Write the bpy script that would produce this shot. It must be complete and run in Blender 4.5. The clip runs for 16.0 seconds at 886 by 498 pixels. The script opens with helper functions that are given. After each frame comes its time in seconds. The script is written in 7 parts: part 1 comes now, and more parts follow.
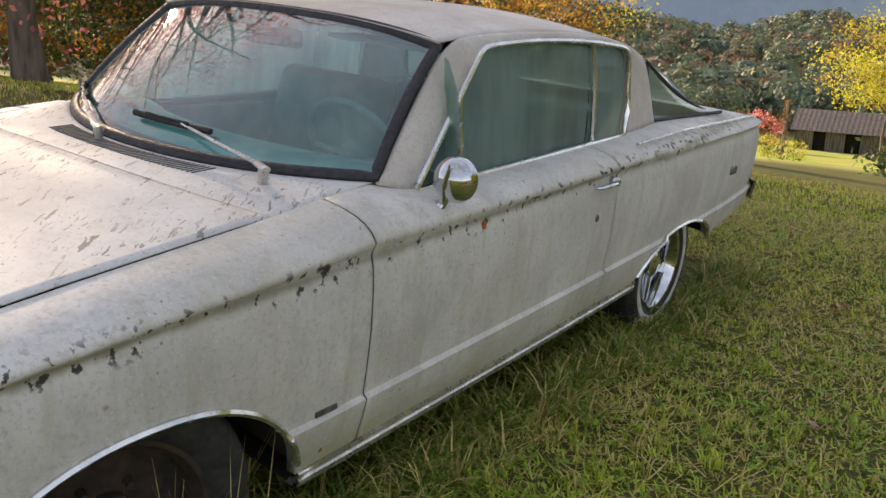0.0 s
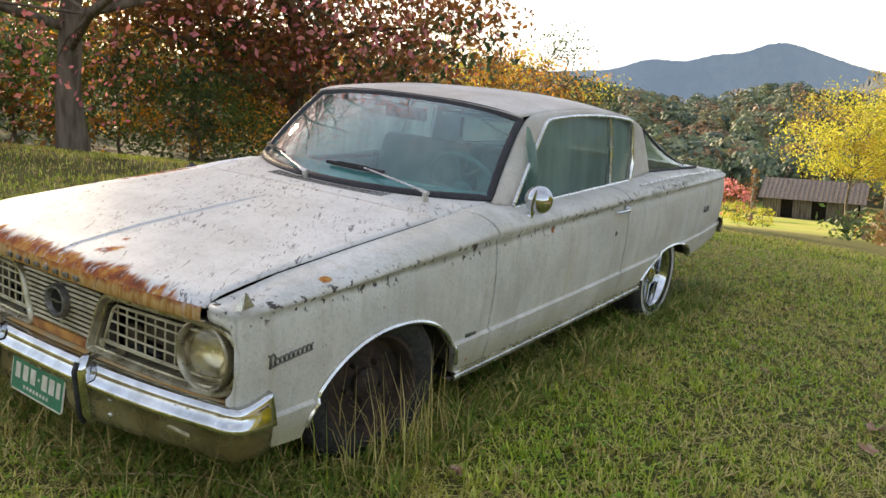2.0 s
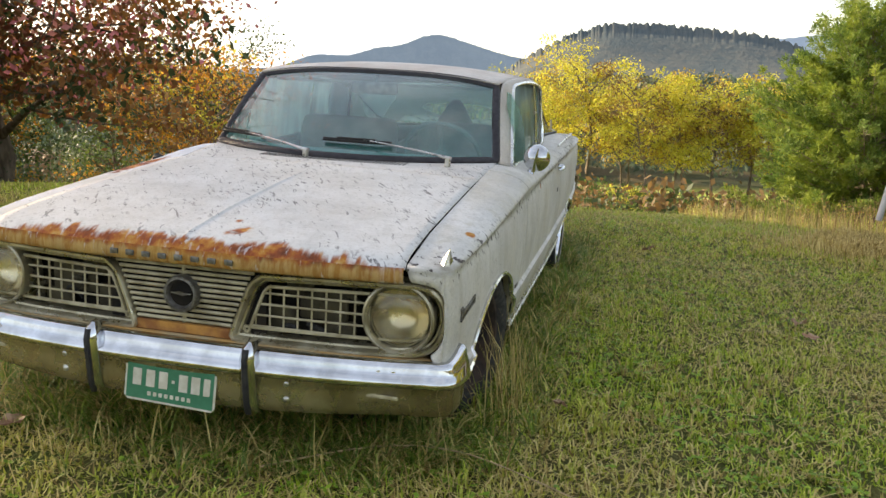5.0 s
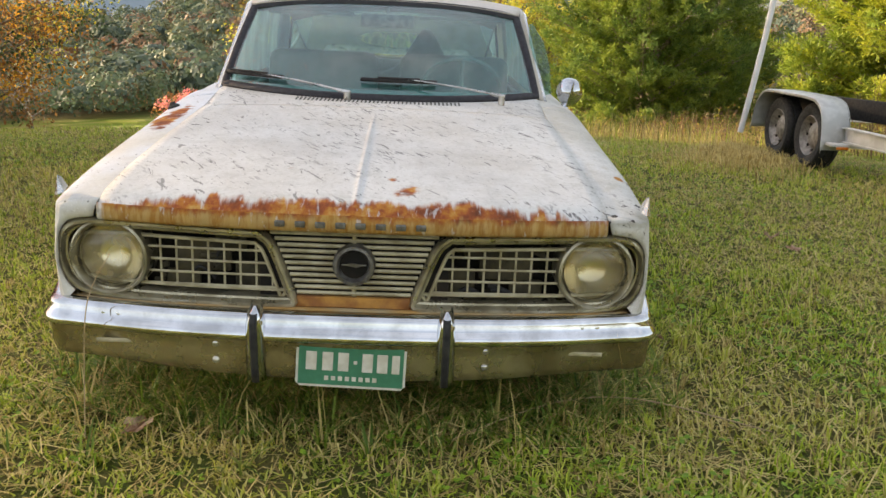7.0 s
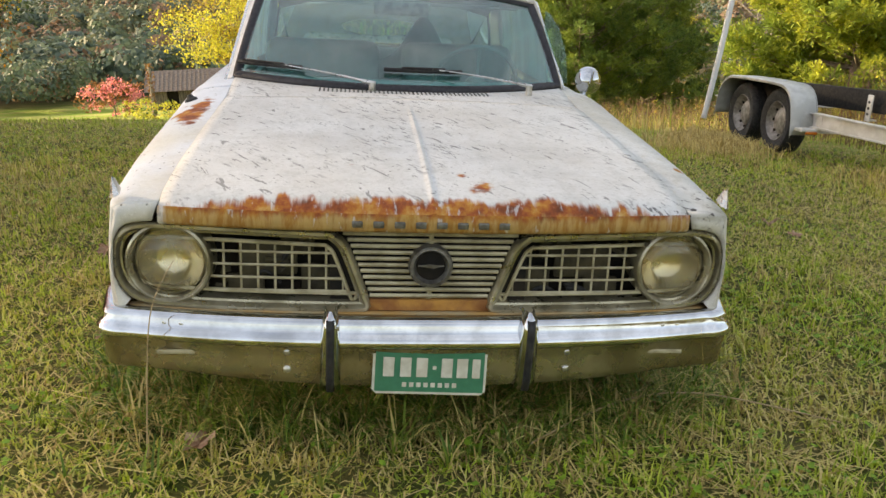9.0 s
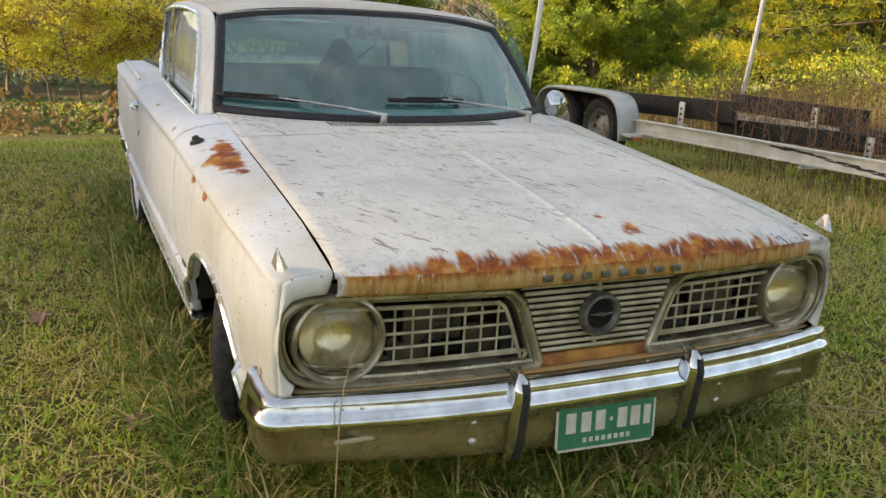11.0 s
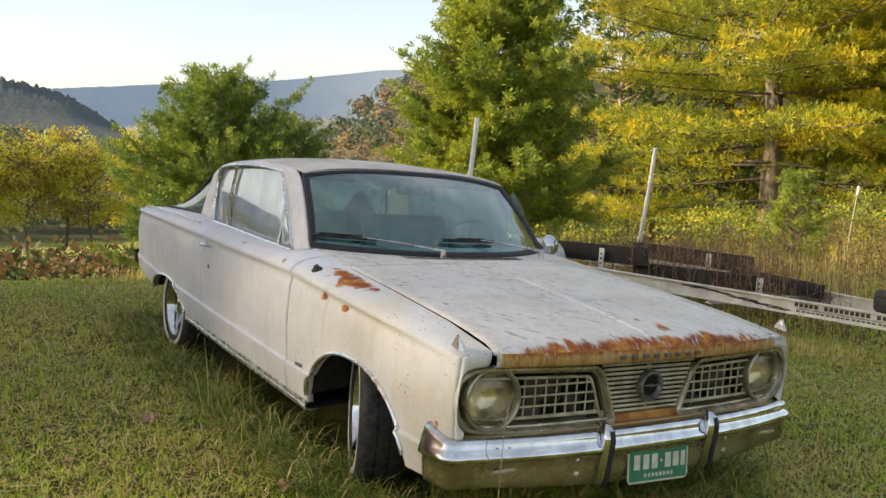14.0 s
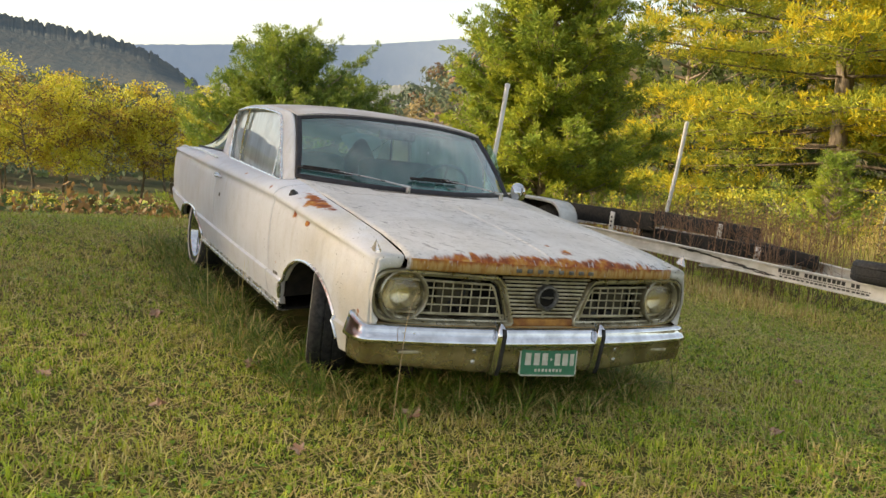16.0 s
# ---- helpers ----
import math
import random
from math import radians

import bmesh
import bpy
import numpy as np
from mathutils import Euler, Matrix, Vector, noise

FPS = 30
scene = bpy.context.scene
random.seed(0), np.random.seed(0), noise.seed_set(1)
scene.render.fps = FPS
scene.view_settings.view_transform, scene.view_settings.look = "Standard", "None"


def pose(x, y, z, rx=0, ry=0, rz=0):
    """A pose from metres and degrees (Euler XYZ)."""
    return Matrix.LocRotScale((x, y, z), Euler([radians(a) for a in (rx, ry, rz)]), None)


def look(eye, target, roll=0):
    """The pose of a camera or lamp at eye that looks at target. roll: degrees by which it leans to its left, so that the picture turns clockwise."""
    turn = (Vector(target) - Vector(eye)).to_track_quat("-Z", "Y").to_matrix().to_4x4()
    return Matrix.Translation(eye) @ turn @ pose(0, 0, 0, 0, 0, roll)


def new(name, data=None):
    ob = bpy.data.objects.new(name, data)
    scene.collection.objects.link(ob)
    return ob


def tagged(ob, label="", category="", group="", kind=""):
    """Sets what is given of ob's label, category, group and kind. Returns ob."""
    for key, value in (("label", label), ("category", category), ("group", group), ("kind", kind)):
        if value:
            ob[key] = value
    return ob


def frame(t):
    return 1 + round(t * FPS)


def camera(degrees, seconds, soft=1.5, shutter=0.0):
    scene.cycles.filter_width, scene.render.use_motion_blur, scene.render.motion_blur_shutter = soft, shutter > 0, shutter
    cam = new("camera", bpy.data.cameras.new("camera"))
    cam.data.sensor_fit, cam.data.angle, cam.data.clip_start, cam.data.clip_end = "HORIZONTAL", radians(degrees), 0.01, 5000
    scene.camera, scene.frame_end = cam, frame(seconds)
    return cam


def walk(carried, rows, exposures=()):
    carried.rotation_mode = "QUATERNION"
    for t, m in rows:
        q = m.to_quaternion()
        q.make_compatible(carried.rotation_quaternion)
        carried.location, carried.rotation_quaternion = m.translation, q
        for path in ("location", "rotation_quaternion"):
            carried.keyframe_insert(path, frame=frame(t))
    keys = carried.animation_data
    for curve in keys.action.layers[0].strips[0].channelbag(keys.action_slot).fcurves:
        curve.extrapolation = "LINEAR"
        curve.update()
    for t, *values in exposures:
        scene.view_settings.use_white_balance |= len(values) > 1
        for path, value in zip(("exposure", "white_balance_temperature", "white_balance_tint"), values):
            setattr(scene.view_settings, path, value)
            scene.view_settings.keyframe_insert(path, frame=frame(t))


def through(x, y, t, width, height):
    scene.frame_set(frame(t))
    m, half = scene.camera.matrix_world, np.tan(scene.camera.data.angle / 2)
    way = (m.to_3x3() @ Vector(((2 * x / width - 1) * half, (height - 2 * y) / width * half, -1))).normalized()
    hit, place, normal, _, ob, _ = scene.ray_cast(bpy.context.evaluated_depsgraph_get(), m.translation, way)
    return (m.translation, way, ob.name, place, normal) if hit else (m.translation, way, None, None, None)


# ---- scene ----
cam = camera(54.41, 16.0)
ROWS = [
    (0.0, -0.0621, -0.0152, 1.2794, 75.299, -1.769, 34.737),
    (0.5, 0.0660, -0.3399, 1.2755, 74.751, -2.164, 30.821),
    (1.0, 0.1772, -0.6929, 1.2913, 75.515, -0.963, 32.715),
    (1.5, 0.2470, -1.0971, 1.3202, 77.323, -0.807, 33.341),
    (2.0, 0.3624, -1.4908, 1.3071, 79.979, -1.706, 33.075),
    (2.5, 0.3498, -1.8049, 1.2592, 81.810, -3.763, 28.873),
    (3.0, 0.2336, -2.0361, 1.1929, 82.067, -5.837, 22.701),
    (3.5, 0.0296, -2.1010, 1.1684, 81.273, -4.173, 22.753),
    (6.0, -1.6176, -2.2525, 1.2319, 76.624, 2.028, 1.274),
    (6.5, -1.9091, -2.2254, 1.2774, 74.378, 0.870, -1.931),
    (7.0, -2.1112, -2.1501, 1.2876, 74.174, 2.073, -3.116),
    (7.5, -2.3471, -2.0663, 1.3101, 75.279, 3.112, -3.829),
    (8.0, -2.4112, -2.0267, 1.3030, 74.353, 3.027, -4.644),
    (8.5, -2.4239, -2.0163, 1.3018, 73.535, 2.467, -6.167),
    (9.0, -2.5004, -2.0118, 1.3072, 73.143, 1.990, -7.712),
    (9.5, -2.6781, -1.9074, 1.2781, 72.317, 1.567, -9.004),
    (10.0, -2.9506, -1.7715, 1.3243, 72.398, 0.301, -13.134),
    (12.5, -4.4114, -1.3472, 1.5002, 74.182, 3.265, -40.969),
    (13.0, -4.6594, -1.4552, 1.5224, 76.282, 2.877, -42.153),
    (13.5, -4.6944, -1.6857, 1.5111, 80.828, 1.583, -38.508),
    (14.0, -4.6409, -1.9900, 1.5045, 82.650, -0.270, -33.578),
    (14.5, -4.6247, -2.2726, 1.4836, 82.589, -1.766, -31.220),
    (15.0, -4.5387, -2.4899, 1.4534, 82.116, -2.316, -30.211),
    (15.5, -4.4736, -2.6925, 1.4416, 81.146, -2.692, -29.241),
    (16.0, -4.5313, -2.8914, 1.4190, 80.587, -2.773, -28.758),
]
EXPOSURE = [(0.0, 0.96, 8100, 20), (0.5, 1.24, 8200, 18), (1.0, 1.24, 8100, 17), (2.5, 1.16, 7700, 14), (3.5, 1.10, 7400, 12), (6.0, 1.34, 8600, 16), (9.5, 1.30, 8700, 14), (12.5, 0.82, 7900, 11), (14.5, 0.84, 8100, 13), (16.0, 0.92, 8400, 14)]
walk(cam, [(t, pose(x, y, z, rx, ry, rz)) for t, x, y, z, rx, ry, rz in ROWS], EXPOSURE)

# ---- light ----
SUN_AZ, SUN_EL = 65.0, 22.0
world = bpy.data.worlds.new("world")
scene.world = world
world.use_nodes = True
wn, wl = world.node_tree.nodes, world.node_tree.links
wn.clear()
sky = wn.new("ShaderNodeTexSky")
sky.sky_type = "NISHITA"
sky.sun_disc = False
sky.sun_elevation = radians(SUN_EL)
sky.sun_rotation = radians(-SUN_AZ)
sky.air_density, sky.dust_density, sky.ozone_density = 1.0, 0.7, 1.2
w_co = wn.new("ShaderNodeTexCoord")
w_map = wn.new("ShaderNodeMapping")
w_map.inputs["Scale"].default_value = (1.2, 1.2, 5.0)
w_noise = wn.new("ShaderNodeTexNoise")
w_noise.inputs["Scale"].default_value = 2.2
w_noise.inputs["Detail"].default_value = 6
w_ramp = wn.new("ShaderNodeMapRange")
w_ramp.inputs[1].default_value, w_ramp.inputs[2].default_value = 0.42, 0.72
w_ramp.inputs[3].default_value, w_ramp.inputs[4].default_value = 0.35, 0.95
w_mix = wn.new("ShaderNodeMix")
w_mix.data_type = "RGBA"
w_mix.inputs[7].default_value = (2.85, 3.45, 4.4, 1)
w_bg = wn.new("ShaderNodeBackground")
w_bg.inputs["Strength"].default_value = 0.15
w_out = wn.new("ShaderNodeOutputWorld")
wl.new(w_co.outputs["Generated"], w_map.inputs["Vector"])
wl.new(w_map.outputs[0], w_noise.inputs["Vector"])
wl.new(w_noise.outputs[0], w_ramp.inputs[0])
wl.new(w_ramp.outputs[0], w_mix.inputs[0])
wl.new(sky.outputs[0], w_mix.inputs[6])
wl.new(w_mix.outputs[2], w_bg.inputs[0])
wl.new(w_bg.outputs[0], w_out.inputs[0])
sun_data = bpy.data.lights.new("sun", "SUN")
sun_data.energy, sun_data.angle, sun_data.color = 5.0, radians(3), (1.0, 0.88, 0.68)
sun = new("sun", sun_data)
SUN_DIR = Vector((-math.sin(radians(SUN_AZ)) * math.cos(radians(SUN_EL)), math.cos(radians(SUN_AZ)) * math.cos(radians(SUN_EL)), math.sin(radians(SUN_EL))))
sun.matrix_world = look(SUN_DIR * 60, (0, 0, 0))

# ---- mesh tools ----
rng = np.random.default_rng(7)


class Geo:
    """Collects vertices and faces for one mesh."""

    def __init__(self):
        self.v, self.f, self.m, self.n = [], [], [], 0

    def add(self, verts, faces, mat=0):
        verts = np.asarray(verts, float).reshape(-1, 3)
        base = self.n
        self.v.append(verts)
        self.n += len(verts)
        if isinstance(faces, np.ndarray):
            self.f.append(faces + base)
        else:
            groups = {}
            for f in faces:
                groups.setdefault(len(f), []).append(f)
            for k in groups:
                self.f.append(np.array(groups[k], int) + base)
        while len(self.m) < len(self.f):
            self.m.append(mat)
        return self

    def moved(self, mtx):
        a = np.array(mtx)
        self.v = [v @ a[:3, :3].T + a[:3, 3] for v in self.v]
        return self

    def data(self, name, mats, smooth=False):
        me = bpy.data.meshes.new(name)
        verts = np.concatenate(self.v)
        me.vertices.add(len(verts))
        me.vertices.foreach_set("co", verts.ravel())
        totals = np.concatenate([np.full(len(f), f.shape[1]) for f in self.f])
        loops = np.concatenate([f.ravel() for f in self.f])
        me.loops.add(len(loops))
        me.loops.foreach_set("vertex_index", loops.astype(np.int32))
        me.polygons.add(len(totals))
        starts = np.concatenate([[0], np.cumsum(totals)[:-1]])
        me.polygons.foreach_set("loop_start", starts.astype(np.int32))
        me.polygons.foreach_set("material_index", np.concatenate([np.full(len(f), m) for f, m in zip(self.f, self.m)]).astype(np.int32))
        me.polygons.foreach_set("use_smooth", np.full(len(totals), smooth))
        for m in mats if isinstance(mats, (list, tuple)) else [mats]:
            me.materials.append(m)
        me.update(calc_edges=True)
        me.validate()
        return me


def part(name, geo, mats, parent=None, label="", smooth=True, solid=0.0, sharp=40):
    me = geo.data(name, mats, smooth)
    if smooth and sharp:
        me.set_sharp_from_angle(angle=radians(sharp))
    ob = new(name, me)
    if parent is not None:
        ob.parent = parent
    if label:
        ob["label"] = label
    if solid:
        mod = ob.modifiers.new("thickness", "SOLIDIFY")
        mod.thickness, mod.offset = solid, -1.0
    return ob


def thing(name, label, category, m=None, group=""):
    ob = new(name)
    ob.empty_display_size = 0.1
    if m is not None:
        ob.matrix_basis = m
    return tagged(ob, label, category, group)


def interp(table, x):
    a = np.array(table, float)
    return np.interp(x, a[:, 0], a[:, 1])


def grid(p, flip=False):
    """Quads over an array of points (rows, columns, 3)."""
    nu, nv = p.shape[:2]
    i = np.arange(nu * nv).reshape(nu, nv)
    q = np.stack([i[:-1, :-1], i[1:, :-1], i[1:, 1:], i[:-1, 1:]], -1).reshape(-1, 4)
    return p.reshape(-1, 3), (q[:, ::-1].copy() if flip else q)


def resample(pts, n):
    pts = np.asarray(pts, float)
    d = np.concatenate([[0], np.cumsum(np.linalg.norm(np.diff(pts, axis=0), axis=1))])
    s = np.linspace(0, d[-1], n)
    return np.stack([np.interp(s, d, pts[:, k]) for k in range(3)], 1)


def smooth_line(pts, n, rounds=2):
    """Corner-cut polyline, resampled evenly."""
    p = np.asarray(pts, float)
    for _ in range(rounds):
        q = np.empty((2 * len(p), 3))
        q[0], q[-1] = p[0], p[-1]
        q[1:-1:2], q[2:-1:2] = 0.75 * p[:-1] + 0.25 * p[1:], 0.25 * p[:-1] + 0.75 * p[1:]
        p = q
    return resample(p, n)


def tube(geo, pts, rad, n=8, mat=0, caps=True, flat=1.0, up=(0, 0, 1)):
    """A tube along a line; flat squashes it across up."""
    pts = np.asarray(pts, float)
    rad = np.broadcast_to(np.asarray(rad, float), (len(pts),))
    t = np.gradient(pts, axis=0)
    t /= np.linalg.norm(t, axis=1)[:, None] + 1e-9
    u = np.cross(t, np.asarray(up, float))
    bad = np.linalg.norm(u, axis=1) < 1e-3
    u[bad] = np.cross(t[bad], (1.0, 0.3, 0.0))
    u /= np.linalg.norm(u, axis=1)[:, None]
    w = np.cross(u, t)
    a = np.linspace(0, 2 * np.pi, n, endpoint=False)
    ring = pts[:, None] + rad[:, None, None] * (np.cos(a)[None, :, None] * u[:, None] + flat * np.sin(a)[None, :, None] * w[:, None])
    m = len(pts)
    i = np.arange(m * n).reshape(m, n)
    j = np.roll(i, -1, 1)
    f = [np.stack([i[:-1], i[1:], j[1:], j[:-1]], -1).reshape(-1, 4)]
    geo.add(ring.reshape(-1, 3), f[0], mat)
    if caps:
        geo.add(ring[0], [list(range(n))[::1]], mat)
        geo.add(ring[-1], [list(range(n))[::-1]], mat)
    return geo


def lathe(geo, prof, n=32, m=None, mat=0):
    """Turn a profile of (radius, height) round z, then place it by m."""
    prof = np.asarray(prof, float)
    a = np.linspace(0, 2 * np.pi, n, endpoint=False)
    p = np.stack([prof[:, 0, None] * np.cos(a), prof[:, 0, None] * np.sin(a), np.repeat(prof[:, 1, None], n, 1)], -1)
    k = len(prof)
    i = np.arange(k * n).reshape(k, n)
    j = np.roll(i, -1, 1)
    f = np.stack([i[:-1], j[:-1], j[1:], i[1:]], -1).reshape(-1, 4)
    p = p.reshape(-1, 3)
    if m is not None:
        b = np.array(m)
        p = p @ b[:3, :3].T + b[:3, 3]
    return geo.add(p, f, mat)


def box(geo, c, s, bevel=0.0, m=None, mat=0, seg=2):
    """A box with rounded edges: centre c, size s."""
    bm = bmesh.new()
    bmesh.ops.create_cube(bm, size=1.0)
    bmesh.ops.scale(bm, vec=s, verts=bm.verts)
    if bevel:
        bmesh.ops.bevel(bm, geom=bm.edges[:], offset=min(bevel, 0.49 * min(s)), segments=seg, profile=0.5, affect="EDGES")
    bmesh.ops.translate(bm, vec=c, verts=bm.verts)
    if m is not None:
        bmesh.ops.transform(bm, matrix=m, verts=bm.verts)
    bm.verts.index_update()
    geo.add([v.co[:] for v in bm.verts], [[v.index for v in f.verts] for f in bm.faces], mat)
    bm.free()
    return geo


def extrude(geo, outline, d, m=None, mat=0):
    """A flat outline (x, y) given thickness d along z."""
    o = np.asarray(outline, float)
    n = len(o)
    p = np.concatenate([np.c_[o, np.zeros(n)], np.c_[o, np.full(n, d)]])
    f = [list(range(n))[::-1], list(range(n, 2 * n))] + [[i, (i + 1) % n, n + (i + 1) % n, n + i] for i in range(n)]
    if m is not None:
        b = np.array(m)
        p = p @ b[:3, :3].T + b[:3, 3]
    return geo.add(p, f, mat)


# ---- materials ----
class Mat:
    """A node material with short-hands."""

    def __init__(self, name, rough=0.6, metal=0.0, spec=0.5):
        self.mat = bpy.data.materials.new(name)
        self.mat.use_nodes = True
        self.t = self.mat.node_tree
        self.b = self.t.nodes["Principled BSDF"]
        self.b.inputs["Roughness"].default_value = rough
        self.b.inputs["Metallic"].default_value = metal
        self.b.inputs["Specular IOR Level"].default_value = spec
        self.co = self.t.nodes.new("ShaderNodeTexCoord").outputs["Object"]

    def put(self, socket, value):
        if isinstance(value, bpy.types.NodeSocket):
            self.t.links.new(value, socket)
        else:
            socket.default_value = (*value, 1) if isinstance(value, tuple) and len(value) == 3 and len(socket.default_value) == 4 else value

    def mapped(self, scale=(1, 1, 1), rot=(0, 0, 0), loc=(0, 0, 0), vec=None):
        n = self.t.nodes.new("ShaderNodeMapping")
        self.t.links.new(vec or self.co, n.inputs[0])
        n.inputs["Scale"].default_value, n.inputs["Location"].default_value = scale, loc
        n.inputs["Rotation"].default_value = [radians(a) for a in rot]
        return n.outputs[0]

    def noise(self, scale, detail=5, vec=None, rough=0.55, warp=0.0):
        n = self.t.nodes.new("ShaderNodeTexNoise")
        self.t.links.new(vec or self.co, n.inputs["Vector"])
        n.inputs["Scale"].default_value, n.inputs["Detail"].default_value = scale, detail
        n.inputs["Roughness"].default_value, n.inputs["Distortion"].default_value = rough, warp
        return n.outputs[0]

    def voronoi(self, scale, vec=None, feature="F1"):
        n = self.t.nodes.new("ShaderNodeTexVoronoi")
        n.feature = feature
        self.t.links.new(vec or self.co, n.inputs["Vector"])
        n.inputs["Scale"].default_value = scale
        return n.outputs["Distance"]

    def span(self, x, a, b, lo=0.0, hi=1.0):
        n = self.t.nodes.new("ShaderNodeMapRange")
        n.interpolation_type = "SMOOTHSTEP"
        self.put(n.inputs[0], x)
        for k, v in zip((1, 2, 3, 4), (a, b, lo, hi)):
            self.put(n.inputs[k], v)
        return n.outputs[0]

    def math(self, op, a, b=0.0, c=0.0):
        n = self.t.nodes.new("ShaderNodeMath")
        n.operation = op
        for k, v in enumerate((a, b, c)):
            self.put(n.inputs[k], v)
        return n.outputs[0]

    def axis(self, k):
        n = self.t.nodes.new("ShaderNodeSeparateXYZ")
        self.t.links.new(self.co, n.inputs[0])
        return n.outputs[k]

    def away(self, p, scale=(1, 1, 1)):
        """Distance from a point, stretched."""
        n = self.t.nodes.new("ShaderNodeVectorMath")
        n.operation = "SUBTRACT"
        self.t.links.new(self.co, n.inputs[0])
        n.inputs[1].default_value = p
        k = self.t.nodes.new("ShaderNodeVectorMath")
        k.operation = "MULTIPLY"
        self.t.links.new(n.outputs[0], k.inputs[0])
        k.inputs[1].default_value = scale
        d = self.t.nodes.new("ShaderNodeVectorMath")
        d.operation = "LENGTH"
        self.t.links.new(k.outputs[0], d.inputs[0])
        return d.outputs["Value"]

    def mix(self, f, a, b):
        n = self.t.nodes.new("ShaderNodeMix")
        n.data_type = "RGBA"
        self.put(n.inputs[0], f)
        self.put(n.inputs[6], a)
        self.put(n.inputs[7], b)
        return n.outputs[2]

    def ramp(self, x, stops):
        n = self.t.nodes.new("ShaderNodeValToRGB")
        self.put(n.inputs[0], x)
        e = n.color_ramp.elements
        while len(e) < len(stops):
            e.new(0.5)
        for k, (at, col) in enumerate(stops):
            e[k].position, e[k].color = at, (*col, 1)
        return n.outputs[0]

    def island(self):
        return self.t.nodes.new("ShaderNodeNewGeometry").outputs["Random Per Island"]

    def random(self):
        return self.t.nodes.new("ShaderNodeObjectInfo").outputs["Random"]

    def color(self, c):
        self.put(self.b.inputs["Base Color"], c)
        return self

    def rough(self, r):
        self.put(self.b.inputs["Roughness"], r)
        return self

    def bump(self, h, strength=0.3, dist=0.01):
        n = self.t.nodes.new("ShaderNodeBump")
        self.put(n.inputs["Height"], h)
        n.inputs["Strength"].default_value, n.inputs["Distance"].default_value = strength, dist
        self.t.links.new(n.outputs[0], self.b.inputs["Normal"])
        return self

    def leafy(self, col, through=0.4):
        """Thin leaf: part of the light passes."""
        out = self.t.nodes["Material Output"]
        tr = self.t.nodes.new("ShaderNodeBsdfTranslucent")
        mx = self.t.nodes.new("ShaderNodeMixShader")
        mx.inputs[0].default_value = through
        self.color(col)
        self.put(tr.inputs[0], col)
        self.t.links.new(self.b.outputs[0], mx.inputs[1])
        self.t.links.new(tr.outputs[0], mx.inputs[2])
        self.t.links.new(mx.outputs[0], out.inputs[0])
        return self


def plain(name, c1, c2, scale=20.0, rough=0.6, metal=0.0, bump=0.0, spec=0.5):
    m = Mat(name, rough, metal, spec)
    n = m.noise(scale, 6)
    m.color(m.mix(m.span(n, 0.35, 0.65), c1, c2))
    m.rough(m.span(m.noise(scale * 2.3, 4), 0.3, 0.7, max(rough - 0.12, 0.03), min(rough * 1.25 + 0.06, 1)))
    if bump:
        m.bump(n, bump, 0.004)
    return m.mat


def grass_mat(name, fresh, dull, through=0.35):
    """Blades that vary one by one and from patch to patch."""
    m = Mat(name, 0.55, 0, 0.25)
    k = m.island()
    n = len(fresh) - 1
    f = m.math("ADD", m.math("MULTIPLY", m.noise(0.9, 4), 0.6), m.math("MULTIPLY", m.noise(5.5, 4), 0.4))
    col = m.mix(m.span(f, 0.45, 0.64), m.ramp(k, [(i / n, c) for i, c in enumerate(fresh)]), m.ramp(k, [(i / n, c) for i, c in enumerate(dull)]))
    return m.leafy(col, through).mat


def leaf_mat(name, cols, through=0.4, rough=0.6, clump=0.0, old=None):
    """Leaves that vary one by one and, with clump, from bough to bough (clumps per metre)."""
    m = Mat(name, rough, 0, 0.25)
    k = m.island()
    stops = [(i / max(len(cols) - 1, 1), c) for i, c in enumerate(cols)]
    col = m.ramp(k, stops)
    if clump:
        f = m.math("ADD", m.math("MULTIPLY", m.noise(clump, 3), .6), m.math("MULTIPLY", m.noise(clump * 3.7, 3), .4))
        col = m.mix(m.span(f, 0.42, 0.60), col, m.ramp(k, [(i / max(len(old) - 1, 1), c) for i, c in enumerate(old)]))
    return m.leafy(col, through).mat


RUST_A, RUST_B, RUST_C = (0.44, 0.165, 0.030), (0.15, 0.045, 0.020), (0.52, 0.31, 0.09)


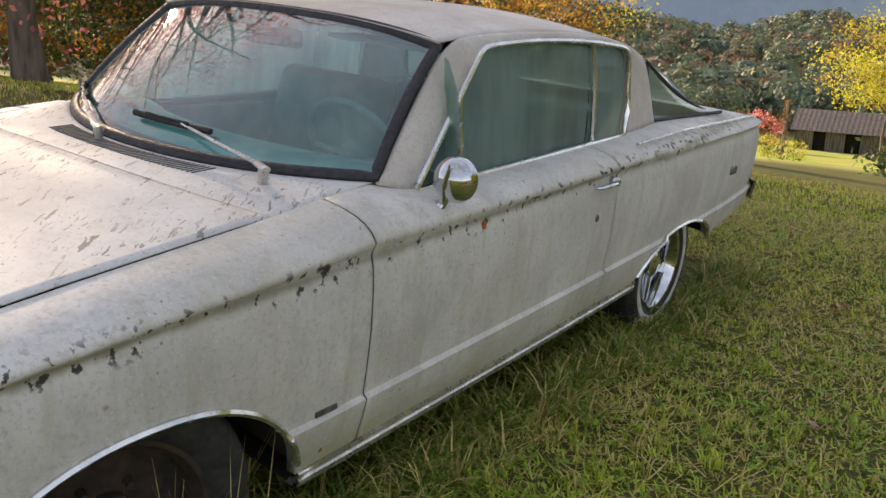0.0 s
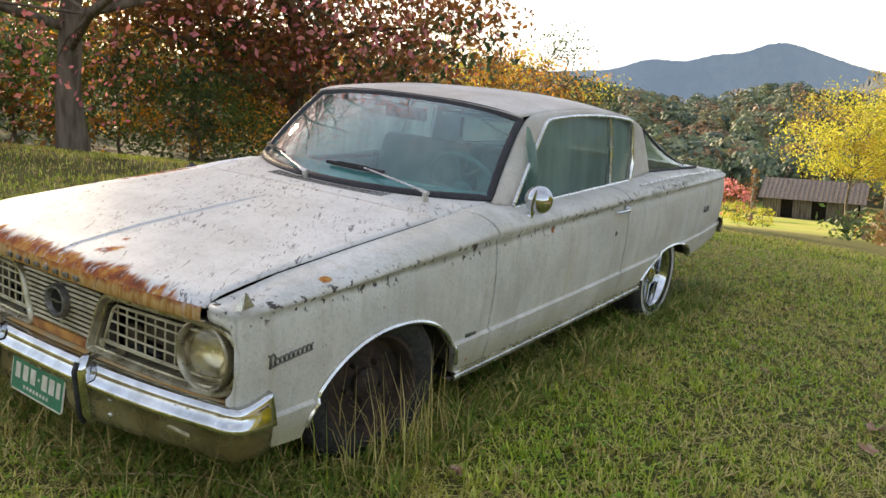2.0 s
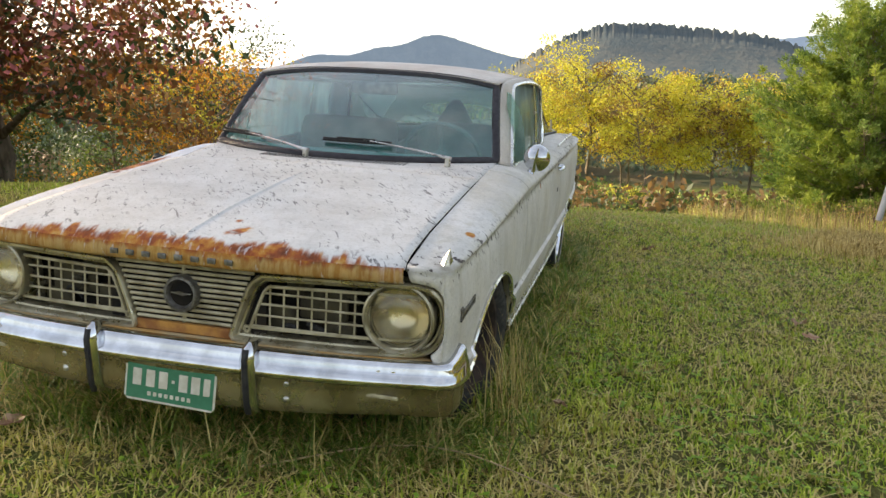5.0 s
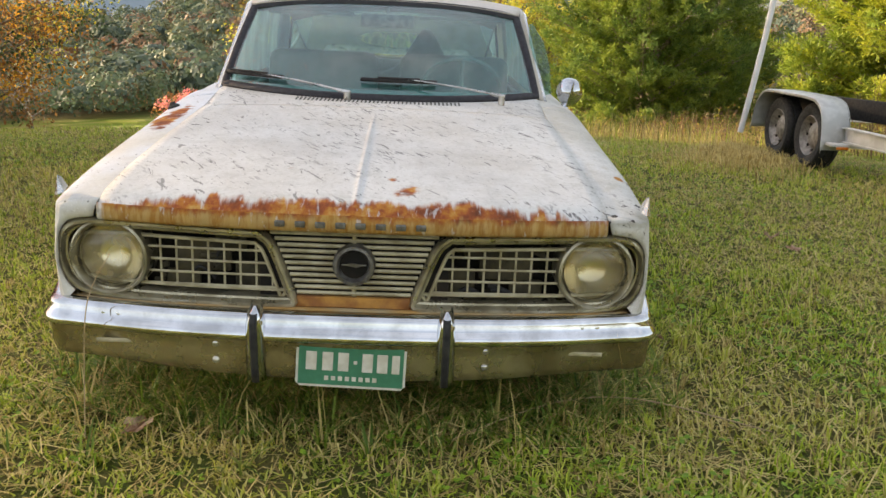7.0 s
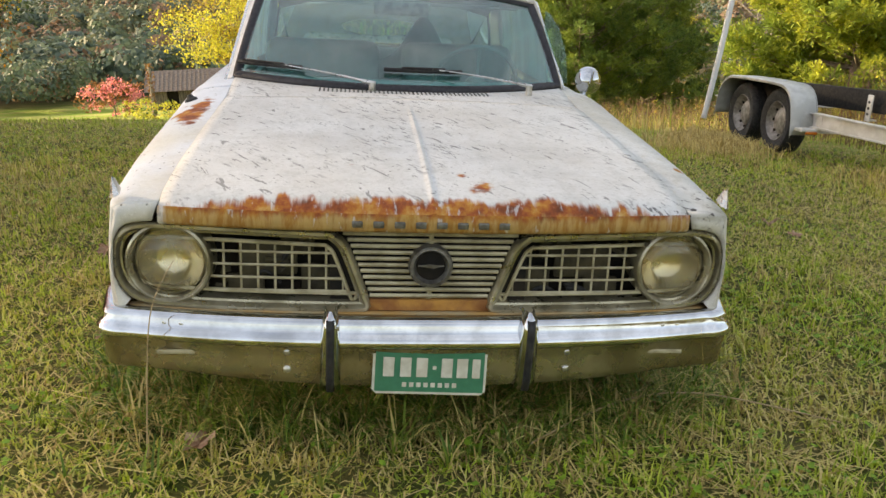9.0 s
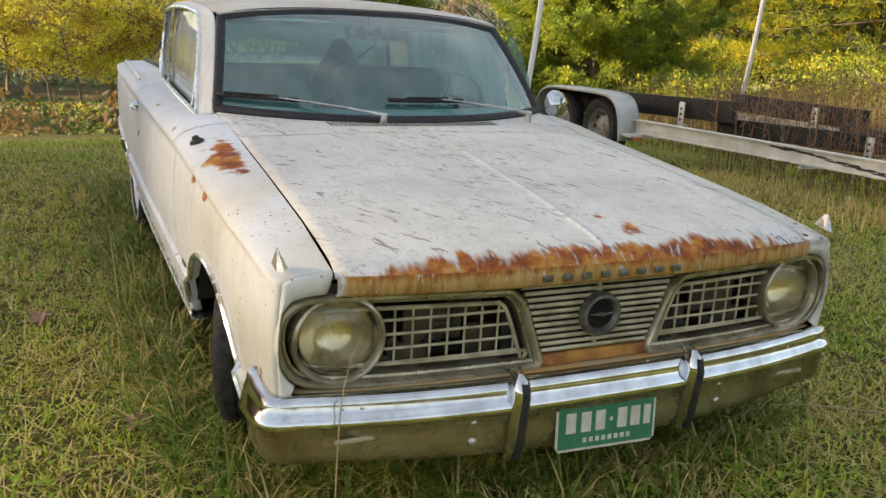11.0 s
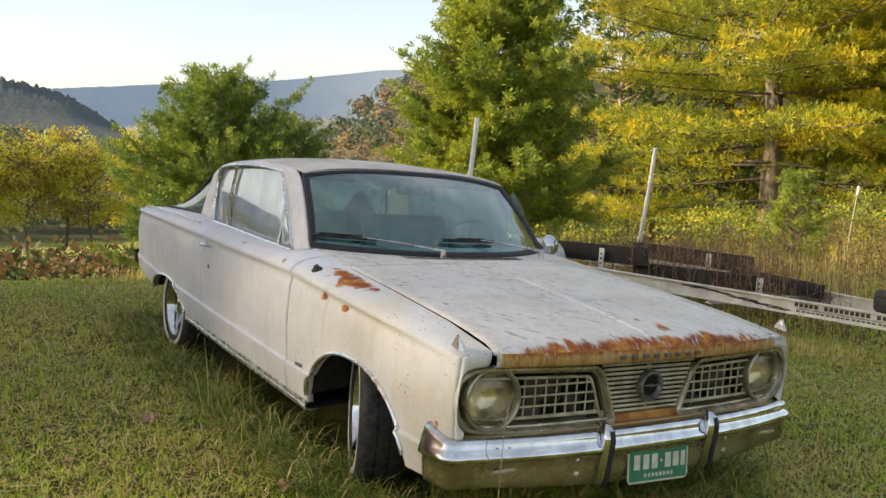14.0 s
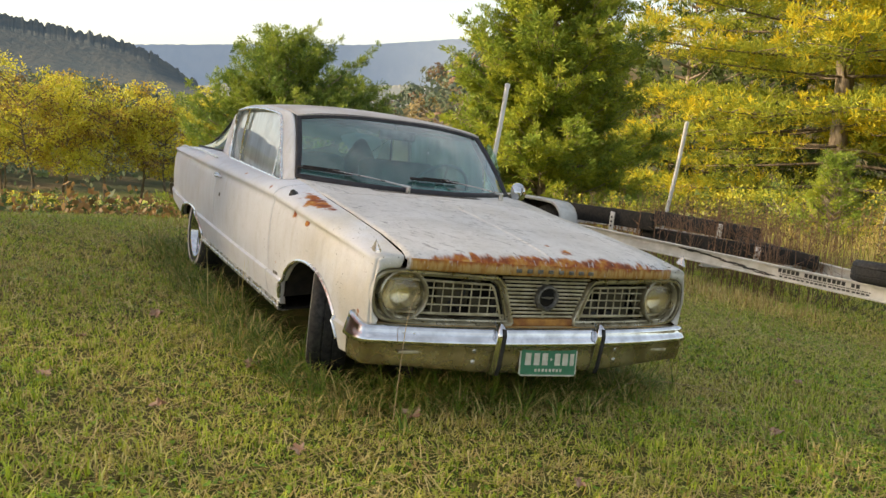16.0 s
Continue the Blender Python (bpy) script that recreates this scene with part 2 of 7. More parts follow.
def paint_mat(name, tone=(0.70, 0.68, 0.645), tone2=(0.58, 0.55, 0.50), streak=0.45, yellow=0.0, spots=(), lip=False, flecks=0.0, lichen=0.35, line=None, low=0.0, nose=None, grain=1.0):
    """Weathered off-white car paint. spots: (place, radius, stretch) of rust patches."""
    m = Mat(name, 0.6, 0, 0.28)
    big = m.noise(2.3, 6, rough=0.6)
    col = m.mix(m.span(big, 0.35, 0.68), tone, tone2)
    run = m.noise(1.0, 6, m.mapped((16, 16, 1.3)), 0.6)
    col = m.mix(m.math("MULTIPLY", m.span(run, 0.5, 0.74), streak), col, (0.37, 0.335, 0.225))
    if yellow:
        where = m.span(m.noise(3.1, 5, m.mapped((1, 1, 1), loc=(3, 1, 7))), 0.3, 0.62)
        if nose:
            where = m.math("MULTIPLY", where, m.span(m.math("ADD", m.axis(1), m.math("MULTIPLY", m.noise(2.2, 4), .5)), *nose, 1, 0))
        col = m.mix(m.math("MULTIPLY", where, yellow), col, (0.60, 0.50, 0.29))
    if low:
        # splashed dirt and algae below the crease
        zz = m.math("ADD", m.axis(2), m.math("MULTIPLY", m.math("SUBTRACT", m.noise(1.0, 5, m.mapped((6, 2.5, 9)), 0.6), 0.5), 0.26))
        col = m.mix(m.math("MULTIPLY", m.span(zz, 0.22, 0.37, 1, 0), low), col, (0.36, 0.33, 0.19))
    mott = m.noise(13, 6, m.mapped((1, 1, .6), loc=(2, 6, 1)), 0.7)
    col = m.mix(m.math("MULTIPLY", m.span(mott, 0.46, 0.66), 0.42 * grain), col, (0.40, 0.39, 0.36))
    fine = m.noise(75, 5, rough=0.7)
    col = m.mix(m.math("MULTIPLY", m.span(fine, 0.50, 0.66), 0.50 * grain), col, (0.36, 0.345, 0.31))
    col = m.mix(m.math("MULTIPLY", m.span(m.noise(160, 3), 0.60, 0.68), 0.35), col, (0.80, 0.80, 0.78))
    # small chips and lichen
    cells = m.voronoi(46)
    patch = m.span(m.noise(5.0, 4, m.mapped((1, 1, 1), loc=(9, 4, 2))), 0.50, 0.66)
    chip = m.math("MULTIPLY", m.span(m.math("ADD", cells, m.math("MULTIPLY", m.noise(90, 3), 0.25)), 0.20, 0.30, 1, 0), patch)
    col = m.mix(m.math("MULTIPLY", chip, lichen * 2), col, (0.10, 0.095, 0.08))
    if flecks:
        fl = m.noise(1.0, 3, m.mapped((15, 62, 40), vec=m.mapped(rot=(0, 0, 52))), 0.6, 0.4)
        area = m.span(m.noise(2.6, 3, m.mapped((1, 1, 1), loc=(1, 8, 0))), 0.40, 0.62)
        col = m.mix(m.math("MULTIPLY", m.math("MULTIPLY", m.span(fl, 0.60, 0.63), area), flecks), col, (0.07, 0.065, 0.065))
        fl2 = m.noise(1.0, 4, m.mapped((10, 40, 30), loc=(4, 2, 0), vec=m.mapped(rot=(0, 0, 60))), 0.62, 0.8)
        col = m.mix(m.math("MULTIPLY", m.span(fl2, 0.625, 0.65), flecks * 0.8), col, (0.09, 0.085, 0.08))
    if line:
        # dark band with lichen specks in the fold under the shoulder line
        d = m.math("ABSOLUTE", m.math("SUBTRACT", m.axis(2), m.math("MULTIPLY_ADD", m.axis(1), line[1], line[0])))
        k = m.span(m.math("ADD", d, m.math("MULTIPLY", m.noise(9, 5), 0.05)), 0.022, 0.045, 1, 0)
        col = m.mix(m.math("MULTIPLY", k, 0.75), col, (0.25, 0.235, 0.17))
        sp = m.math("MULTIPLY", m.span(m.noise(34, 3), 0.58, 0.64), m.span(d, 0.015, 0.05, 1, 0))
        col = m.mix(sp, col, (0.055, 0.045, 0.04))
    rustmask = m.span(m.noise(7.5, 5, m.mapped((1, 1, 1), loc=(5, 5, 5))), 0.735, 0.77)
    for p, r, st in spots:
        d = m.math("ADD", m.away(p, st), m.math("MULTIPLY", m.math("SUBTRACT", m.noise(14, 5), 0.5), r * 2.6))
        rustmask = m.math("MAXIMUM", rustmask, m.span(d, r * 0.55, r, 1, 0))
    rustcol = m.ramp(m.noise(17, 7, rough=0.65), [(0.34, RUST_B), (0.46, (0.30, 0.075, 0.025)), (0.56, RUST_A), (0.68, RUST_C)])
    if lip:
        drip = m.noise(1.0, 5, m.mapped((30, 3.0, 3.0)), 0.6)
        y = m.math("ADD", m.axis(1), m.math("MULTIPLY", m.math("SUBTRACT", drip, 0.5), 0.13))
        y = m.math("ADD", y, m.math("MULTIPLY", m.math("SUBTRACT", m.noise(5, 3), 0.5), 0.10))
        front = m.span(y, 0.085, 0.115, 1, 0)
        keep = m.span(m.noise(1.0, 6, m.mapped((60, 22, 22))), 0.60, 0.70, 1, 0.4)
        rustmask = m.math("MAXIMUM", rustmask, m.math("MULTIPLY", front, keep))
        low = m.span(m.math("ADD", m.axis(2), m.math("MULTIPLY", m.math("SUBTRACT", m.noise(1.0, 4, m.mapped((40, 8, 8))), 0.5), 0.05)), 0.672, 0.692, 1, 0)
        rustcol = m.mix(m.math("MULTIPLY", low, 0.75), rustcol, m.mix(m.span(m.noise(1.0, 6, m.mapped((45, 14, 9)), 0.65), 0.38, 0.62), (0.36, 0.185, 0.045), (0.52, 0.37, 0.15)))
    col = m.mix(rustmask, col, rustcol)
    m.color(col)
    m.rough(m.math("ADD", m.span(big, 0.3, 0.7, 0.54, 0.70), m.math("MULTIPLY", rustmask, 0.25)))
    m.bump(m.math("SUBTRACT", m.math("MULTIPLY", fine, 0.4), m.math("ADD", chip, rustmask)), 0.25, 0.002)
    return m.mat


def glass_mat(name, tint=(0.62, 0.84, 0.79), film=0.18, filmcol=(0.50, 0.62, 0.58), rough=0.02, gloss=1.5, coat=0.0):
    """Thin tinted pane with a dirty film, whose colour can also carry sky reflection."""
    m = Mat(name)
    t, out = m.t, m.t.nodes["Material Output"]
    tr = t.nodes.new("ShaderNodeBsdfTransparent")
    tr.inputs[0].default_value = (*tint, 1)
    gl = t.nodes.new("ShaderNodeBsdfGlossy")
    gl.inputs["Roughness"].default_value = rough
    fr = t.nodes.new("ShaderNodeFresnel")
    fr.inputs[0].default_value = 1.5
    a = t.nodes.new("ShaderNodeMixShader")
    t.links.new(m.math("MINIMUM", m.math("MULTIPLY_ADD", fr.outputs[0], gloss, coat), 0.9), a.inputs[0])
    t.links.new(tr.outputs[0], a.inputs[1])
    t.links.new(gl.outputs[0], a.inputs[2])
    di = t.nodes.new("ShaderNodeBsdfDiffuse")
    di.inputs[0].default_value = (*filmcol, 1)
    tl = t.nodes.new("ShaderNodeBsdfTranslucent")
    tl.inputs[0].default_value = (*filmcol, 1)
    c = t.nodes.new("ShaderNodeMixShader")
    t.links.new(di.outputs[0], c.inputs[1])
    t.links.new(tl.outputs[0], c.inputs[2])
    b = t.nodes.new("ShaderNodeMixShader")
    f = m.span(m.math("ADD", m.math("MULTIPLY", m.noise(1.0, 5, m.mapped((9, 9, 1.6))), 0.6), m.math("MULTIPLY", m.noise(2.2, 4), 0.4)), 0.3, 0.7, film * 0.65, film * 1.35)
    t.links.new(f, b.inputs[0])
    t.links.new(a.outputs[0], b.inputs[1])
    t.links.new(c.outputs[0], b.inputs[2])
    t.links.new(b.outputs[0], out.inputs[0])
    return m.mat


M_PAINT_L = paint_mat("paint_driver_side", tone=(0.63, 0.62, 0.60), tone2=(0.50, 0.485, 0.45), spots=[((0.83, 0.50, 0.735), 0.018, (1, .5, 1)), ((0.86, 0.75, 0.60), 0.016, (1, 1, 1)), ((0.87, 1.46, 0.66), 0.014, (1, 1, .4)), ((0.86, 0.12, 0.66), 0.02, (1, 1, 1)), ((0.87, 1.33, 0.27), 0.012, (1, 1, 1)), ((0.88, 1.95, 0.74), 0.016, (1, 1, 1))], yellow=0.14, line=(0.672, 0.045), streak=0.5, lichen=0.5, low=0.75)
# passenger tones are paler and bluer: cool skylight put into the paint
M_PAINT_R = paint_mat("paint_passenger_skylit", tone=(0.67, 0.70, 0.755), tone2=(0.61, 0.63, 0.675), spots=[((-0.78, 1.03, 0.82), 0.075, (1.3, .42, 1)), ((-0.86, 0.93, 0.70), 0.03, (1, .7, 1.4)), ((-0.85, 1.6, 0.80), 0.018, (1, .5, 1)), ((-0.85, 2.2, 0.83), 0.014, (1, .6, 1)), ((-0.86, 0.9, 0.20), 0.02, (1, 1, 1))], yellow=0.04, streak=0.22, lichen=0.3, grain=0.35)
M_PAINT_R2 = paint_mat("paint_fender_skylit", tone=(0.67, 0.69, 0.725), tone2=(0.62, 0.625, 0.64), spots=[((-0.79, 1.02, 0.82), 0.085, (1.3, .42, 1)), ((-0.76, 1.18, 0.83), 0.05, (1.2, .40, 1)), ((-0.88, 1.12, 0.72), 0.022, (1, .5, 1)), ((-0.87, 0.93, 0.70), 0.026, (1, .6, 1.4)), ((-0.87, 0.2, 0.44), 0.018, (1, 1, 1))], yellow=0.38, streak=0.24, lichen=0.8, nose=(.85, 1.45), grain=0.4)
M_HOOD = paint_mat("paint_hood", tone=(0.64, 0.63, 0.61), tone2=(0.55, 0.53, 0.50), lip=True, flecks=0.8, streak=0.12, lichen=0.55, grain=0.75, spots=[((-0.22, 0.35, 0.74), 0.022, (1, 1, 1)), ((0.10, 0.28, 0.73), 0.025, (1, 1, 1)), ((0.14, 0.19, 0.71), 0.04, (1, .7, 1))])
M_ROOF = paint_mat("paint_roof", tone=(0.60, 0.56, 0.52), tone2=(0.48, 0.42, 0.37), streak=0.1, lichen=0.3)
M_CHROME = plain("chrome", (0.66, 0.68, 0.71), (0.46, 0.47, 0.48), 9, 0.06, 1.0, 0.02)
M_CHROME_DIRTY = plain("dirty_chrome", (0.50, 0.44, 0.30), (0.29, 0.24, 0.14), 6, 0.27, 0.85, 0.05)
M_TRIM = plain("dull_trim", (0.66, 0.65, 0.63), (0.44, 0.43, 0.40), 12, 0.30, 0.85)
M_BRIGHT = plain("bright_trim", (0.80, 0.80, 0.79), (0.60, 0.60, 0.58), 12, 0.20, 0.9)
M_BEZEL = plain("bezel", (0.46, 0.42, 0.31), (0.25, 0.22, 0.145), 10, 0.34, 0.75)
M_GRILLE = plain("grille_bars", (0.50, 0.45, 0.31), (0.30, 0.26, 0.16), 16, 0.5, 0.2)
M_RUSTY = plain("rusty_sheet", (0.50, 0.24, 0.055), (0.26, 0.10, 0.03), 14, 0.85, 0, 0.4)
M_RUSTDARK = plain("dark_rust", (0.055, 0.032, 0.022), (0.022, 0.017, 0.014), 16, 0.85, 0, 0.4)
M_RUSTPALE = plain("rust_and_primer", (0.42, 0.23, 0.07), (0.36, 0.28, 0.16), 9, 0.8, 0, 0.3)
# near-black base colour carries the shade of cavities and the underside
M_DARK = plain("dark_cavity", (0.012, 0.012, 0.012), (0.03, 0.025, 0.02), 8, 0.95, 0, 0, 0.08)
M_RUBBER = plain("rubber", (0.012, 0.012, 0.013), (0.028, 0.027, 0.026), 24, 0.7, 0, 0.2)
M_SEAL = plain("window_rubber", (0.009, 0.008, 0.012), (0.02, 0.018, 0.022), 30, 0.55)
M_WHITEWALL = plain("whitewall", (0.55, 0.54, 0.50), (0.38, 0.36, 0.32), 20, 0.7)
M_VINYL = plain("dark_vinyl", (0.12, 0.165, 0.165), (0.18, 0.225, 0.22), 9, 0.5)
M_VINYL_PALE = plain("pale_vinyl", (0.26, 0.42, 0.42), (0.18, 0.31, 0.31), 6, 0.55)
M_HEADLINER = plain("headliner", (0.30, 0.31, 0.28), (0.22, 0.22, 0.20), 6, 0.8)
M_PLATE = plain("plate_green", (0.02, 0.16, 0.085), (0.03, 0.20, 0.11), 20, 0.45)
M_PLATE_WHITE = plain("plate_white", (0.62, 0.60, 0.52), (0.50, 0.47, 0.38), 30, 0.5)
M_BADGE = plain("badge_metal", (0.22, 0.215, 0.20), (0.12, 0.11, 0.10), 40, 0.45, 0.7)
M_WINDSHIELD = glass_mat("windshield_glass", (0.54, 0.97, 0.94), 0.10, (0.26, 0.72, 0.70), gloss=2.3, coat=0.05)
M_SIDEGLASS = glass_mat("fogged_side_glass", (0.45, 0.66, 0.60), 0.62, (0.34, 0.48, 0.44))
# pale blue film: sky reflection painted in on top of the dirt
M_SIDEGLASS_R = glass_mat("side_glass", (0.66, 0.86, 0.86), 0.46, (0.86, 0.95, 1.0), gloss=1.6, coat=0.62)
M_REARGLASS = glass_mat("rear_glass", (0.66, 0.86, 0.80), 0.20)
M_LAMPGLASS = glass_mat("lamp_glass", (0.96, 0.94, 0.86), 0.16, (0.66, 0.60, 0.42), 0.05)
M_REFLECTOR = plain("lamp_reflector", (0.85, 0.80, 0.66), (0.66, 0.56, 0.36), 9, 0.22, 1.0)
M_AMBER = plain("amber_lens", (0.75, 0.22, 0.02), (0.55, 0.15, 0.02), 30, 0.3)

# ---- landscape ----
CAR_AT = np.array((-2.3, 0.1))
HILL_TOP = [(-180, 4), (-70, 6), (-55, 6.2), (-40, 5.8), (-33, 5.2), (-30, 4.2), (-27.7, 2.8), (-25.6, 1.0), (-23, -.6), (-18, -2.2), (-13.5, -1.8), (-11, 0.2), (-7, 1.2), (0, 1.4), (5, 1.2), (8, 1.2), (11.2, 1.7), (15, 1.0), (17, .6), (20, 1.0), (26, 2.2), (40, 3.6), (60, 4.5), (180, 4)]


def ground_z(x, y):
    """Height of the land."""
    x, y = np.asarray(x, float), np.asarray(y, float)
    X, Y = x - CAR_AT[0], y - CAR_AT[1]
    tilt = np.where(X > 0, -.0647 * 16 * np.tanh(X / 16), -.0647 * 4.5 * np.tanh(X / 4.5))
    side = -.05 * np.clip(X - 2.0, 0, 4)
    u = np.clip(Y - 4.6, 0, None)
    fall = np.where(u < 3.9, -.0185 * u * u, -.0185 * 3.9 ** 2 - .144 * (u - 3.9))
    fall = -22.0 * np.tanh(-fall / 22.0)
    z = .05 + tilt + side + fall
    z = z - .02 * np.clip(-Y - 6, 0, 400) ** 0.9
    dx, dy = x + 2.3, y + 2.0
    r, az = np.hypot(dx, dy), np.degrees(np.arctan2(-dx, dy))
    el = np.interp(az, [a for a, _ in HILL_TOP], [e for _, e in HILL_TOP])
    want = 1.3 + 390 * np.tan(np.radians(el)) - 12.5
    s = np.clip((r - 165) / (390 - 165), 0, 1)
    s = s * s * (3 - 2 * s)
    bump = 1.3 * np.sin(x * .031 + 1) * np.sin(y * .027) + .7 * np.sin(x * .08) * np.sin(y * .07 + 2)
    return z * (1 - s) + (want + bump) * s + .012 * np.sin(2.1 * x + .7) * np.sin(1.7 * y) * (r < 60)


m = Mat("grass_ground", 0.95, 0, 0.1)
n1, n2, n3 = m.noise(0.55, 6), m.noise(7, 6), m.noise(60, 4)
c = m.mix(m.span(n2, 0.35, 0.65), (0.06, 0.08, 0.017), (0.12, 0.108, 0.037))
c = m.mix(m.math("MULTIPLY", m.span(n1, 0.45, 0.65), 0.55), c, (0.14, 0.11, 0.05))
c = m.mix(m.math("MULTIPLY", m.span(n3, 0.5, 0.7), 0.6), c, (0.05, 0.055, 0.02))
# far meadow is brighter by painted sunlight, forest floor on the hills is brown
far = m.away((-2.3, 2, 0), (1, 1, 0))
c = m.mix(m.span(far, 45, 80), c, m.mix(m.span(m.noise(0.12, 5), 0.4, 0.6), (0.24, 0.32, 0.05), (0.36, 0.34, 0.11)))
c = m.mix(m.span(far, 150, 185), c, m.mix(m.span(m.noise(0.08, 6), 0.4, 0.6), (0.05, 0.06, 0.03), (0.11, 0.085, 0.045)))
m.color(c).bump(m.math("ADD", n2, n3), 0.6, 0.03)
M_GROUND = m.mat

rad = np.concatenate([np.linspace(0.01, 14, 70), np.geomspace(14.3, 900, 80), np.array([1300, 2200, 4200])])
ang = np.linspace(0, 2 * np.pi, 241)
gx, gy = -2.3 + rad[:, None] * np.cos(ang), 2.0 + rad[:, None] * np.sin(ang)
gz = ground_z(gx, gy)
gz[-3:] = np.minimum(gz[-3:], gz[-4].mean() * 0 - 20)
ground = part("ground", Geo().add(*grid(np.stack([gx, gy, gz], -1), False)), M_GROUND, None, "", True, 0, 0)
tagged(ground, "sloping mown meadow with patchy autumn grass", "ground", kind="structure")

# far ridges; blue aerial haze is painted into their colours
def ridge(name, table, dist, cols, seed, label, trees=0.0):
    """A far wooded ridge; trees is the height of the crowns along its top, in degrees."""
    r_ = np.random.default_rng(seed)
    table = sorted(table)
    n = 2400
    az = np.linspace(table[0][0], table[-1][0], n)
    el = np.interp(az, [a for a, _ in table], [e for _, e in table])
    el = np.convolve(np.pad(el, 60, mode="edge"), np.ones(121) / 121, "valid")
    crowns = np.zeros(n)
    for _ in range(700):
        c, w = r_.uniform(az[0], az[-1]), r_.uniform(.05, .20)
        crowns = np.maximum(crowns, trees * r_.random() ** 1.6 * np.sqrt(np.clip(1 - ((az - c) / w) ** 2, 0, 1)))
    crowns = np.convolve(np.pad(crowns, 2, mode="edge"), np.ones(5) / 5, "valid")
    rows = []
    for f, d in ((1.0, 1.0), (.9, .985), (.8, .96), (.65, .94), (.5, .92), (.2, .86), (-.6, .78)):
        dd = dist * (d if trees > .1 else 1 - (1 - d) * .04) * np.ones(n)
        e = np.where(f > 0, el * f, f * 2.0) + (crowns if f == 1.0 else 0)
        rows.append(np.stack([-2.3 - dd * np.sin(np.radians(az)), -2 + dd * np.cos(np.radians(az)), 1.3 + dd * np.tan(np.radians(e))], 1))
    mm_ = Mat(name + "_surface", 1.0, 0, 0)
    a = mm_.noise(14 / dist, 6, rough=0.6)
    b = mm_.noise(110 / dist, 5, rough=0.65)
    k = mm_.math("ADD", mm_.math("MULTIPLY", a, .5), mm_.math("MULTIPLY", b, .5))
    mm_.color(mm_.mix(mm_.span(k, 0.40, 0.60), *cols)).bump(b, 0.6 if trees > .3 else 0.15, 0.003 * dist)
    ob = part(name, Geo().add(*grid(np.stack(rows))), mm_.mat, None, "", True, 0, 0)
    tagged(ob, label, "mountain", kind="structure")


# paler, bluer colours stand in for haze growing with distance
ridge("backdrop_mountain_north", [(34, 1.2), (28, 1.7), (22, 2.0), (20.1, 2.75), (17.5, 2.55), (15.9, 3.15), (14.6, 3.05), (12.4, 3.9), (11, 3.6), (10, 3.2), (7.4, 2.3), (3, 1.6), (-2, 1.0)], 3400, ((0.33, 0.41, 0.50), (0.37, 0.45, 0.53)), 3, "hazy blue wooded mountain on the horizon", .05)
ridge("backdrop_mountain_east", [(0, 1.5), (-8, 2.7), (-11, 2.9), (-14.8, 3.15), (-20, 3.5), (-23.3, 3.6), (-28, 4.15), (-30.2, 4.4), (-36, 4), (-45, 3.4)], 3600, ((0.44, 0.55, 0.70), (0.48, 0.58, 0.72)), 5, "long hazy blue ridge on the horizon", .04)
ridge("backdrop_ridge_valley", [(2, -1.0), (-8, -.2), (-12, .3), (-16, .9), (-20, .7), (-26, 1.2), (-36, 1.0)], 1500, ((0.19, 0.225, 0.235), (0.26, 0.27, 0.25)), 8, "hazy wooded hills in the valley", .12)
ridge("backdrop_hill_wooded", [(16, -1.0), (9, 0.2), (7, 1.6), (5.7, 2.3), (3.2, 3.5), (.7, 3.95), (-2, 3.75), (-5, 3.4), (-7.5, 3.0), (-10.1, 2.3), (-11.6, 1.4), (-12.8, .6), (-15, -1)], 800, ((0.095, 0.120, 0.130), (0.135, 0.146, 0.142)), 9, "steep wooded autumn hill with bluish haze painted into its colour", .36)

# ---- plants ----
def quads(c, size, r_, up=0.0):
    """Leaf quads at the centres c, turned at random."""
    n = len(c)
    a = r_.standard_normal((n, 3))
    a /= np.linalg.norm(a, axis=1)[:, None]
    b = r_.standard_normal((n, 3))
    b[:, 2] *= 1 - up
    b -= a * np.sum(a * b, 1)[:, None]
    b /= np.linalg.norm(b, axis=1)[:, None]
    s = (np.asarray(size) * r_.uniform(.6, 1.35, n))[:, None]
    v = np.stack([c - a * s, c - b * s * .55, c + a * s, c + b * s * .55], 1)
    return v.reshape(-1, 3), np.arange(n * 4).reshape(n, 4)


def needles(c, d, length, k, r_, width=.075, spread=.62):
    """Tufts of needles: a fan of thin blades from each centre."""
    n = len(c)
    dirs = d[:, None] + spread * r_.standard_normal((n, k, 3))
    dirs /= np.linalg.norm(dirs, axis=2)[..., None]
    ln = (np.asarray(length).reshape(-1, 1) * r_.uniform(.7, 1.2, (n, k)))[..., None]
    p = np.cross(dirs, r_.standard_normal((n, k, 3)))
    p /= np.linalg.norm(p, axis=2)[..., None]
    t1 = c[:, None] + dirs * ln + p * ln * width
    t2 = c[:, None] + dirs * ln - p * ln * width
    v = np.concatenate([c[:, None], np.stack([t1, t2], 2).reshape(n, 2 * k, 3)], 1)
    base = (np.arange(n) * (2 * k + 1))[:, None]
    f = np.stack([np.broadcast_to(base, (n, k)), base + 1 + 2 * np.arange(k), base + 2 + 2 * np.arange(k)], -1)
    return v.reshape(-1, 3), f.reshape(-1, 3)


def bark_mat(name, a, b):
    m = Mat(name, 0.9, 0, 0.2)
    k = m.noise(1, 6, m.mapped((9, 9, 1.6)))
    m.color(m.mix(m.span(k, 0.35, 0.65), a, b)).bump(k, 0.8, 0.03)
    return m.mat


